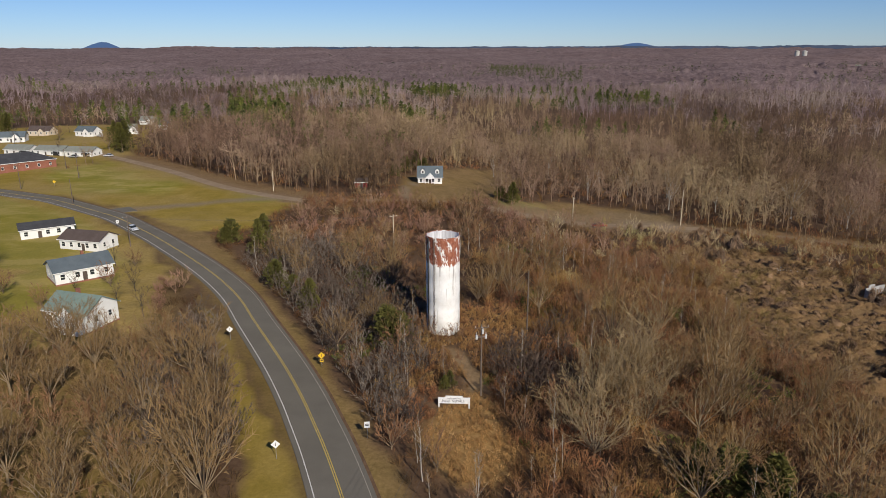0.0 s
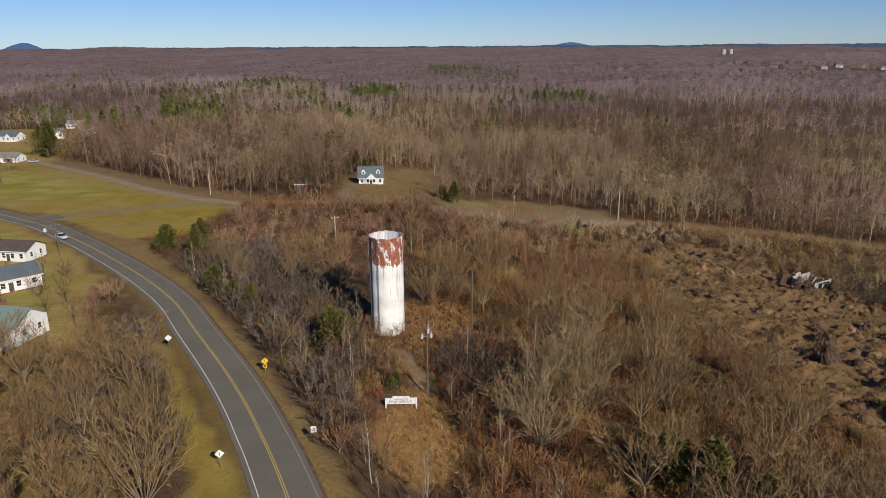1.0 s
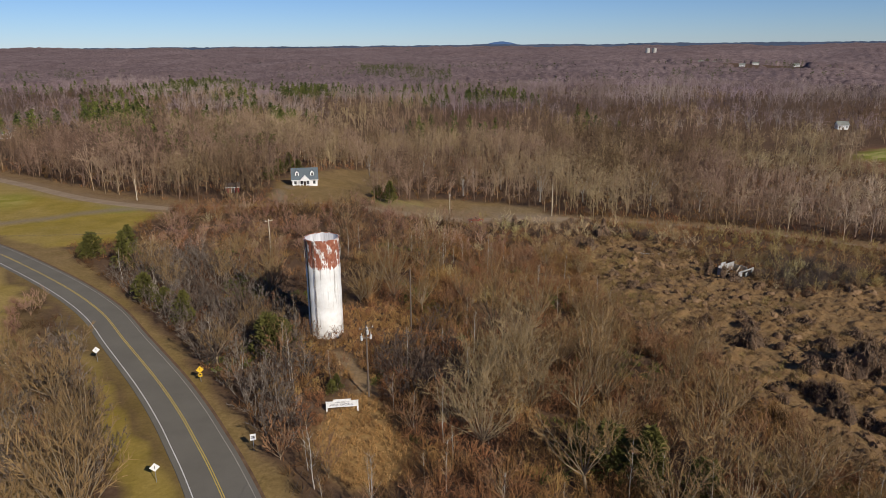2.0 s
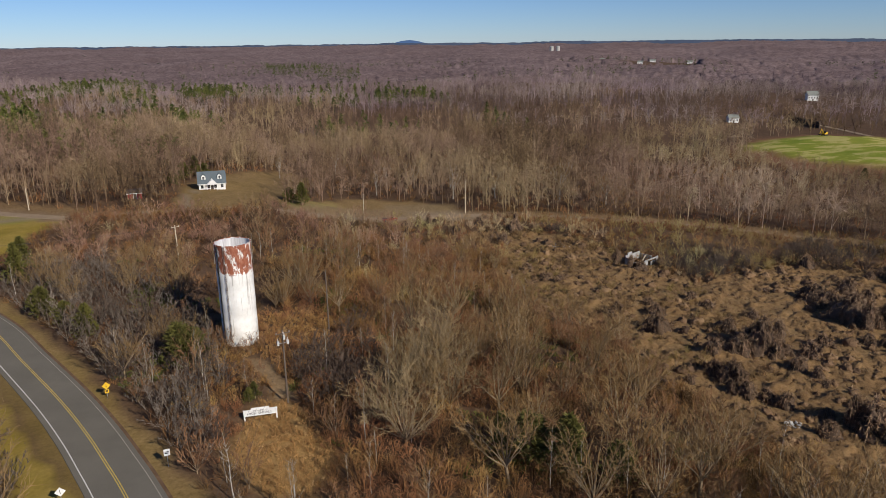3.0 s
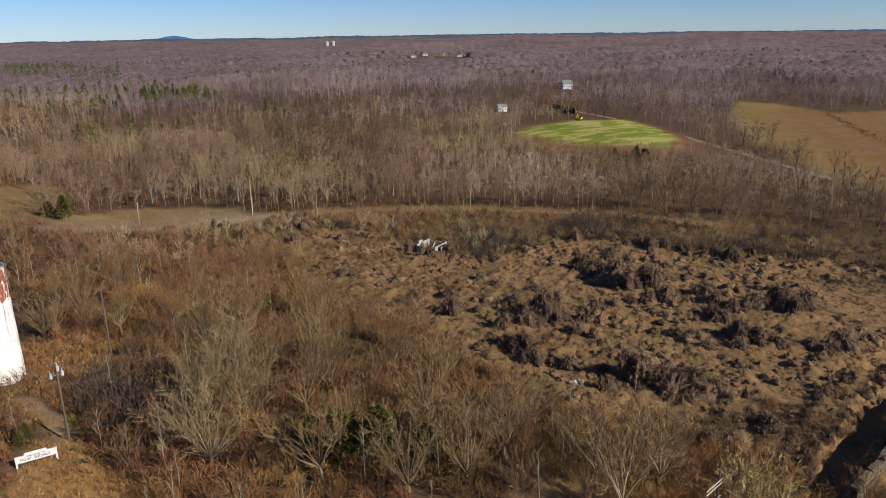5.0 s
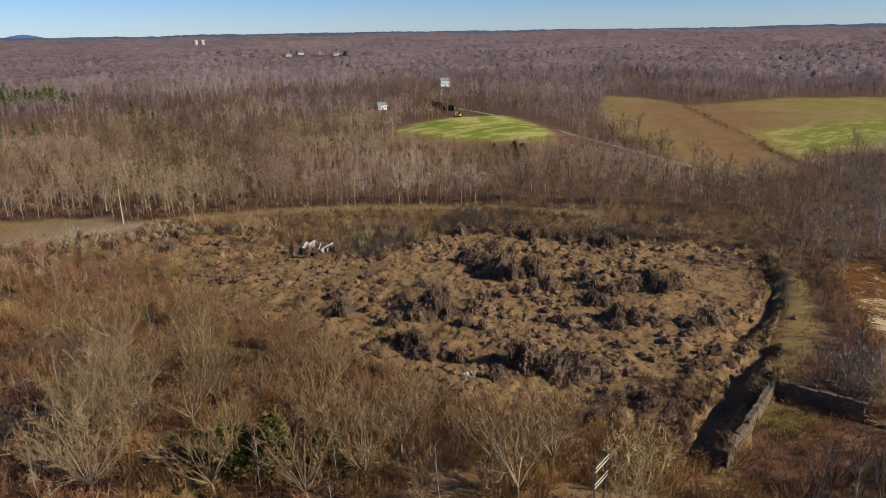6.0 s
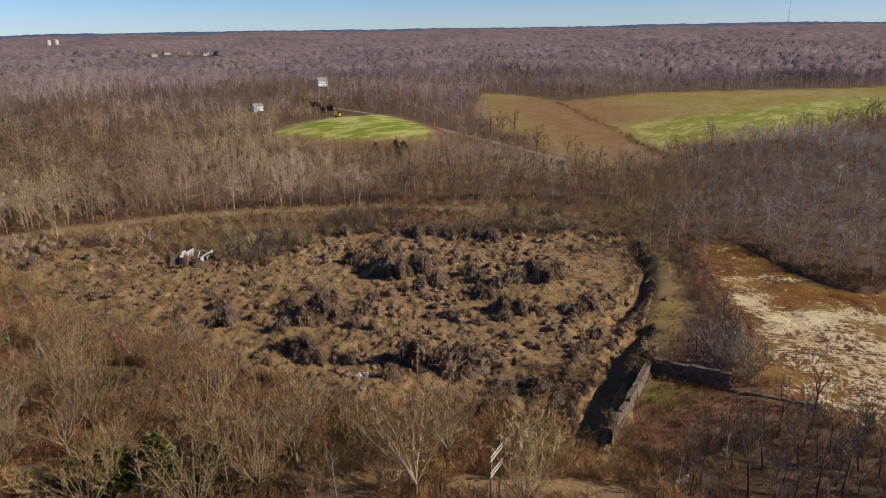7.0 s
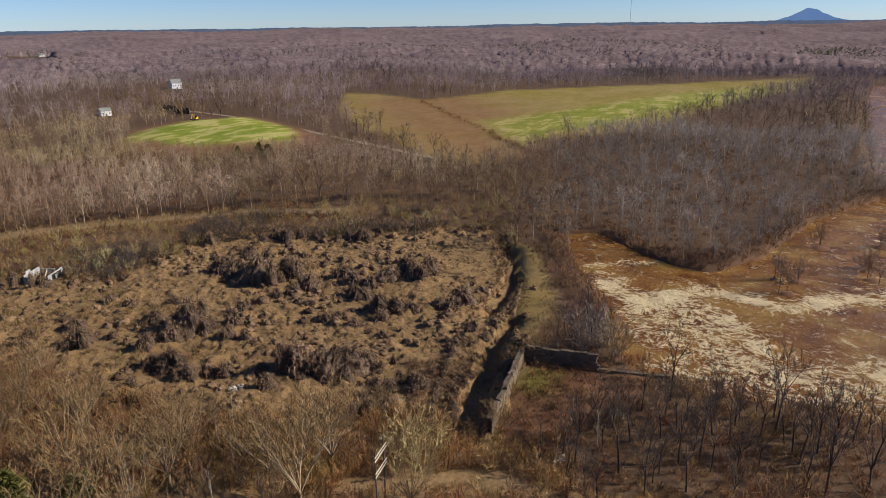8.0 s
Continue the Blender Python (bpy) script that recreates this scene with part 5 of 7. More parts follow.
silo_pair(1112, 2290)


def lattice_mast():
    root = empty("radio_mast", pose(4500 * math.sin(radians(79.2)), 4500 * math.cos(radians(79.2)), 30), "thin far radio mast on the skyline", "mast")
    part("shaft", rod(bmesh.new(), (0, 0, 0), (0, 0, 150), 1.3, 1.0, 4), M["grey_metal"], root)


lattice_mast()


def car(x, y, turn, paint, label, truck=False):
    root = empty("pickup" if truck else "car", pose(x, y, float(land(x, y)) + 0.1, 0, 0, turn), label, "car")
    L, W = (5.3, 1.9) if truck else (4.6, 1.8)
    h = L / 2
    prof = [(-h, 0.35), (-h, 0.85), (-h + 0.15, 0.95), (-h + 1.0, 1.0), (h - 1.2, 0.98), (h - 0.1, 0.8), (h, 0.65), (h, 0.35)]
    bm = bmesh.new()
    prism(bm, prof, -W / 2, W / 2)
    bmesh.ops.bevel(bm, geom=bm.edges[:], offset=0.05, segments=2, affect="EDGES")
    body = part("body", bm, paint, root, smooth=False)
    c0, c1 = (-0.3, 1.3) if truck else (-1.7, 0.9)
    cab = [(c0, 0.96), (c0 + (0.15 if truck else 0.5), 1.45), (c1 - 0.75, 1.48), (c1, 0.98)]
    bm = bmesh.new()
    prism(bm, cab, -W / 2 + 0.1, W / 2 - 0.1)
    part("windows", bm, M["glass"], root)
    part("roof", boxes((0, (c0 + c1) / 2 - 0.1, 1.5, W - 0.3, (c1 - c0) - 1.2, 0.06), bevel=0.02), paint, root)
    if truck:
        part("bed", boxes((0, -1.5, 1.0, W - 0.3, 1.9, 0.03)), M["black"], root)
    for sy in (-h + 0.85, h - 0.85):
        for sx in (-W / 2 + 0.05, W / 2 - 0.05):
            wh = part("wheel", rod(bmesh.new(), (sx - 0.1, sy, 0.33), (sx + 0.1, sy, 0.33), 0.33, 0.33, 16), M["tyre"], root)
            part("rim", rod(bmesh.new(), (sx - 0.11, sy, 0.33), (sx + 0.11, sy, 0.33), 0.2, 0.2, 12), M["grey_metal"], wh)
    for sx in (-0.62, 0.62):
        part("headlight", boxes((sx, h - 0.02, 0.72, 0.3, 0.08, 0.14)), M["glass"], root)
        part("tail_light", boxes((sx, -h + 0.02, 0.78, 0.26, 0.08, 0.16)), M["red_paint"], root)
    part("bumper", boxes((0, h, 0.45, W - 0.1, 0.12, 0.18), (0, -h, 0.45, W - 0.1, 0.12, 0.18), bevel=0.03), M["grey_metal"], root)


car(-92.5, 203.5, 224, M["car_paint"], "silver-white car driving on the curving road")
car(55, 240.5, -85, M["red_paint"], "red pickup truck on the side road", True)


def stone_wall(name, p, q, tall, thick, label, broken=0.4):
    """A ruined wall of rough stones with an uneven top; each stone a part."""
    p, q = Vector((*p, 0)), Vector((*q, 0))
    length = (q - p).length
    z = min(ground_at(*p.xy), ground_at(*q.xy)) - 0.4
    m = pose(p.x, p.y, z, 0, 0, math.degrees(math.atan2(q.y - p.y, q.x - p.x)))
    root = tagged(new(name), label, "ruin wall")
    root.matrix_world = m
    bm = bmesh.new()
    n = max(int(length / 1.2), 3)
    tops = [tall * (1 - broken * max(0.0, noise.noise(Vector((i * 0.6 + p.x, 3.1, 0))))) for i in range(n + 1)]
    prof_a, prof_b = [], []
    for i, t in enumerate(tops):
        xx = length * i / n
        prof_a.append((bm.verts.new((xx, -thick / 2 + 0.06, 0)), bm.verts.new((xx, -thick / 2 + 0.06, t - 0.15))))
        prof_b.append((bm.verts.new((xx, thick / 2 - 0.06, 0)), bm.verts.new((xx, thick / 2 - 0.06, t - 0.15))))
    for i in range(n):
        bm.faces.new((prof_a[i][0], prof_a[i + 1][0], prof_a[i + 1][1], prof_a[i][1]))
        bm.faces.new((prof_b[i + 1][0], prof_b[i][0], prof_b[i][1], prof_b[i + 1][1]))
        bm.faces.new((prof_a[i][1], prof_a[i + 1][1], prof_b[i + 1][1], prof_b[i][1]))
    for e in (0, n):
        bm.faces.new((prof_a[e][0], prof_a[e][1], prof_b[e][1], prof_b[e][0]))
    bmesh.ops.recalc_face_normals(bm, faces=bm.faces)
    part("core", bm, M["stone"], root)
    kinds = []
    for k in range(5):
        b2 = bmesh.new()
        bmesh.ops.create_cube(b2, size=1)
        bmesh.ops.bevel(b2, geom=b2.edges[:], offset=0.12, segments=1, affect="EDGES")
        for v in b2.verts:
            v.co += Vector((random.uniform(-1, 1), random.uniform(-1, 1), random.uniform(-1, 1))) * 0.05
        me = bpy.data.meshes.new("stone")
        b2.to_mesh(me)
        b2.free()
        me.materials.append(M["stone"])
        kinds.append(me)
    count = 0
    for side in (-1, 1, 0):
        zz = tall if side == 0 else 0.3
        while zz > 0.2:
            xx = random.uniform(0, 0.5)
            while xx < length and count < 290:
                w = random.uniform(0.7, 1.5)
                t = tops[min(int(xx / length * n + 0.5), n)]
                if side == 0:
                    st = under(new("stone", random.choice(kinds)), root)
                    st.matrix_basis = pose(xx, 0, t - 0.1, 0, random.uniform(-4, 4), random.uniform(-5, 5)) @ Matrix.Diagonal((w, thick * random.uniform(0.9, 1.06), random.uniform(0.3, 0.5), 1))
                    count += 1
                elif zz < t - 0.2:
                    st = under(new("stone", random.choice(kinds)), root)
                    st.matrix_basis = pose(xx, side * (thick / 2 - 0.08), zz, random.uniform(-4, 4), random.uniform(-3, 3), random.uniform(-3, 3)) @ Matrix.Diagonal((w * 0.97, 0.3, 0.55, 1))
                    count += 1
                xx += w
            if side == 0:
                break
            zz += 0.58
            if zz > tall:
                break
    return root


def ruin_house(x, y, turn):
    """A roofless block building with broken walls."""
    z = ground_at(x, y)
    root = empty("ruined_building", pose(x, y, z - 0.5, 0, 0, turn), "roofless grey block ruin among vines and bushes", "ruin")
    for name, spec in (("wall", ((-3.6, 1.6, 1.3, 0.25, 2.8, 2.6), (-3.6, -1.6, 0.9, 0.25, 2.9, 1.8))), ("wall", ((3.6, 0.9, 1.2, 0.25, 4.0, 2.4), (3.6, -1.6, 0.6, 0.25, 1.2, 1.2),)), ("wall", ((0, 3.0, 1.5, 7.4, 0.25, 3.0), (-1.5, 3.0, 3.3, 2.2, 0.25, 0.8))),
                       ("wall", ((-2.6, -3.0, 1.3, 1.8, 0.25, 2.8), (1.0, -3.0, 0.9, 2.2, 0.25, 2.0), (3.2, -3.0, 1.4, 0.9, 0.25, 3.0), (0.2, -3.0, 2.6, 6.6, 0.3, 0.3)))):
        part(name, boxes(*spec, bevel=0.03), M["old_block"], root)
    part("slab", boxes((0, 0, 0.2, 7.2, 6.0, 0.3)), M["concrete"], root)
    part("fallen_beam", boxes((0.5, -0.4, 2.2, 5.6, 0.25, 0.25, 24)), M["pale_pole"], root)


ruin_house(111.5, 167, 25)
stone_wall("stone_wall", (91.0, 35.2), (116.6, 38.6), 3.6, 0.9, "long ruined stone mill wall beside a sunken channel", 0.35)
stone_wall("stone_wall", (117.4, 37.8), (118.8, 24.8), 3.8, 0.9, "ruined stone mill wall facing the river", 0.15)
stone_wall("stone_wall", (118.8, 23.6), (121.0, 11.5), 2.2, 0.8, "low broken stone wall at the river bank", 0.5)


def rubble_heap(x, y, n, wide, label, mat="rubble"):
    root = empty("rubble_heap", pose(x, y, ground_at(x, y)), label, "rubble", "rubble heaps")
    for _ in range(n):
        bm = bmesh.new()
        bmesh.ops.create_icosphere(bm, subdivisions=1, radius=random.uniform(0.15, 0.42))
        for v in bm.verts:
            v.co *= random.uniform(0.55, 1.4)
            v.co.z *= 0.45
        ob = part("chunk", bm, M[mat], root)
        a, r = random.uniform(0, 6.28), wide * random.random() ** 0.7
        ob.location = (math.cos(a) * r, math.sin(a) * r, 0.25 + 0.4 * (1 - r / wide))


rubble_heap(85.5, 81.5, 12, 2.2, "heap of pale rubble in the weeds")
rubble_heap(96.5, 189, 16, 4.0, "heap of pale rubble and boards near the road")
rubble_heap(103, 48, 16, 4.0, "heap of brown wall stones by the channel", "stone")
rubble_heap(87.5, 22, 8, 2.0, "pale rubbish heap by the track")


def red_shed(x, y):
    root = house("red_shed", (x, y), 6, 4.4, 3.5, 2.4, 1.0, "red_wall", "roof_brown", "small red wooden shed under bare trees", "shed", wins=2, door=0.5, sides=(False, False))


red_shed(-33.5, 267)


def culvert(x, y, turn):
    root = empty("culvert_headwall", pose(x, y, ground_at(x, y) - 0.3, 0, 0, turn), "small pale concrete culvert headwall in the grass ditch", "culvert")
    part("headwall", boxes((0, 0, 0.25, 1.4, 0.22, 0.5), (-0.7, 0.7, 0.2, 0.2, 1.6, 0.4), (0.7, 0.7, 0.2, 0.2, 1.6, 0.4), bevel=0.03), M["stone"], root)
    part("apron", boxes((0, 0.9, 0.12, 1.3, 1.7, 0.16)), M["stone"], root)


culvert(-33.4, 103.6, 35)


def excavator(x, y, turn):
    root = empty("excavator", pose(x, y, ground_at(x, y), 0, 0, turn), "yellow excavator parked at the top of the field", "excavator")
    for sy in (-1.1, 1.1):
        part("track", boxes((0, sy, 0.45, 4.0, 0.6, 0.9), bevel=0.2), M["black"], root)
    body = part("body", boxes((-0.3, 0, 1.6, 3.4, 2.4, 1.3), bevel=0.12), M["sign_yellow"], root)
    part("cab", boxes((0.9, 0.7, 2.6, 1.3, 1.0, 1.5), bevel=0.08), M["glass"], root)
    part("boom", rod(rod(bmesh.new(), (1.2, -0.2, 1.9), (4.2, -0.2, 4.6), 0.25, 0.2, 6), (4.2, -0.2, 4.6), (6.0, -0.2, 1.8), 0.2, 0.14, 6), M["sign_yellow"], root)
    part("bucket", boxes((6.0, -0.2, 1.3, 0.9, 1.1, 0.9), bevel=0.15), M["black"], root)


excavator(364, 355, 200)


def barrier(p, q):
    """A dark timber retaining wall beside the far road."""
    p, q = Vector((*p, 0)), Vector((*q, 0))
    n = 9
    root = empty("retaining_wall", pose(p.x, p.y, ground_at(*p.xy) - 0.5, 0, 0, math.degrees(math.atan2(q.y - p.y, q.x - p.x))), "dark timber retaining wall beside the far road", "wall")
    length = (q - p).length
    for i in range(n):
        part("panel", boxes((length * (i + 0.5) / n, 0, 2.4, length / n - 0.15, 0.5, 4.6)), M["black"], root)
    for i in range(n + 1):
        part("post", boxes((length * i / n, -0.1, 2.6, 0.5, 0.6, 5.2)), M["pole_wood"], root)


barrier((417, 441), (403, 398))

for az, r, w in ((26.9, 1750, 16), (29.6, 1900, 14), (30.3, 1820, 20), (31.2, 1950, 14), (32.4, 1780, 16), (33.3, 1900, 18), (35.2, 1700, 14), (36.0, 1850, 16), (28.4, 2050, 22)):
    hx, hy = r * math.sin(radians(az)), r * math.cos(radians(az))
    house("far_house", (hx, hy), -az, w * 0.8, 9, 4.5, 3, "white_wall", "roof_grey", "far white house among the woods of the town", wins=3, door=None, sides=(False, False))

road_sign(-152, 272, 20, "yellow", "yellow diamond warning sign at the field's edge")
road_sign(-98, 206, 14, "square", "white square road sign near the junction")
car(-166, 349, 80, M["car_paint"], "white car parked by the low houses")
car(-182, 346, 95, M["grey_metal"], "grey car parked by the low houses")
car(-207, 428, 60, M["car_paint"], "white car parked beside the village houses")

# ---- plants ----
class Sticks:
    """Gathers tapered three-sided limbs and thin twigs as triangles."""

    def __init__(self):
        self.v, self.f = [], []

    def limb(self, pts, radii, sides=3):
        ring = []
        for i, (p, r) in enumerate(zip(pts, radii)):
            d = (pts[min(i + 1, len(pts) - 1)] - pts[max(i - 1, 0)]).normalized()
            s = d.cross(Vector((0.31, 0.95, 0.05))).normalized()
            t = d.cross(s)
            base = len(self.v)
            self.v += [p + (s * math.cos(k * 2 * math.pi / sides) + t * math.sin(k * 2 * math.pi / sides)) * r for k in range(sides)]
            ring.append(base)
        for a, b in zip(ring, ring[1:]):
            for k in range(sides):
                m = (k + 1) % sides
                self.f += [(a + k, a + m, b + m), (a + k, b + m, b + k)]

    def twig(self, p0, p1, wide):
        d = p1 - p0
        s = d.cross(Vector((random.gauss(0, 1), random.gauss(0, 1), random.gauss(0, 1)))).normalized() * (wide / 2)
        b = len(self.v)
        self.v += [p0 - s, p0 + s, p1]
        self.f.append((b, b + 1, b + 2))

    def mesh(self, name, mat):
        return mesh_of(name, np.array([tuple(q) for q in self.v]), np.array(self.f), mat)

    def arrays(self):
        return np.array([tuple(q) for q in self.v]), np.array(self.f)


def around(d, angle, turn):
    """A direction that leans from d by an angle, at a turn about it."""
    s = d.cross(Vector((0.2, 0.1, 1)) if abs(d.z) < 0.9 else Vector((1, 0.2, 0))).normalized()
    t = d.cross(s)
    return (d * math.cos(angle) + (s * math.cos(turn) + t * math.sin(turn)) * math.sin(angle)).normalized()


def bent(p, d, length, n, wander, lift):
    pts = [p.copy()]
    for _ in range(n):
        d = (d + Vector((random.gauss(0, wander), random.gauss(0, wander), random.gauss(0, wander) + lift))).normalized()
        pts.append(pts[-1] + d * (length / n))
    return pts


def grow_tree(tall, fork, limbs, lean, girth, branches=5, sprays=6, twigs=6, twig_wide=0.07, reach=0.62):
    """A leafless tree: limbs from the fork up, branches, sprays and twigs. Returns wood and twigs."""
    wood, fine = Sticks(), Sticks()
    trunk = bent(Vector((0, 0, -0.4)), Vector((0, 0, 1)), tall * fork + 0.4, 3, 0.04, 0.1)
    wood.limb(trunk, [girth * k for k in (1.25, 1.0, 0.9, 0.8)], 6)
    starts = [(trunk[-1], around(Vector((0, 0, 1)), random.uniform(0.4, 1.0) * lean, i * 2 * math.pi / limbs + random.uniform(-0.4, 0.4))) for i in range(limbs)]
    starts.append((trunk[-1], Vector((0, 0, 1))))
    for p, d in starts:
        length = tall * (1 - fork) * random.uniform(0.8, 1.05)
        pts = bent(p, d, length, 5, 0.10, 0.06)
        r = girth * 0.55
        wood.limb(pts, [r, r * 0.78, r * 0.58, r * 0.4, r * 0.25, r * 0.08])
        for b in range(branches):
            k = random.uniform(0.22, 0.95) * 5
            i = min(int(k), 4)
            q = pts[i].lerp(pts[i + 1], k - i)
            bd = around((pts[i + 1] - pts[i]).normalized(), random.uniform(0.45, 0.95), random.uniform(0, 6.28))
            bl = length * reach * random.uniform(0.35, 0.8) * (1.15 - k / 7)
            bp = bent(q, bd, bl, 3, 0.14, 0.13)
            br = r * 0.38
            wood.limb(bp, [br, br * 0.7, br * 0.45, br * 0.12])
            for s in range(sprays):
                k2 = random.uniform(0.15, 1.0) * 3
                i2 = min(int(k2), 2)
                q2 = bp[i2].lerp(bp[i2 + 1], k2 - i2)
                sd = around((bp[i2 + 1] - bp[i2]).normalized(), random.uniform(0.3, 0.9), random.uniform(0, 6.28))
                sd = (sd + Vector((0, 0, 0.25))).normalized()
                sl = bl * random.uniform(0.3, 0.6)
                e = q2 + sd * sl
                fine.twig(q2, e, twig_wide * 1.7)
                for _ in range(twigs):
                    k3 = random.uniform(0.1, 1.0)
                    td = around(sd, random.uniform(0.25, 0.85), random.uniform(0, 6.28))
                    td = (td + Vector((0, 0, 0.2))).normalized()
                    t0 = q2.lerp(e, k3)
                    fine.twig(t0, t0 + td * sl * random.uniform(0.35, 0.75), twig_wide)
    return wood, fine


def grow_fan(tall, stems, lean, girth, shoots=9, twigs=6, wide=0.075):
    """A leafless tree of many stems that fan out and upwards, feathered with straight twigs."""
    wood, fine = Sticks(), Sticks()
    foot = bent(Vector((0, 0, -0.4)), Vector((0, 0, 1)), tall * 0.1 + 0.4, 2, 0.04, 0.1)
    wood.limb(foot, [girth * 1.3, girth, girth * 0.9], 6)
    for i in range(stems):
        k = math.sqrt((i + 0.5) / stems)
        d = around(Vector((0, 0, 1)), lean * k * random.uniform(0.85, 1.1), i * 2.4)
        l = tall * (1 - 0.28 * k * k) * random.uniform(0.82, 1.05)
        pts = bent(foot[-1] - Vector((0, 0, random.uniform(0, 0.3))), d, l, 5, 0.065, 0.07)
        r = girth * random.uniform(0.38, 0.62)
        wood.limb(pts, [r, r * 0.8, r * 0.62, r * 0.44, r * 0.26, r * 0.07])
        for _ in range(shoots):
            k2 = random.uniform(0.28, 0.98) * 5
            j = min(int(k2), 4)
            q = pts[j].lerp(pts[j + 1], k2 - j)
            sd = around((pts[j + 1] - pts[j]).normalized(), random.uniform(0.35, 1.05), random.uniform(0, 6.28))
            sd = (sd + Vector((0, 0, 0.14))).normalized()
            sl = l * random.uniform(0.1, 0.25)
            e = q + sd * sl
            fine.twig(q, e, wide * 1.6)
            for _ in range(twigs):
                t0 = q.lerp(e, random.uniform(0.15, 1.0))
                td = (around(sd, random.uniform(0.3, 1.05), random.uniform(0, 6.28)) + Vector((0, 0, 0.14))).normalized()
                fine.twig(t0, t0 + td * sl * random.uniform(0.3, 0.65), wide)
    return wood, fine


def grow_sapling(tall, girth, twigs=90, wide=0.08, spread=0.3):
    """A slim straight young tree with short ascending branches."""
    wood, fine = Sticks(), Sticks()
    pts = bent(Vector((0, 0, -0.3)), Vector((random.gauss(0, 0.05), random.gauss(0, 0.05), 1)).normalized(), tall, 5, 0.05, 0.1)
    wood.limb(pts, [girth, girth * 0.85, girth * 0.65, girth * 0.45, girth * 0.28, girth * 0.06], 4)
    for _ in range(twigs // 6):
        k = random.uniform(0.3, 0.97) * 5
        i = min(int(k), 4)
        q = pts[i].lerp(pts[i + 1], k - i)
        d = around((pts[i + 1] - pts[i]).normalized(), random.uniform(0.4, 0.85), random.uniform(0, 6.28))
        l = tall * spread * random.uniform(0.5, 1.0) * (1.2 - k / 6)
        e = bent(q, d, l, 2, 0.12, 0.18)
        wood.limb(e, [girth * 0.25, girth * 0.16, girth * 0.05])
        for _ in range(6):
            k2 = random.uniform(0.1, 1.0) * 2
            i2 = min(int(k2), 1)
            t0 = e[i2].lerp(e[i2 + 1], k2 - i2)
            td = around((e[i2 + 1] - e[i2]).normalized(), random.uniform(0.3, 0.9), random.uniform(0, 6.28))
            fine.twig(t0, t0 + (td + Vector((0, 0, 0.25))).normalized() * l * random.uniform(0.3, 0.65), wide)
    return wood, fine


def grow_cedar(tall, wide, tufts, slim=1.0):
    """An evergreen: trunk and ragged tufts of leaves, in whorls that widen downwards."""
    wood, leaf = Sticks(), Sticks()
    pts = bent(Vector((0, 0, -0.3)), Vector((0, 0, 1)), tall, 4, 0.02, 0.1)
    wood.limb(pts, [0.22, 0.18, 0.13, 0.08, 0.02], 5)
    for _ in range(tufts):
        k = random.random() ** 0.75
        z = tall * (0.08 + 0.9 * k)
        r = wide * (1 - k) ** slim * random.uniform(0.25, 1.0) + 0.1
        a = random.uniform(0, 6.28)
        lump = 1 + 0.25 * math.sin(a * 3 + z) + 0.2 * math.sin(z * 2.2 + a)
        c = Vector((math.cos(a) * r * lump, math.sin(a) * r * lump, z + random.uniform(-0.2, 0.2)))
        out = Vector((math.cos(a), math.sin(a), random.uniform(0.1, 0.8))).normalized()
        for _ in range(5):
            d = around(out, random.uniform(0, 1.0), random.uniform(0, 6.28))
            leaf.twig(c - d * 0.15, c + d * random.uniform(0.35, 0.75), random.uniform(0.22, 0.4))
    for _ in range(14):
        k = random.uniform(0.1, 0.8)
        a = random.uniform(0, 6.28)
        p = Vector((0, 0, tall * k))
        wood.limb([p, p + Vector((math.cos(a), math.sin(a), 0.35)) * wide * (1 - k) * 0.7], [0.06, 0.015])
    return wood, leaf


def grow_mound(wide, tall, strands, n=9, k=16):
    """A shrub smothered in dead vines: a lumpy drape with hanging strands."""
    v, f = [], []
    seed = random.uniform(0, 50)
    for i in range(n + 1):
        t = i / n
        for j in range(k):
            a = j * 2 * math.pi / k
            lump = 0.72 + 0.65 * noise.noise(Vector((math.cos(a) * 1.3 + seed, math.sin(a) * 1.3, t * 1.6))) + 0.35 * noise.noise(Vector((math.cos(a) * 3 + seed, math.sin(a) * 3, t * 4)))
            r = wide * lump * math.sin(min(t * 1.25, 1) * math.pi / 2) ** 0.7 * (1.0 + 0.25 * max(t - 0.7, 0))
            z = tall * (1 - t ** 2.2) * (0.85 + 0.4 * noise.noise(Vector((math.cos(a) * 2 + seed, math.sin(a) * 2, 5)))) - 0.4 * t
            v.append(Vector((math.cos(a) * r, math.sin(a) * r, z)))
    for i in range(n):
        for j in range(k):
            a, b = i * k + j, i * k + (j + 1) % k
            f += [(a, a + k, b + k), (a, b + k, b)]
    drape, fine = Sticks(), Sticks()
    drape.v, drape.f = v, f
    for _ in range(strands):
        q = random.choice(v)
        out = Vector((q.x, q.y, 0)).normalized() if q.xy.length > 0.05 else Vector((0, 0, 1))
        d = (out * random.uniform(0.1, 0.6) + Vector((random.gauss(0, 0.3), random.gauss(0, 0.3), random.uniform(-1.8, 0.35)))).normalized()
        p = q * random.uniform(0.92, 1.1)
        fine.twig(p, p + d * random.uniform(0.35, 0.95), random.uniform(0.07, 0.14))
    for q in v:
        q.x, q.y, q.z = q.x * 0.9 + random.uniform(-0.14, 0.14), q.y * 0.9 + random.uniform(-0.14, 0.14), q.z * 0.92 + random.uniform(-0.2, 0.12)
    return drape, fine


def thing_of(name, a, b, mats, label, category, group, parts=("trunk", "crown")):
    """A plant as a thing with two parts, kept aside far below the ground's rim as the first of its copies."""
    root = empty(name, Matrix.Identity(4), label, category, group)
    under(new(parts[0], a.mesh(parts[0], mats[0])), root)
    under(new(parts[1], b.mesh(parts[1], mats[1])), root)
    return root


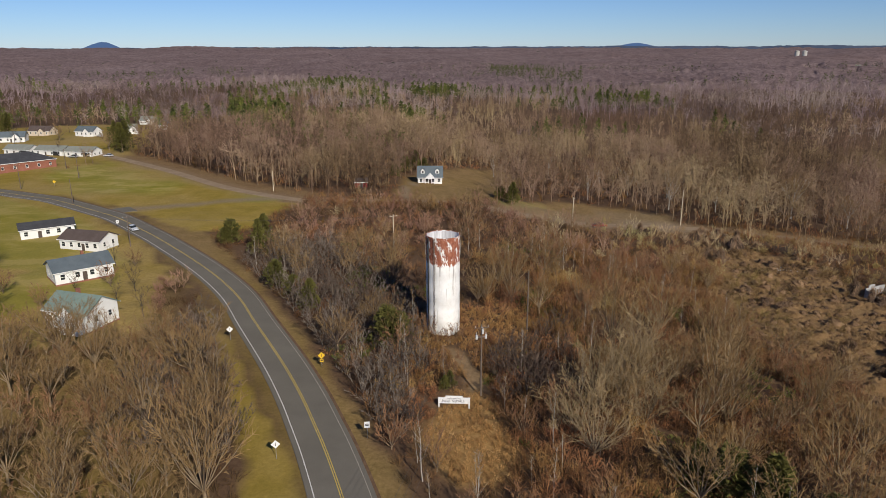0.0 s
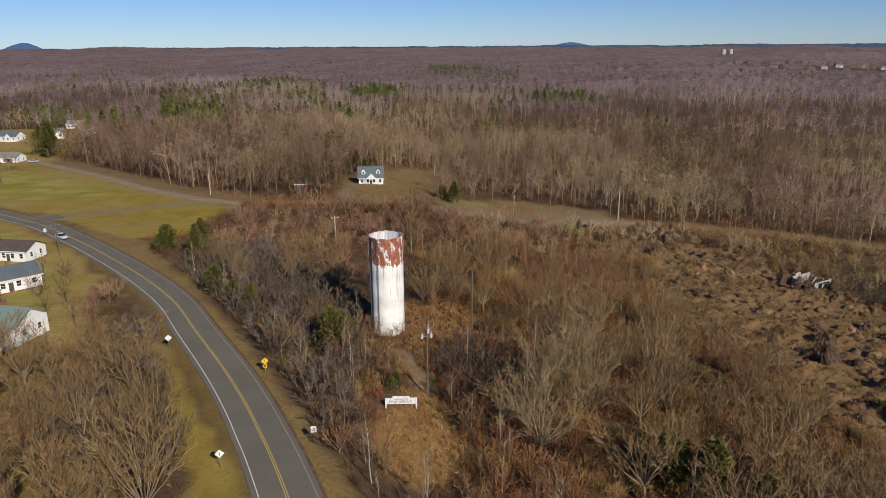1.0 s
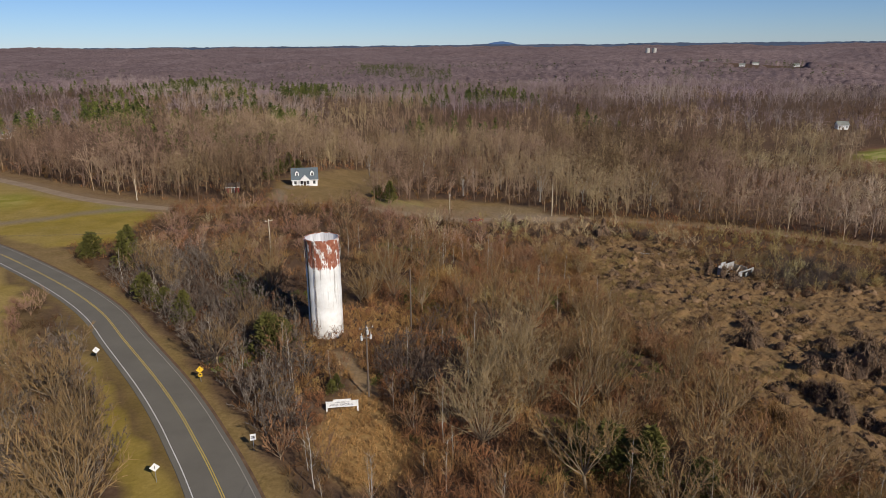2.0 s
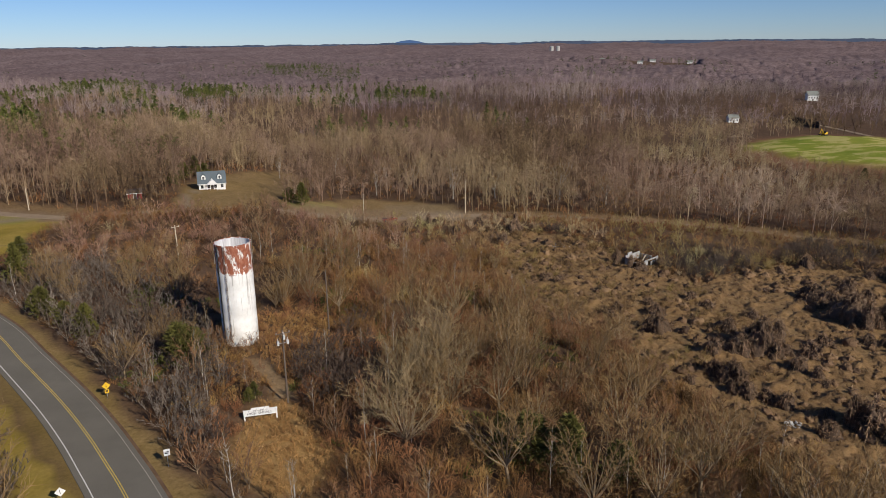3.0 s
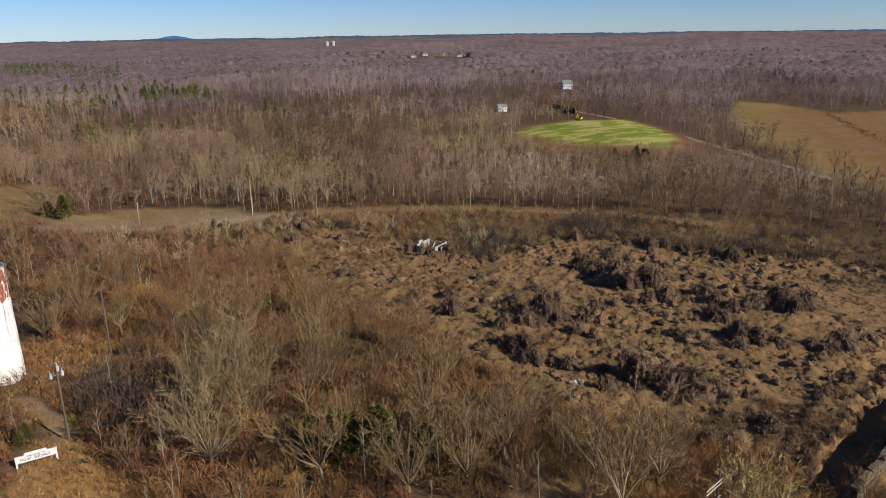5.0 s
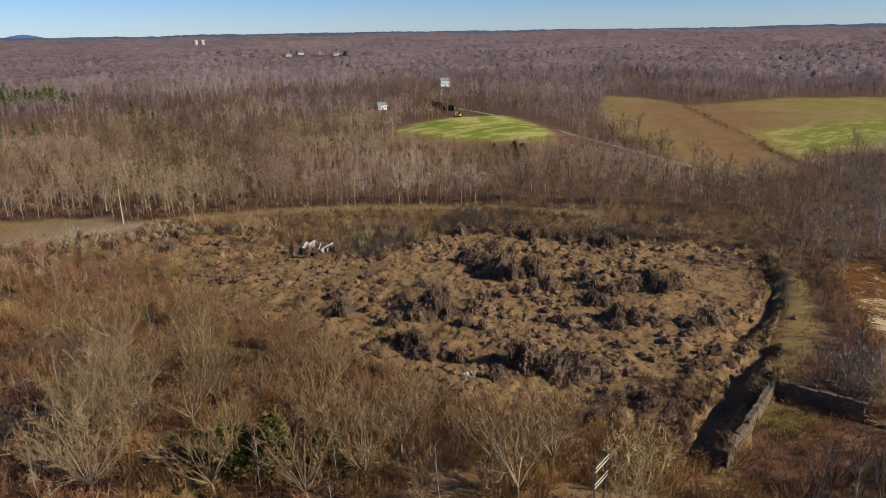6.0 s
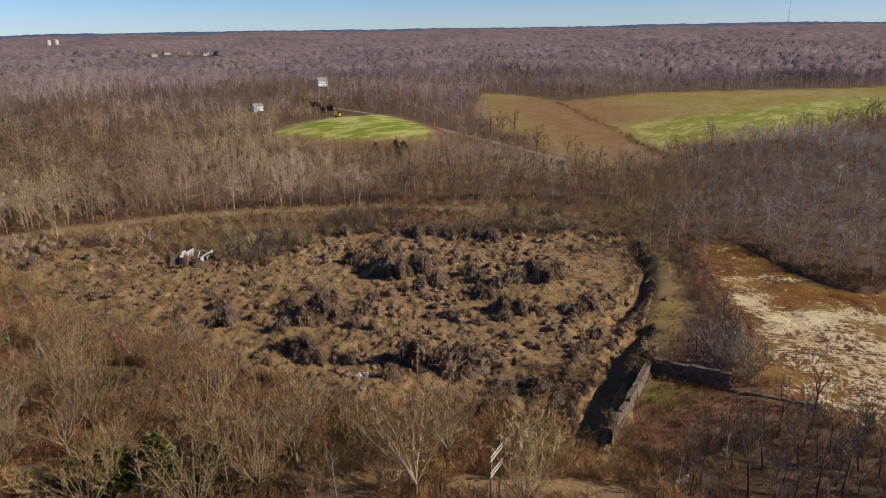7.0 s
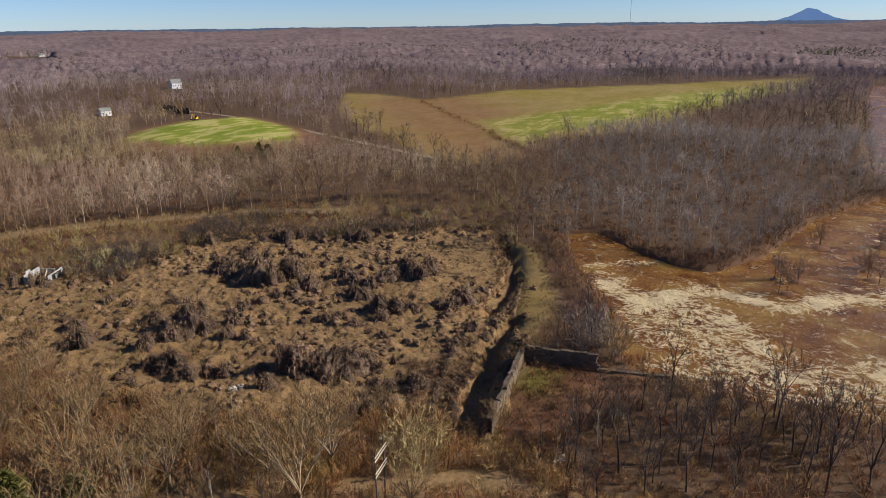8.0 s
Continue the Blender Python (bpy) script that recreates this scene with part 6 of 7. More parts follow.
def spread_out(n, x0, x1, y0, y1, test, gap, tries=30):
    """Places that pass the test, no two nearer than the gap."""
    pts, cell = [], {}
    cand = np.stack([RNG.uniform(x0, x1, n * tries), RNG.uniform(y0, y1, n * tries)], 1)
    cand = cand[test(cand[:, 0], cand[:, 1])]
    for x, y in cand:
        c = (int(x // gap), int(y // gap))
        if any(math.hypot(x - a, y - b) < gap for i in (-1, 0, 1) for j in (-1, 0, 1) for a, b in cell.get((c[0] + i, c[1] + j), ())):
            continue
        cell.setdefault(c, []).append((x, y))
        pts.append((x, y))
        if len(pts) >= n:
            break
    return np.array(pts)


def set_out(kinds, places, low, high):
    """Stand one of the kinds at each place; the first stands are the originals themselves."""
    zs = ground(places[:, 0], places[:, 1])
    fresh = list(kinds)
    for (x, y), z in zip(places, zs):
        s = random.uniform(low, high)
        m = pose(x, y, z - 0.05, random.gauss(0, 2), random.gauss(0, 2), random.uniform(0, 360))
        if fresh:
            ob = fresh.pop()
            ob.matrix_world = m
        else:
            ob = copy_thing(random.choice(kinds), m)
        ob.scale = (s, s, s * random.uniform(0.9, 1.1))


big_kinds = [thing_of("bare_tree", *grow_fan(*spec), (M["bark"], M["twig"]), "grey-brown leafless tree fanning out from its foot", "tree", "bare trees")
             for spec in ((12, 19, 0.88, 0.22, 12, 7, 0.064), (10.5, 18, 1.0, 0.2, 12, 7, 0.064), (13, 17, 0.76, 0.24, 12, 7, 0.064))]
big_kinds += [thing_of("bare_tree", *grow_tree(*spec), (M["bark"], M["twig"]), "grey-brown leafless spreading tree in the thicket", "tree", "bare trees")
              for spec in ((12, 0.2, 7, 0.85, 0.25, 7, 6, 6, 0.06), (13, 0.16, 7, 0.7, 0.24, 7, 6, 6, 0.06))]
ash_kinds = [thing_of("bare_tree", *grow_fan(*spec), (M["bark"], M["pale_twig"]), "pale grey leafless tree with a round crown", "tree", "bare trees")
             for spec in ((12, 19, 0.85, 0.2, 13, 7, 0.062), (11, 18, 0.95, 0.2, 13, 7, 0.062))]
red_kinds = [thing_of("thicket_tree", *grow_fan(*spec), (M["bark"], M["red_twig"]), "small reddish-brown leafless tree in the thicket", "tree", "thicket trees")
             for spec in ((6.5, 12, 0.85, 0.1, 9, 6, 0.08), (5.5, 12, 0.95, 0.09, 9, 6, 0.08), (7.5, 11, 0.7, 0.11, 9, 6, 0.08))]
slim_kinds = [thing_of("young_tree", *grow_sapling(t, g, n), (M["pale_bark"], M["twig"]), "slim pale-barked leafless young tree", "tree", "young trees")
              for t, g, n in ((9, 0.09, 110), (11, 0.11, 130), (8, 0.08, 90))]
cedar_kinds = [thing_of("cedar_tree", *grow_cedar(t, w, n, s), (M["bark"], M["cedar_leaf"]), "dark green evergreen cedar among bare trees", "tree", "cedars")
               for t, w, n, s in ((8, 2.7, 460, 0.7), (6.5, 3.0, 460, 0.5), (9.5, 2.8, 500, 0.8))]
mound_kinds = [thing_of("vine_mound", *grow_mound(w, t, n), (M["shaded_vine_core"], M["vine"]), "shrub smothered in dead brown vines", "vine shrub", "vine mounds", ("drape", "foliage"))
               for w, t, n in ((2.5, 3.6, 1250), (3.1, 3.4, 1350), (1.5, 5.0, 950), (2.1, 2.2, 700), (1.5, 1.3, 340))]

# trees that can be told apart, then those that fill the thickets
BIG = np.array([(-46.5, 106.6), (-52.5, 95.3), (-60.3, 91.2), (-50.8, 82.3), (-41.7, 79.7), (-37, 72), (-68.3, 100.5), (-56.8, 74.6), (-36.1, 85), (-66.5, 112.6), (-74, 90), (-44, 68),
                (-31, 82), (-33, 91), (-36.5, 98), (-29, 74), (-41, 105), (39.5, 107.1), (31, 120.1), (55.5, 134.7), (44.7, 133.9), (42.4, 94.1),
                (9, 142), (13, 154), (24, 160), (-12, 150), (46, 62), (53.7, 64), (61, 54), (33, 96), (43, 100), (30, 70), (38, 63), (50, 73), (58, 69), (52, 81), (65, 62), (67, 73), (60, 88), (58, 47), (69, 50), (36, 88), (49, 108), (58, 100)])
wild = lambda x, y: ~open_land(x, y)
near_strip = lambda x, y: wild(x, y) & in_view(x, y, 66, 190) & (x > -58) & ~((x < -10) & (away(MAIN, x, y) > 42))
set_out(big_kinds, BIG, 0.85, 1.12)
set_out(ash_kinds, np.array([(18.4, 87.6), (22, 92), (27, 97), (31, 104), (24, 101), (34, 111), (20, 82), (29, 90)]), 0.85, 1.05)
fill = spread_out(50, -60, 130, 20, 190, lambda x, y: near_strip(x, y) & (vnoise(x, y, 22, 41) > 0.42), 6.5)
set_out(big_kinds, fill, 0.55, 0.85)
fill = spread_out(110, -50, 130, -15, 192, near_strip, 4.4)
set_out(red_kinds, fill, 0.6, 1.1)
fill = spread_out(70, 22, 92, 48, 205, lambda x, y: wild(x, y) & in_view(x, y, 68, 205) & (depth_in(DEBRIS, x, y) > -34), 3.6)
set_out(red_kinds, fill, 0.6, 1.0)
fill = spread_out(90, -50, 125, -18, 190, lambda x, y: near_strip(x, y) & (vnoise(x, y, 30, 43) > 0.45), 3.2)
set_out(slim_kinds, fill, 0.6, 0.95)
left = spread_out(50, -95, -22, 55, 135, lambda x, y: wild(x, y) & (away(MAIN, x, y) > 17) & ~inside(LAWN_A, x, y), 4.4)
set_out(big_kinds + slim_kinds[:1], left, 0.55, 0.9)
set_out(big_kinds[:3], np.array([(-66, 113), (-60, 117), (-73, 109), (-56, 111), (-80, 112), (-52, 118)]), 0.7, 0.95)
set_out(red_kinds, spread_out(45, -95, -24, 60, 128, lambda x, y: wild(x, y) & (away(MAIN, x, y) > 15) & ~inside(LAWN_A, x, y), 3.2), 0.6, 1.0)
BANK = [(116, 9), (118.7, -16.3), (119.2, -21.8), (97.3, -19.4), (77.1, 17), (84.5, 26), (97, 22)]
dark_kinds = [thing_of("bank_tree", *grow_tree(t, f, l, le, g, 5, 5, 5, 0.036, 0.5), (M["darkened_bark"], M["darkened_twig"]), "dark slender leafless tree on the river bank", "tree", "bank trees")
              for t, f, l, le, g in ((11, 0.3, 4, 0.55, 0.13), (9, 0.22, 5, 0.7, 0.11), (12, 0.4, 3, 0.5, 0.14))]
bank = spread_out(62, 70, 125, -25, 30, lambda x, y: inside(BANK, x, y), 2.6)
set_out(dark_kinds, bank, 0.7, 1.2)
row = np.array([(332 - 46 * k + RNG.normal(0, 2.5) - 9, 214 - 100 * k + RNG.normal(0, 3)) for k in np.linspace(0, 1, 13)])
set_out(dark_kinds, row, 1.1, 1.6)
set_out(dark_kinds[:2] + red_kinds[:1], np.array([(-88.7, 132.8), (-99.6, 153.8), (-107.4, 169.1), (-80.3, 122.8), (-87.8, 164.2), (-76.6, 153.6), (-68.6, 139.0), (-82.2, 168.8), (-61.0, 134.1), (-69.2, 149.6), (-81.7, 147.9), (-84.5, 139.1), (-77.2, 168.7), (-98.0, 148.0)]), 0.6, 1.0)
set_out(dark_kinds, spread_out(14, -330, -165, 300, 480, lambda x, y: inside(VILLAGE, x, y), 12), 0.6, 1.0)
shore = np.array([(ix + RNG.normal(0, 1.2), iy + RNG.normal(0, 1.2)) for ix, iy, ir in ISLETS for _ in range(3)] + [(132.6, 29.5), (129.9, 33.8), (140.2, 31.9), (126.1, 31.3), (134.4, 36.6), (137, 34), (128, 28), (150, 34), (160, 41), (168, 47), (178, 52)])
set_out(dark_kinds[:2] + red_kinds[:1], shore, 0.6, 0.95)
murk_kinds = [thing_of("dark_thicket", *grow_fan(*spec), (M["darkened_bark"], M["darkened_twig"]), "dark tangled leafless thicket shrub", "shrub", "dark thickets")
              for spec in ((5.5, 12, 1.05, 0.09, 9, 6, 0.11), (4.5, 12, 1.15, 0.08, 9, 6, 0.11))]
murk = np.concatenate([spread_out(48, -48, -2, 84, 186, lambda x, y: near_strip(x, y) & (away(MAIN, x, y) < 26), 3.2, 60), spread_out(20, 9, 22, 98, 128, near_strip, 3.0, 60),
                       np.array([(150 + 40 * k + RNG.normal(0, 2.5), 157 - 62 * k + RNG.normal(0, 2.5)) for k in np.linspace(0, 1, 26)])])
murk = np.concatenate([murk, np.array([(-6, 116), (-5, 113), (-7.5, 120), (-3, 112), (9, 112), (11.5, 114), (13, 109), (12, 104), (15, 107), (10, 107), (16, 102), (-8, 126)])])
set_out(murk_kinds, murk, 0.6, 1.1)
set_out(big_kinds[3:], np.array([(-245, 430), (-212, 425), (-180, 418), (-272, 395), (-232, 470), (-188, 402), (-250, 380), (-176, 372), (-222, 410)]), 0.7, 1.0)
pale_kinds = [thing_of("pale_tree", *grow_tree(t, 0.28, 5, 0.6, 0.26, 5, 5, 4, 0.09), (M["pale_bark"], M["twig"]), "tall white-barked leafless tree at the woods' edge", "tree", "pale trees") for t in (13, 15)]
set_out(pale_kinds, np.array([(79, 296), (118, 279), (94, 290), (68, 302), (52, 344), (104, 262), (128, 252), (141, 238), (24, 330), (60, 286), (88, 268)]), 0.8, 1.1)
set_out(red_kinds, np.array([(-84, 227), (-88.5, 225)]), 0.8, 1.0)
set_out(red_kinds, np.array([(-2.9, 121), (-1, 120), (1.2, 119.6), (2.8, 121.5), (-4.6, 123.6), (-5.5, 127)]), 0.5, 0.75)
CEDARS = np.array([(27.3, 268.8), (20.2, 133.6), (56.7, 84), (31.5, 75.9),
                   (44.1, 67.3), (-48, 176), (-60, 188), (-38, 152), (-28, 138), (-33, 146)])
set_out(cedar_kinds, CEDARS, 0.7, 1.05)
ROAD_CEDARS = [(-69.1, 198.8), (-54.3, 183.8), (-49.5, 187.5), (-58.5, 189)]
set_out(cedar_kinds[:2], np.array(ROAD_CEDARS), 1.05, 1.25)
set_out(cedar_kinds[:2], np.array([(46.8, 81.1), (25.2, 75.8), (34.2, 73.7), (38, 70)]), 1.05, 1.3)
set_out(cedar_kinds[2:], np.array([(-165.4, 363.7), (-166.3, 371.8), (-176.1, 380.5), (-284.7, 461.2), (-300.4, 481.1), (-275.1, 448.8)]), 1.3, 1.9)
set_out(cedar_kinds[:2], np.array([(250, 262), (254, 259), (276, 230), (279, 227), (270, 238), (-12, 312), (-8, 305), (-16, 300), (-20, 290), (22, 262), (26, 258)]), 0.8, 1.2)
set_out(big_kinds[3:], np.array([(116, 174), (120, 170)]), 0.5, 0.65)
set_out(mound_kinds[:3], np.array([(106, 164), (108, 162), (115, 163), (118, 166), (105, 170), (88, 232), (92, 228), (58, 229), (62, 228), (66, 229), (70, 230), (96, 222), (84, 226)]), 0.6, 1.0)
set_out(cedar_kinds[1:2], np.array([(-9.6, 118.1), (-8.6, 119.6)]), 1.15, 1.3)
set_out(cedar_kinds[:1], np.array([(0.2, 101.5), (1.2, 102.2)]), 0.33, 0.4)
# vine-smothered shrubs of the old mill ground: x, y and height
VINE_SPIRES = [(131, 109, 9.1), (169, 119, 4.7), (94, 78, 7.1), (104, 68, 4.9), (86, 102, 4.4), (102, 108, 8.6), (106, 108, 7.9), (103, 62, 3.4)]
VINE_DOMES = [(134, 127, 5.7), (135, 123, 6.1), (133, 115, 8.1), (145, 128, 6), (138, 107, 6.5), (134, 100, 5.7), (144, 114, 4.6), (143, 96, 4.6), (145, 84, 4.8), (151, 82, 6.4), (150, 79, 5.5), (154, 77, 5.5), (127, 76, 5.9), (140, 61, 5.8), (168, 127, 4.8), (173, 108, 5.7), (173, 113, 4.7), (164, 129, 4.7), (102, 98, 4.4), (96, 76, 6.7), (97, 72, 6.4), (98, 69, 5.9), (101, 68, 5.7), (87, 98, 5.1), (101, 110, 6), (93, 132, 4.6), (88, 124, 5), (153, 149, 4.8), (72, 216, 4.4), (82, 199, 5.1), (92, 213, 6)]
VINE_HEAPS = [(125, 103, 3.6), (141, 91, 4.2), (140, 86, 3.7), (132, 83, 3.9), (179, 106, 3.6), (164, 134, 4.1), (115, 105, 3.7), (109, 102, 3.8), (104, 65, 4.1), (91, 54, 3.9), (90, 88, 3.8), (91, 109, 4.2), (102, 118, 3.9), (97, 108, 4.2), (105, 105, 4), (86, 137, 3.6), (142, 163, 3.8), (93, 132, 3.8), (56, 184, 4.1), (70, 196, 3.6), (133, 86, 3.6), (129, 73, 3.5), (130, 69, 3), (134, 62, 3), (136, 61, 2.7), (103, 94, 2.8), (119, 83, 2.6), (93, 82, 3), (97, 57, 2.8), (100, 56, 3.1), (99, 52, 3.4), (88, 56, 3.3), (89, 91, 3.1), (86, 93, 3.3), (107, 138, 3.1), (82, 206, 3.1), (63, 182, 3.4), (70, 131, 3), (49, 177, 3.2)]
VINE_LUMPS = [(95, 58, 2.4), (108, 133, 2.4), (95, 138, 2.4), (113, 123, 2.4), (79, 163, 2.4), (82, 159, 2.5), (154, 116, 2), (125, 93, 1.8), (124, 96, 1.6), (102, 91, 2), (121, 83, 2), (118, 77, 2.1), (116, 72, 1.5), (116, 69, 2), (79, 100, 1.9), (77, 78, 2.1), (76, 80, 1.7), (78, 125, 1.7), (120, 148, 1.8), (128, 136, 1.8), (78, 172, 2.2), (68, 135, 1.5), (83, 135, 1.9), (79, 125, 1.8)]


def drape(kinds, talls, spots, beside):
    """A smothered shrub of its own height at each spot, with smaller ones leaning on it."""
    for x, y, h in spots:
        for k in range(1 + beside):
            i = random.randrange(len(kinds))
            dx, dy = (random.gauss(0, 0.45 * h), random.gauss(0, 0.45 * h)) if k else (0, 0)
            f = h / talls[i] * (random.uniform(0.3, 0.65) if k else random.uniform(0.68, 0.9))
            ob = copy_thing(kinds[i], pose(x + dx, y + dy, ground_at(x + dx, y + dy) - 0.15, random.gauss(0, 3), random.gauss(0, 3), random.uniform(0, 360)))
            ob.scale = (f * random.uniform(0.75, 1.05), f * random.uniform(0.75, 1.05), f)


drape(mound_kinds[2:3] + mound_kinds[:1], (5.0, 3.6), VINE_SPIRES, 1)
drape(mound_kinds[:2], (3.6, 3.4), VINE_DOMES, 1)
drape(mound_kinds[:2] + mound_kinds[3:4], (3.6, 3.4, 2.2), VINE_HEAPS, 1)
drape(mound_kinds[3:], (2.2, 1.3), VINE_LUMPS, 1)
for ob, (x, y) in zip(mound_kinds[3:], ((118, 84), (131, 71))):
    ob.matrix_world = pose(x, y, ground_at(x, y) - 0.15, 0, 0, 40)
# brush heaped along the lip of the channel
LIP = [(128.5, 53), (119, 53.5), (109, 51), (99, 48.5), (89.5, 45)]
drape(mound_kinds[3:4] + mound_kinds[:1], (2.2, 3.6), [(LIP[i][0] + (LIP[i + 1][0] - LIP[i][0]) * k, LIP[i][1] + (LIP[i + 1][1] - LIP[i][1]) * k, random.uniform(1.4, 2.8)) for i in range(4) for k in (0.1, 0.38, 0.66, 0.9)], 1)
BANKSIDE = [(DITCH_B[i][0] + (DITCH_B[i + 1][0] - DITCH_B[i][0]) * k, DITCH_B[i][1] + (DITCH_B[i + 1][1] - DITCH_B[i][1]) * k) for i in range(len(DITCH_B) - 1) for k in (0.0, 0.25, 0.5, 0.75)]
BANKSIDE = [(x - 1.2 + random.gauss(0, 0.4), y + 2.7 + random.gauss(0, 0.4), random.uniform(0.9, 2.1)) for x, y in BANKSIDE]
drape(mound_kinds[3:4] + mound_kinds[:1], (2.2, 3.6), [q for q in BANKSIDE if not inside(LEVEE, np.array([q[0]]), np.array([q[1]]))[0]], 1)



def build_vine_mat():
    """A blanket of dead vines over stumps and heaps: close-set humps with hollows between."""
    h = 0.46
    gx, gy = np.meshgrid(np.arange(62, 197, h), np.arange(34, 218, h))
    n, k = gx.shape
    top = np.full(gx.shape, -0.35)
    for _ in range(1500):
        x, y = RNG.uniform(64, 194), RNG.uniform(36, 216)
        dense = float(vnoise(np.array([x]), np.array([y]), 13, 47)[0])
        if RNG.random() > 0.25 + 1.1 * dense:
            continue
        r = RNG.uniform(0.6, 1.6) * (0.6 + 0.7 * dense)
        rise = r * RNG.uniform(0.15, 0.5)
        i0, i1 = max(int((y - 34 - r) / h) - 1, 0), min(int((y - 34 + r) / h) + 2, n)
        j0, j1 = max(int((x - 62 - r) / h) - 1, 0), min(int((x - 62 + r) / h) + 2, k)
        d = np.hypot((gx[i0:i1, j0:j1] - x) * RNG.uniform(0.8, 1.25), gy[i0:i1, j0:j1] - y) / r
        top[i0:i1, j0:j1] = np.maximum(top[i0:i1, j0:j1], rise * np.sqrt(np.clip(1 - d * d, 0, 1)) - 0.3 * (d > 1) - 0.05)
    x, y = gx.ravel(), gy.ravel()
    z = 0.3 * top.ravel() + (vnoise(x, y, 1.0, 48) - 0.5) * 0.55 + np.maximum(vnoise(x, y, 2.4, 53) - 0.5, 0) * 1.0 + RNG.normal(0, 0.16, len(x)) + 0.3 * (vnoise(x, y, 6, 49) - 0.2)
    edge = np.minimum.reduce([depth_in(DEBRIS, x, y) + 3 + 3 * vnoise(x, y, 5, 50), away(DITCH_A, x, y) - 2.2, away(DITCH_B, x, y) - 1.8, 1 - depth_in(LEVEE, x, y)])
    z = ground(x, y) + np.where(edge > 0, z, -0.8)
    i, j = np.meshgrid(np.arange(n - 1), np.arange(k - 1), indexing="ij")
    f = np.stack([i * k + j, i * k + j + 1, (i + 1) * k + j + 1, (i + 1) * k + j], -1).reshape(-1, 4)
    f = f[(edge > 0)[f].any(1)]
    used, inv = np.unique(f, return_inverse=True)
    me = mesh_of("vine_mat", np.stack([x + RNG.normal(0, 0.08, len(x)), y + RNG.normal(0, 0.08, len(x)), z], 1)[used], inv.reshape(f.shape), M["vine_mat"])
    tagged(new("vine_mat", me), "lumpy blanket of dead golden-brown vines over old mill rubble", "dead vines", kind="stuff")


build_vine_mat()


def stand(name, kinds, places, low, high, mat, tones, label, category, sink=0.2, size=None):
    """Many plants in one mesh, each turned, sized and toned by itself."""
    zs = ground(places[:, 0], places[:, 1])
    which = RNG.integers(0, len(kinds), len(places))
    vs, fs, ts, base = [], [], [], 0
    for k, (v, f, t) in enumerate(kinds):
        sel = np.where(which == k)[0]
        if not len(sel):
            continue
        a, s = RNG.uniform(0, 6.283, len(sel)), RNG.uniform(low, high, len(sel)) * (1.0 if size is None else size[sel])
        c, d = np.cos(a) * s, np.sin(a) * s
        x = c[:, None] * v[None, :, 0] - d[:, None] * v[None, :, 1] + places[sel, 0][:, None]
        y = d[:, None] * v[None, :, 0] + c[:, None] * v[None, :, 1] + places[sel, 1][:, None]
        z = s[:, None] * v[None, :, 2] + (zs[sel] - sink)[:, None]
        vs.append(np.stack([x, y, z], -1).reshape(-1, 3))
        fs.append((f[None] + (np.arange(len(sel)) * len(v))[:, None, None] + base).reshape(-1, 3))
        ts.append(np.clip(tones[sel][:, None] + t[None], 0, 1).ravel())
        base += len(sel) * len(v)
    me = mesh_of(name, np.concatenate(vs), np.concatenate(fs), mat)
    attribute(me, "tone", np.concatenate(ts))
    return tagged(new(name, me), label, category, kind="stuff")


def both(wood, fine, lift=0.05):
    """Wood and twigs as one set of arrays, the wood paler."""
    v0, f0 = wood.arrays()
    v1, f1 = fine.arrays()
    return np.concatenate([v0, v1]), np.concatenate([f0, f1 + len(v0)]), np.concatenate([np.full(len(v0), lift), np.zeros(len(v1))])


def mid_tree(tall, wide, limbs, twigs, width, girth=0.17):
    """A slim forest tree: trunk, ascending limbs and a rounded, lacy crown of twigs."""
    wood, fine = Sticks(), Sticks()
    lean = Vector((random.gauss(0, 0.05), random.gauss(0, 0.05), 1)).normalized()
    wood.limb([Vector((0, 0, -0.5)), lean * tall * 0.45, lean * tall * 0.85], [girth, girth * 0.65, 0.03])
    mid = lean * tall * 0.66
    for i in range(limbs):
        p = lean * tall * random.uniform(0.14, 0.62)
        a, up = random.uniform(0, 6.28), random.uniform(-0.35, 1.0)
        r = wide * math.sqrt(1 - up * up) * random.uniform(0.6, 1.0)
        e = mid + Vector((math.cos(a) * r, math.sin(a) * r, up * tall * 0.32))
        fine.twig(p, e, width * 1.3)
        for _ in range(twigs):
            q = p.lerp(e, random.uniform(0.5, 1.0))
            out = (q - mid).normalized() * 0.7 + Vector((random.gauss(0, 0.6), random.gauss(0, 0.6), random.gauss(0.1, 0.45)))
            fine.twig(q, q + out.normalized() * wide * random.uniform(0.25, 0.5), width)
    return both(wood, fine, 0.07)


def pine_tree(tall, wide, tufts):
    wood, leaf = Sticks(), Sticks()
    wood.limb([Vector((0, 0, -0.5)), Vector((0, 0, tall * 0.95))], [0.2, 0.04])
    for _ in range(tufts):
        k = random.random() ** 0.8
        a = random.uniform(0, 6.28)
        r = wide * (1 - k * 0.8) * random.uniform(0.2, 1)
        c = Vector((math.cos(a) * r, math.sin(a) * r, tall * (0.35 + 0.65 * k)))
        d = Vector((math.cos(a), math.sin(a), random.uniform(-0.1, 0.9))).normalized()
        leaf.twig(c - d * 0.5, c + d * random.uniform(0.7, 1.4), random.uniform(0.7, 1.3))
    v, f, t = both(wood, leaf, -0.4)
    return v, f, t


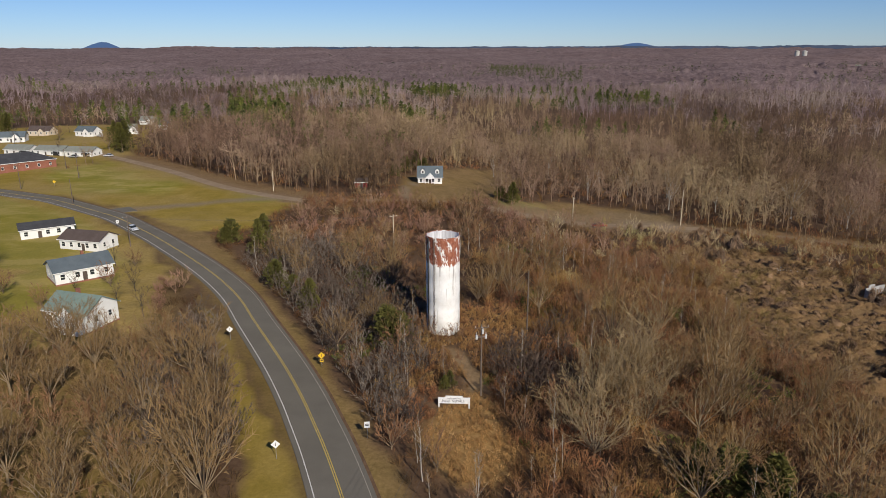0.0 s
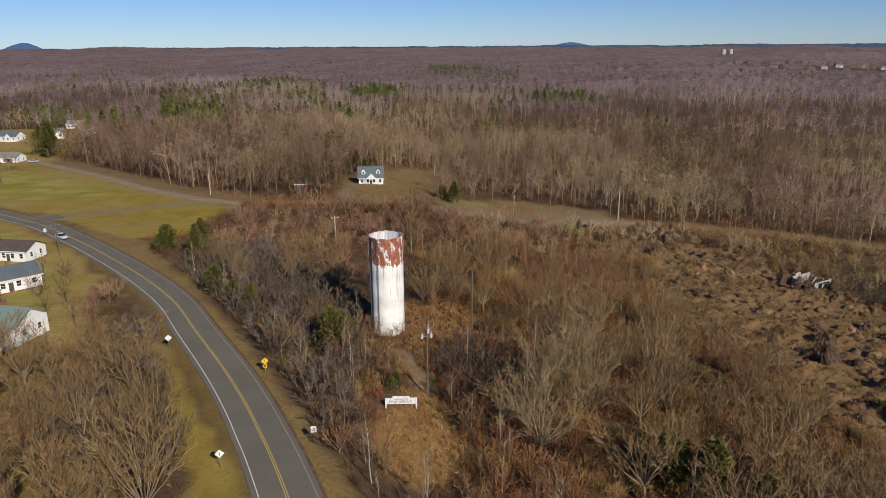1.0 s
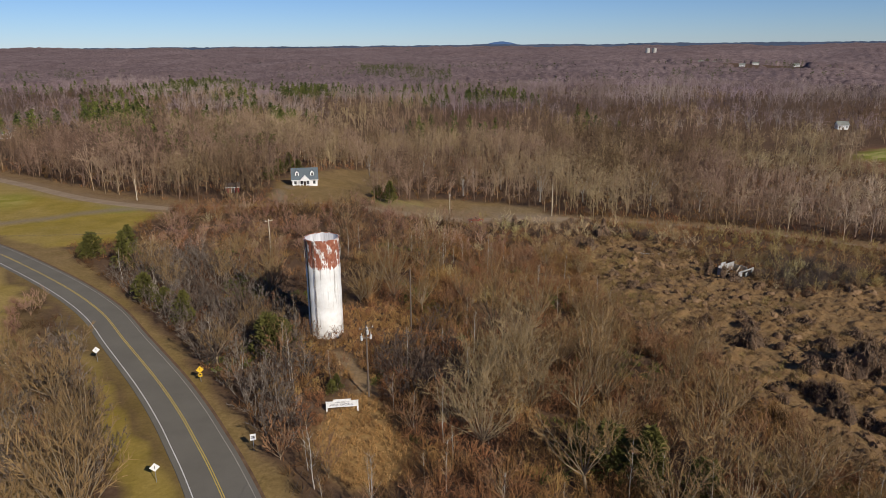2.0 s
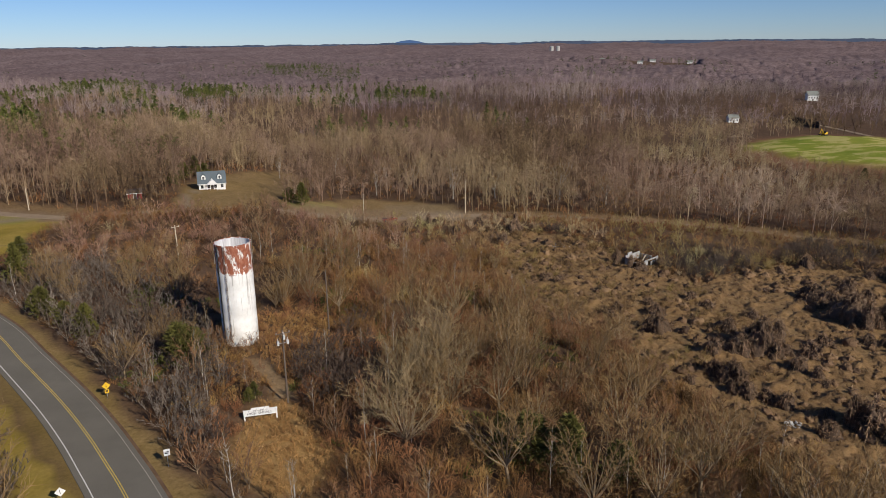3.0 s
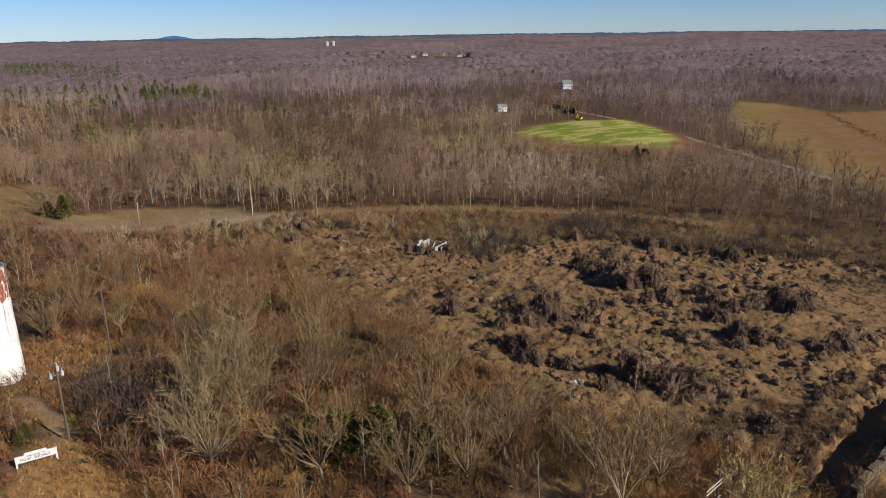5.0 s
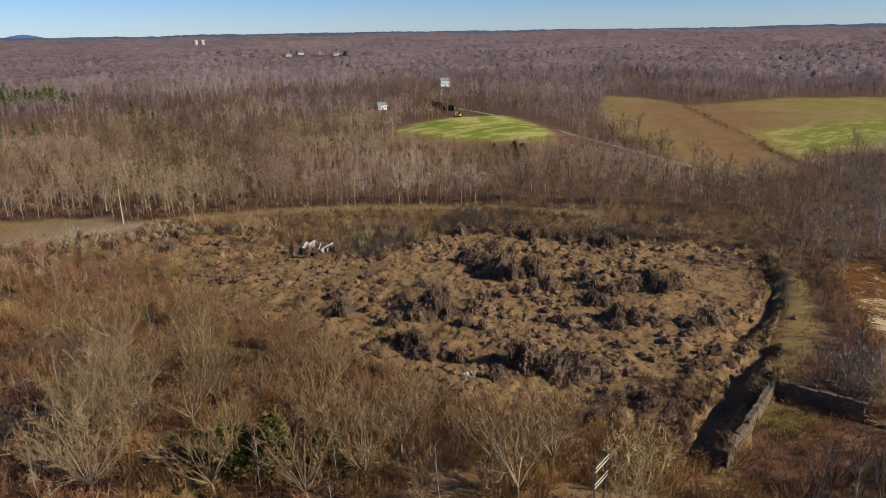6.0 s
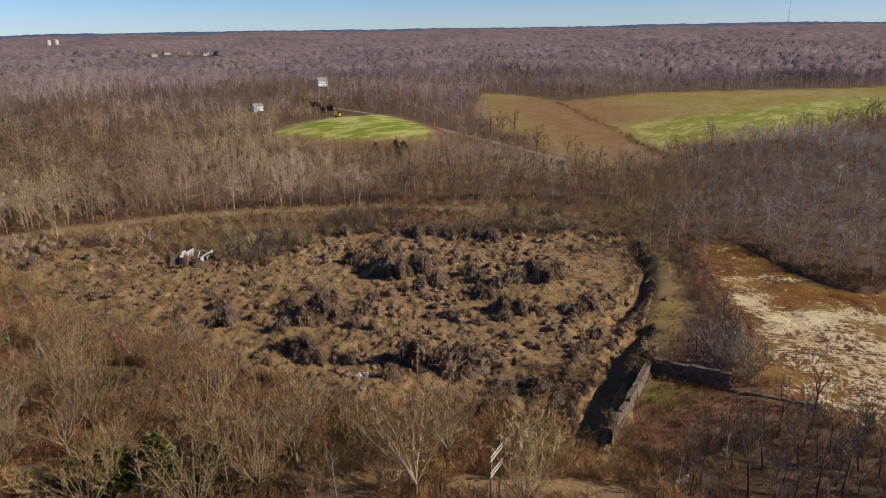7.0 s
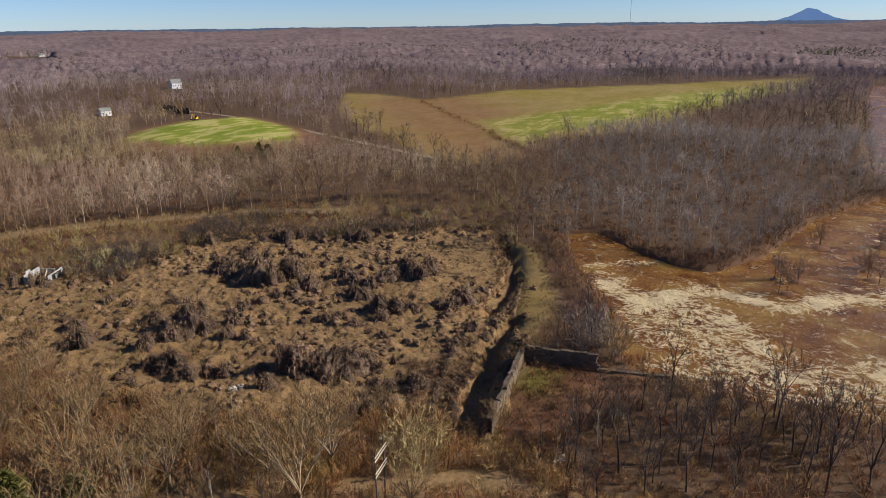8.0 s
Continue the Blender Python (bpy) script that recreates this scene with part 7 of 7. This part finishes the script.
def bush(tall, wide, n, width):
    """A leafless shrub: stems from one foot to a rounded, ragged outline."""
    fine = Sticks()
    for _ in range(n):
        a, k = random.uniform(0, 6.28), random.random()
        r = wide * math.sqrt(k) * random.uniform(0.8, 1.15)
        e = Vector((math.cos(a) * r, math.sin(a) * r, tall * (1 - 0.65 * k) * random.uniform(0.6, 1.12)))
        p = Vector((math.cos(a) * r * 0.35, math.sin(a) * r * 0.35, e.z * random.uniform(0.0, 0.45) - 0.1))
        fine.twig(p, e, width * 1.2)
        for _ in range(2):
            m = p.lerp(e, random.uniform(0.35, 0.9))
            d = Vector((random.gauss(0, 0.8), random.gauss(0, 0.8), random.uniform(-0.2, 0.8))) + (e - p).normalized() * 0.4
            fine.twig(m, m + d.normalized() * tall * random.uniform(0.2, 0.4), width)
    v, f = fine.arrays()
    # Tone rises with height: lit tops and shaded feet painted in.
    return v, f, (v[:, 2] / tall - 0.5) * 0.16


PINES = [[(-171, 828), (-105, 937), (-70, 962), (-86, 768), (-134, 763)], [(-39, 775), (17, 797), (12, 687), (-23, 674)], [(148, 701), (212, 731), (181, 642), (138, 628)]]
MIXED = [(-193, 638), (-132, 636), (-29, 585), (-15, 420), (-44, 382), (-99, 406), (-134, 463)]


def tones_at(p):
    return np.clip(-0.06 + 0.66 * vnoise(p[:, 0], p[:, 1], 60, 51) + 0.3 * vnoise(p[:, 0], p[:, 1], 18, 52) + RNG.normal(0, 0.14, len(p)) + 0.25 * (RNG.random(len(p)) > 0.965), 0.05, 0.72)


def in_pines(x, y):
    return np.logical_or.reduce([inside(p, x, y) for p in PINES])


mid_kinds = [mid_tree(random.uniform(12, 18), random.uniform(3.6, 5.0), 16, 13, 0.12, 0.14) for _ in range(8)]
far_kinds = [mid_tree(random.uniform(10, 14.5), random.uniform(3.8, 5.4), 9, 6, 0.19, 0.15) for _ in range(8)]


def low_wood(x, y):
    """Smaller trees stand below the hill field and along the river's near bank."""
    low = in_view(x, y, 262, 410, 33, 69) & ~inside(HILL_FIELD, x, y)
    return np.where(low, 0.5, np.where(in_view(x, y, 150, 460, 69, 110), 0.72, 1.0)) * (0.75 + 0.5 * vnoise(x, y, 40, 71))


def thicket_belt(x, y):
    """Round thickets, with no tall trees, between the tower and the side road and behind the vine ground."""
    return in_view(x, y, 150, 252, -24, 24) & (np.asarray(y) < 252) | in_view(x, y, 150, 250, 24, 71)


p = spread_out(3300, -330, 420, -60, 420, lambda x, y: wild(x, y) & in_view(x, y, 150, 420) & ~near_strip(x, y) & ~thicket_belt(x, y), 4.9, 10)
side = in_view(p[:, 0] + RNG.normal(0, 12, len(p)), p[:, 1] + RNG.normal(0, 12, len(p)), 170, 440, 74, 120)
stand("river_woods", mid_kinds, p[side], 0.7, 1.1, M["river_wood"], np.clip(tones_at(p[side]) + 0.24, 0, 1), "pale grey leafless woods across the river", "woods", size=low_wood(p[side][:, 0], p[side][:, 1]))
p = p[~side]
stand("woods", mid_kinds, p, 0.8, 1.25, M["mid_woods"], np.clip(tones_at(p) + 0.2 * in_view(p[:, 0], p[:, 1], 180, 420, 33, 75), 0, 1), "leafless grey-brown woods of slim trees behind the roads", "woods", size=low_wood(p[:, 0], p[:, 1]))
p = spread_out(6900, -640, 960, -130, 960, lambda x, y: wild(x, y) & in_view(x, y, 415, 950) & ~in_pines(x, y), 6.2, 8)
q = spread_out(1900, -330, 420, -60, 425, lambda x, y: wild(x, y) & in_view(x, y, 255, 425, -38, 74) & ~thicket_belt(x, y), 4.2, 10)
stand("young_woods", far_kinds, q, 0.45, 0.72, M["mid_woods"], np.clip(tones_at(q) + 0.08 + 0.1 * (q[:, 0] > 190), 0, 1), "young leafless trees filling the woods below the crowns", "woods")
# Nearer trees stay tan; the farther ones take the haze-tinted material.
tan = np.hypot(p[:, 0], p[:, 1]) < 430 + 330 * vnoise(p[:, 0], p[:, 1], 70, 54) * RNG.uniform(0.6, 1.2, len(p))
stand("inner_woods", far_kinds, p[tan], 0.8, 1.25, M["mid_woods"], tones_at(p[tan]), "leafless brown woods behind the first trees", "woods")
stand("farther_woods", far_kinds, p[~tan], 0.75, 1.25, M["hazed_woods"], tones_at(p[~tan]), "leafless grey and purple-brown woods farther off", "woods")
p = spread_out(9000, -1200, 1700, -250, 1700, lambda x, y: in_view(x, y, 885, 1700) & (depth_in(FAR_FIELD, x, y) < -12) & ~inside(BEND, x, y), 6, 6)
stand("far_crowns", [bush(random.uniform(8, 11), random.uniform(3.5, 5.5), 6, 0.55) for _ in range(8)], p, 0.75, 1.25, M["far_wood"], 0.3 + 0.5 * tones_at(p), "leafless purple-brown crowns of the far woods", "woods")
FAR_PINES = [(117, 1900), (223, 1153), (184, 950), (88, 1161)]
p = np.concatenate([spread_out(260, 80, 230, 940, 1900, lambda x, y: inside(FAR_PINES, x, y), 9), spread_out(600, -900, 1700, 100, 1900, lambda x, y: in_view(x, y, 900, 1900) & (vnoise(x, y, 120, 91) > 0.68) & (depth_in(FAR_FIELD, x, y) < -12), 9, 40), spread_out(70, 700, 1300, 1350, 1900, lambda x, y: in_view(x, y, 1620, 2060, 26, 37.5) & (vnoise(x, y, 70, 92) > 0.5), 12, 60),
                    spread_out(170, 1300, 1640, -150, -20, lambda x, y: vnoise(x, y, 45, 93) > 0.35, 8, 60), spread_out(90, 1450, 1800, 300, 620, lambda x, y: vnoise(x, y, 60, 94) > 0.55, 10, 60)])
stand("far_pines", [pine_tree(random.uniform(13, 16), random.uniform(3.5, 4.5), 18) for _ in range(4)], p, 0.8, 1.2, M["pine"], np.clip(RNG.normal(0.3, 0.15, len(p)), 0, 1), "dark green pines in the far woods", "pine trees")
pine_kinds = [pine_tree(random.uniform(12, 16), random.uniform(2.6, 3.6), 60) for _ in range(5)]
p = np.concatenate([spread_out(430, -180, 220, 620, 970, lambda x, y: in_pines(x, y) & (vnoise(x, y, 35, 64) > 0.32), 5), spread_out(360, -200, 0, 380, 640, lambda x, y: inside(MIXED, x, y) & (vnoise(x, y, 28, 62) > 0.6), 5), spread_out(110, -125, -15, 318, 415, lambda x, y: inside([(-120, 405), (-30, 385), (-18, 330), (-100, 350)], x, y) & (vnoise(x, y, 24, 63) > 0.42), 4.5),
                    spread_out(520, -500, 800, 150, 900, lambda x, y: wild(x, y) & in_view(x, y, 440, 900) & (vnoise(x, y, 55, 61) > 0.56) & (x < 200), 8)])
p = np.concatenate([p, np.array([(-180.4, 389.5), (-184.1, 403.6), (-178.9, 380.6), (-177.1, 394.0), (-305.0, 495.1), (-314.4, 517.8), (-318.9, 534.0), (-349.7, 565.6)] + [(-192, 428), (-197, 446), (-280, 420), (-274, 412), (-215, 500), (-240, 470)])])
stand("pine_trees", pine_kinds, p, 0.7, 1.1, M["pine"], np.clip(RNG.normal(0.5, 0.2, len(p)), 0, 1), "green pines scattered in the leafless woods", "pine trees", size=np.where(inside(MIXED, p[:, 0], p[:, 1]) , 1.08, 1.0))
belt = spread_out(900, -95, 245, 60, 250, lambda x, y: wild(x, y) & thicket_belt(x, y) & ~near_strip(x, y) & ((x > -46) | (y < 172)) & (away(ROAD_CEDARS, x, y) > 4), 3.3, 20)
belt_kinds = [bush(random.uniform(3.6, 5.6), random.uniform(2.1, 3.1), 52, 0.095) for _ in range(8)]
fan_kinds = [both(*grow_fan(random.uniform(5.5, 8.0), 8, random.uniform(0.7, 0.95), 0.1, 8, 4, 0.105), 0.08) for _ in range(6)]
tones = np.clip(0.14 + 0.5 * vnoise(belt[:, 0], belt[:, 1], 16, 87) + RNG.normal(0, 0.14, len(belt)), 0, 1)
east = belt[:, 0] > 55 + RNG.normal(0, 8, len(belt))
tree = RNG.random(len(belt)) < 0.45
stand("belt_trees", fan_kinds, belt[~east & tree], 0.6, 1.1, M["mauve_woods"], np.clip(tones[~east & tree] + 0.08, 0, 1), "small grey-red leafless trees before the side road", "trees", 0.1)
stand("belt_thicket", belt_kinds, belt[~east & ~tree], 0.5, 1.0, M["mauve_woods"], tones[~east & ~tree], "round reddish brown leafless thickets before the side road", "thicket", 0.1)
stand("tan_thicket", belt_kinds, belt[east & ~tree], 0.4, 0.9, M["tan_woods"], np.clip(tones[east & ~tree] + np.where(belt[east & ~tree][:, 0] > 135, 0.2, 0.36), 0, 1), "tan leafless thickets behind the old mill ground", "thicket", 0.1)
stand("tan_trees", fan_kinds, belt[east & tree], 0.4, 0.8, M["tan_woods"], np.clip(tones[east & tree] + np.where(belt[east & tree][:, 0] > 135, 0.22, 0.38), 0, 1), "small tan leafless trees behind the old mill ground", "trees", 0.1)
dusk = spread_out(190, -50, 4, 82, 188, lambda x, y: near_strip(x, y) & (away(MAIN, x, y) < 32) & ((x < -6) | (y > 106)), 2.7, 60)
stand("roadside_thicket", fan_kinds, dusk, 0.5, 0.95, M["river_wood"], np.clip(RNG.normal(0.2, 0.13, len(dusk)), 0, 1), "dense dark grey leafless thicket beside the road", "thicket", 0.1)
shrub_kinds = [bush(random.uniform(3.0, 4.8), random.uniform(1.6, 2.3), 38, 0.075) for _ in range(8)]
p = spread_out(1650, 8, 108, -12, 205, lambda x, y: wild(x, y) & in_view(x, y, 66, 205) & ((x > 30) | (y < 175)) & ~inside(BANK, x, y) & (vnoise(x, y, 7, 85) > 0.36), 1.8, 20)
p = np.concatenate([p, spread_out(150, -48, 15, 222, 248, lambda x, y: (away(SIDE, x, y) > 3) & (away(SIDE, x, y) < 7) & (y < 241) & (away(DRIVE, x, y) > 3), 1.4, 60)])
brush = spread_out(230, -14, 20, 84, 142, lambda x, y: (inside(TOWER_GAP, x, y) | inside([(-13, 101), (-4, 113), (1, 106), (-2, 92), (-7, 86)], x, y)) & (away(FOOTPATH, x, y) > 1.6) & (np.hypot(x, y - 126.5) > 4.6), 1.3, 60)
stand("tower_brush", shrub_kinds, brush, 0.3, 0.62, M["woods"], np.clip(RNG.normal(0.5, 0.16, len(brush)), 0, 1), "golden brown brush round the foot of the tower", "undergrowth", 0.1)
golden = spread_out(170, 56, 96, 14, 64, lambda x, y: wild(x, y) & (np.hypot(x, y) > 66) & ~inside(BANK, x, y), 1.7, 40)
stand("golden_shrubs", shrub_kinds, golden, 0.5, 0.95, M["woods"], np.clip(RNG.normal(0.68, 0.12, len(golden)), 0, 1), "golden brown leafless shrubs beside the dirt track", "thicket", 0.1)
edge = spread_out(230, 90, 235, 90, 225, lambda x, y: wild(x, y) & (depth_in(DEBRIS, x, y) > -26) & (depth_in(DEBRIS, x, y) < -2) & (np.hypot(x, y) > 172) & (vnoise(x, y, 16, 86) > 0.45), 2.0, 40)
stand("dark_scrub", shrub_kinds, edge, 0.7, 1.2, M["river_wood"], np.clip(RNG.normal(0.02, 0.08, len(edge)), 0, 1), "dark grey leafless scrub at the woods' edge", "undergrowth", 0.1)
bankside = spread_out(170, 70, 125, -25, 32, lambda x, y: inside(BANK, x, y), 1.9, 40)
stand("bank_brush", shrub_kinds, bankside, 0.35, 0.75, M["woods"], np.clip(RNG.normal(0.4, 0.16, len(bankside)), 0, 1), "dark reddish leafless brush under the bank trees", "undergrowth", 0.1)
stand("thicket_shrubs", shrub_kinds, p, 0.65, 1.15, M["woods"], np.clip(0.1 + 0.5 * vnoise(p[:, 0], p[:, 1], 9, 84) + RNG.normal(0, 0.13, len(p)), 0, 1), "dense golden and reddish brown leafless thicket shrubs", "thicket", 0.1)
bush_kinds = [bush(random.uniform(1.6, 3.2), random.uniform(1.4, 2.2), 20, 0.085) for _ in range(8)]
p = spread_out(4300, -95, 135, -20, 240, lambda x, y: wild(x, y) & in_view(x, y, 62, 235) & ((x > -20) | (away(MAIN, x, y) < 60)), 2.6, 8)
# Tones lowered to put the thicket's own shade into the colour.
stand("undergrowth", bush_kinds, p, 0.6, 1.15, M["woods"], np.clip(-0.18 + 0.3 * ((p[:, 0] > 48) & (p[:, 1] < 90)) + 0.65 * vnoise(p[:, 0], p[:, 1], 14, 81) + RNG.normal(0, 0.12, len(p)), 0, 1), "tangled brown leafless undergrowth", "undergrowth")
scrub_kinds = [bush(random.uniform(2.0, 3.6), random.uniform(1.6, 2.6), 9, 0.14) for _ in range(6)]
p = spread_out(4700, -330, 420, -60, 420, lambda x, y: wild(x, y) & in_view(x, y, 180, 420), 2.6, 8)
p = np.concatenate([p, spread_out(500, 150, 320, -60, 70, lambda x, y: (depth_in(RIVER, x, y) < -0.3) & (depth_in(RIVER, x, y) > -7) & in_view(x, y, 150, 400), 1.6, 20)])
p = np.concatenate([p, spread_out(420, -60, 200, 120, 260, lambda x, y: (away(SIDE, x, y) > 3.3) & (away(SIDE, x, y) < 10) & ((x > 88) | (x < 12) & (x > -45)) & wild(x * 0.985, y * 0.985), 1.6, 60)])
p = np.concatenate([p, np.array([(DRAIN[i][0] + (DRAIN[i + 1][0] - DRAIN[i][0]) * k + RNG.normal(0, 1.2), DRAIN[i][1] + (DRAIN[i + 1][1] - DRAIN[i][1]) * k + RNG.normal(0, 1.2)) for i in range(len(DRAIN) - 1) for k in np.linspace(0, 1, 42)])])
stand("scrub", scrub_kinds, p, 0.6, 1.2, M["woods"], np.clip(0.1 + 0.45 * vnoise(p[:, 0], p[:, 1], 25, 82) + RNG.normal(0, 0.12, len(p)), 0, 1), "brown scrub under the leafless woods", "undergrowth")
p = spread_out(1500, -25, 30, 70, 145, lambda x, y: (inside(CLEARING, x, y) & (vnoise(x, y, 2, 3) > 0.2)) | (inside(TOWER_GAP, x, y) & (away(FOOTPATH, x, y) > 1.4)), 0.5, 12)
grass_kinds = [bush(random.uniform(0.6, 1.3), random.uniform(0.4, 0.8), 13, 0.06) for _ in range(4)]
stand("tall_grass", grass_kinds, p, 0.7, 1.3, M["dry_grass"], np.clip(RNG.normal(0.4, 0.2, len(p)), 0, 1), "dry golden tall grass and brush round the sign", "grass")
# Drape toned darker under its strands, like the mounds' painted shade.
clump_kinds = [both(*grow_mound(random.uniform(0.8, 1.6), random.uniform(0.7, 1.7), 60, 5, 9), -0.14) for _ in range(8)]
p = spread_out(420, 60, 112, 95, 220, lambda x, y: (depth_in(DEBRIS, x, y) > -4) & (vnoise(x, y, 9, 89) + 0.006 * (95 - x) > 0.42), 1.7, 30)
stand("mill_brush", shrub_kinds, p, 0.3, 0.75, M["tan_woods"], np.clip(0.05 + 0.45 * vnoise(p[:, 0], p[:, 1], 10, 90) + RNG.normal(0, 0.12, len(p)), 0, 1), "reddish brown brush over the old mill ground", "undergrowth", 0.1)
p = spread_out(900, 55, 205, 20, 225, lambda x, y: (away(DITCH_B, x, y) > 2.6) & (depth_in(DEBRIS, x, y) > -7) & ~inside(RIVER, x, y) & ~inside(RUIN_FLOOR, x, y) & (vnoise(x, y, 12, 46) > 0.34), 1.6, 16)
stand("vine_clumps", clump_kinds, p, 0.5, 1.3, M["vines"], np.clip(0.3 * vnoise(p[:, 0], p[:, 1], 20, 83) + RNG.normal(0.4, 0.11, len(p)), 0, 1), "low humps of dead brown vines", "dead vines", 0.15)
p = spread_out(3800, 55, 205, 20, 225, lambda x, y: (away(DITCH_B, x, y) > 2.4) & (depth_in(DEBRIS, x, y) > -6) & ~inside(RIVER, x, y) & ~inside(RUIN_FLOOR, x, y), 0.9, 10)
stand("dead_weeds", [bush(random.uniform(0.35, 0.9), random.uniform(0.5, 0.95), 7, 0.13) for _ in range(6)], p, 0.6, 1.3, M["vines"], np.clip(RNG.normal(0.6, 0.25, len(p)), 0, 1), "dead brown weeds over the old mill ground", "dead weeds")
p = spread_out(240, 85, 122, 10, 40, lambda x, y: inside(RUIN_FLOOR, x, y) & (away([(91, 35), (117, 38), (120, 11)], x, y) > 1.2), 0.8, 60)
stand("ruin_weeds", bush_kinds, p, 0.4, 0.85, M["woods"], np.clip(RNG.normal(0.25, 0.2, len(p)), 0, 1), "reddish weeds and shrubs inside the ruined walls", "undergrowth")
p = spread_out(330, -45, 75, 72, 190, lambda x, y: near_strip(x, y) & (vnoise(x, y, 13, 88) > 0.66), 1.4, 40)
stand("evergreen_brush", [bush(random.uniform(1.6, 2.8), random.uniform(1.2, 1.8), 26, 0.12) for _ in range(4)], p, 0.6, 1.1, M["pine"], np.clip(RNG.normal(0.65, 0.2, len(p)), 0, 1), "olive green brush among the bare thickets", "undergrowth")
p = spread_out(230, 112, 192, 36, 70, lambda x, y: (np.abs(depth_in(LEVEE, x, y)) < 2.2) & (away(DITCH_A, x, y) > 1.8) & (away(DITCH_B, x, y) > 1.8), 1.1, 60)
stand("levee_weeds", shrub_kinds, p, 0.18, 0.42, M["tan_woods"], np.clip(RNG.normal(0.5, 0.18, len(p)), 0, 1), "dry weeds and brush along the grassy levee", "dead weeds", 0.05)
p = spread_out(230, 112, 200, -24, 58, lambda x, y: (depth_in(RIVER, x, y) < -0.2) & (depth_in(RIVER, x, y) > -9) & ~inside(LEVEE, x, y) & ~inside(BANK, x, y) & (away([(91, 35.2), (117, 38.2), (121, 11)], x, y) > 1.5), 1.5, 80)
stand("shore_brush", shrub_kinds, p, 0.35, 0.9, M["mauve_woods"], np.clip(RNG.normal(0.35, 0.16, len(p)), 0, 1), "reddish grey brush along the river shore", "undergrowth", 0.1)
p = spread_out(210, 86, 200, 38, 82, lambda x, y: (np.minimum(away(DITCH_A, x, y), away(DITCH_B, x, y)) < 4.4) & (np.minimum(away(DITCH_A, x, y), away(DITCH_B, x, y)) > 1.5) & (depth_in(LEVEE, x, y) < -0.6) & ~inside(RUIN_FLOOR, x, y) & (away([(91, 35.2), (117, 38.4)], x, y) > 2.0), 1.1, 80)
stand("lip_brush", shrub_kinds, p, 0.2, 0.5, M["mauve_woods"], np.clip(RNG.normal(0.25, 0.13, len(p)), 0, 1), "dark tangled brush on the lips of the ditches", "undergrowth", 0.1)
MILL_END = [(107, 59), (116, 47), (97, 39.5), (88, 37.5), (83, 44)]
p = spread_out(210, 82, 118, 36, 60, lambda x, y: inside(MILL_END, x, y) & (away(DITCH_B, x, y) > 1.6) & (away(DITCH_A, x, y) > 1.6) & (away([(91, 35.2), (117, 38.4)], x, y) > 2.2) & (vnoise(x, y, 4, 95) > 0.3), 0.9, 80)
stand("mill_end_brush", shrub_kinds, p, 0.2, 0.52, M["mauve_woods"], np.clip(RNG.normal(0.22, 0.14, len(p)), 0, 1), "dark purple-brown brush over the rubble beside the wall", "undergrowth", 0.1)
p = spread_out(11, 70, 86, 37, 47, lambda x, y: inside([(80, 47), (86, 42), (76, 37), (70, 40)], x, y), 1.8, 60)
stand("pole_trees", fan_kinds, p, 0.7, 1.15, M["tan_woods"], np.clip(RNG.normal(0.7, 0.15, len(p)), 0, 1), "slender pale tan saplings beside the old timber frame", "trees", 0.1)
p = spread_out(8, 124, 133, 22, 30, lambda x, y: depth_in(RIVER, x, y) < -0.2, 1.6, 60)
stand("shore_willows", fan_kinds, p, 0.95, 1.35, M["river_wood"], np.clip(RNG.normal(0.62, 0.12, len(p)), 0, 1), "tall pale grey leafless clump on the river shore", "trees", 0.1)
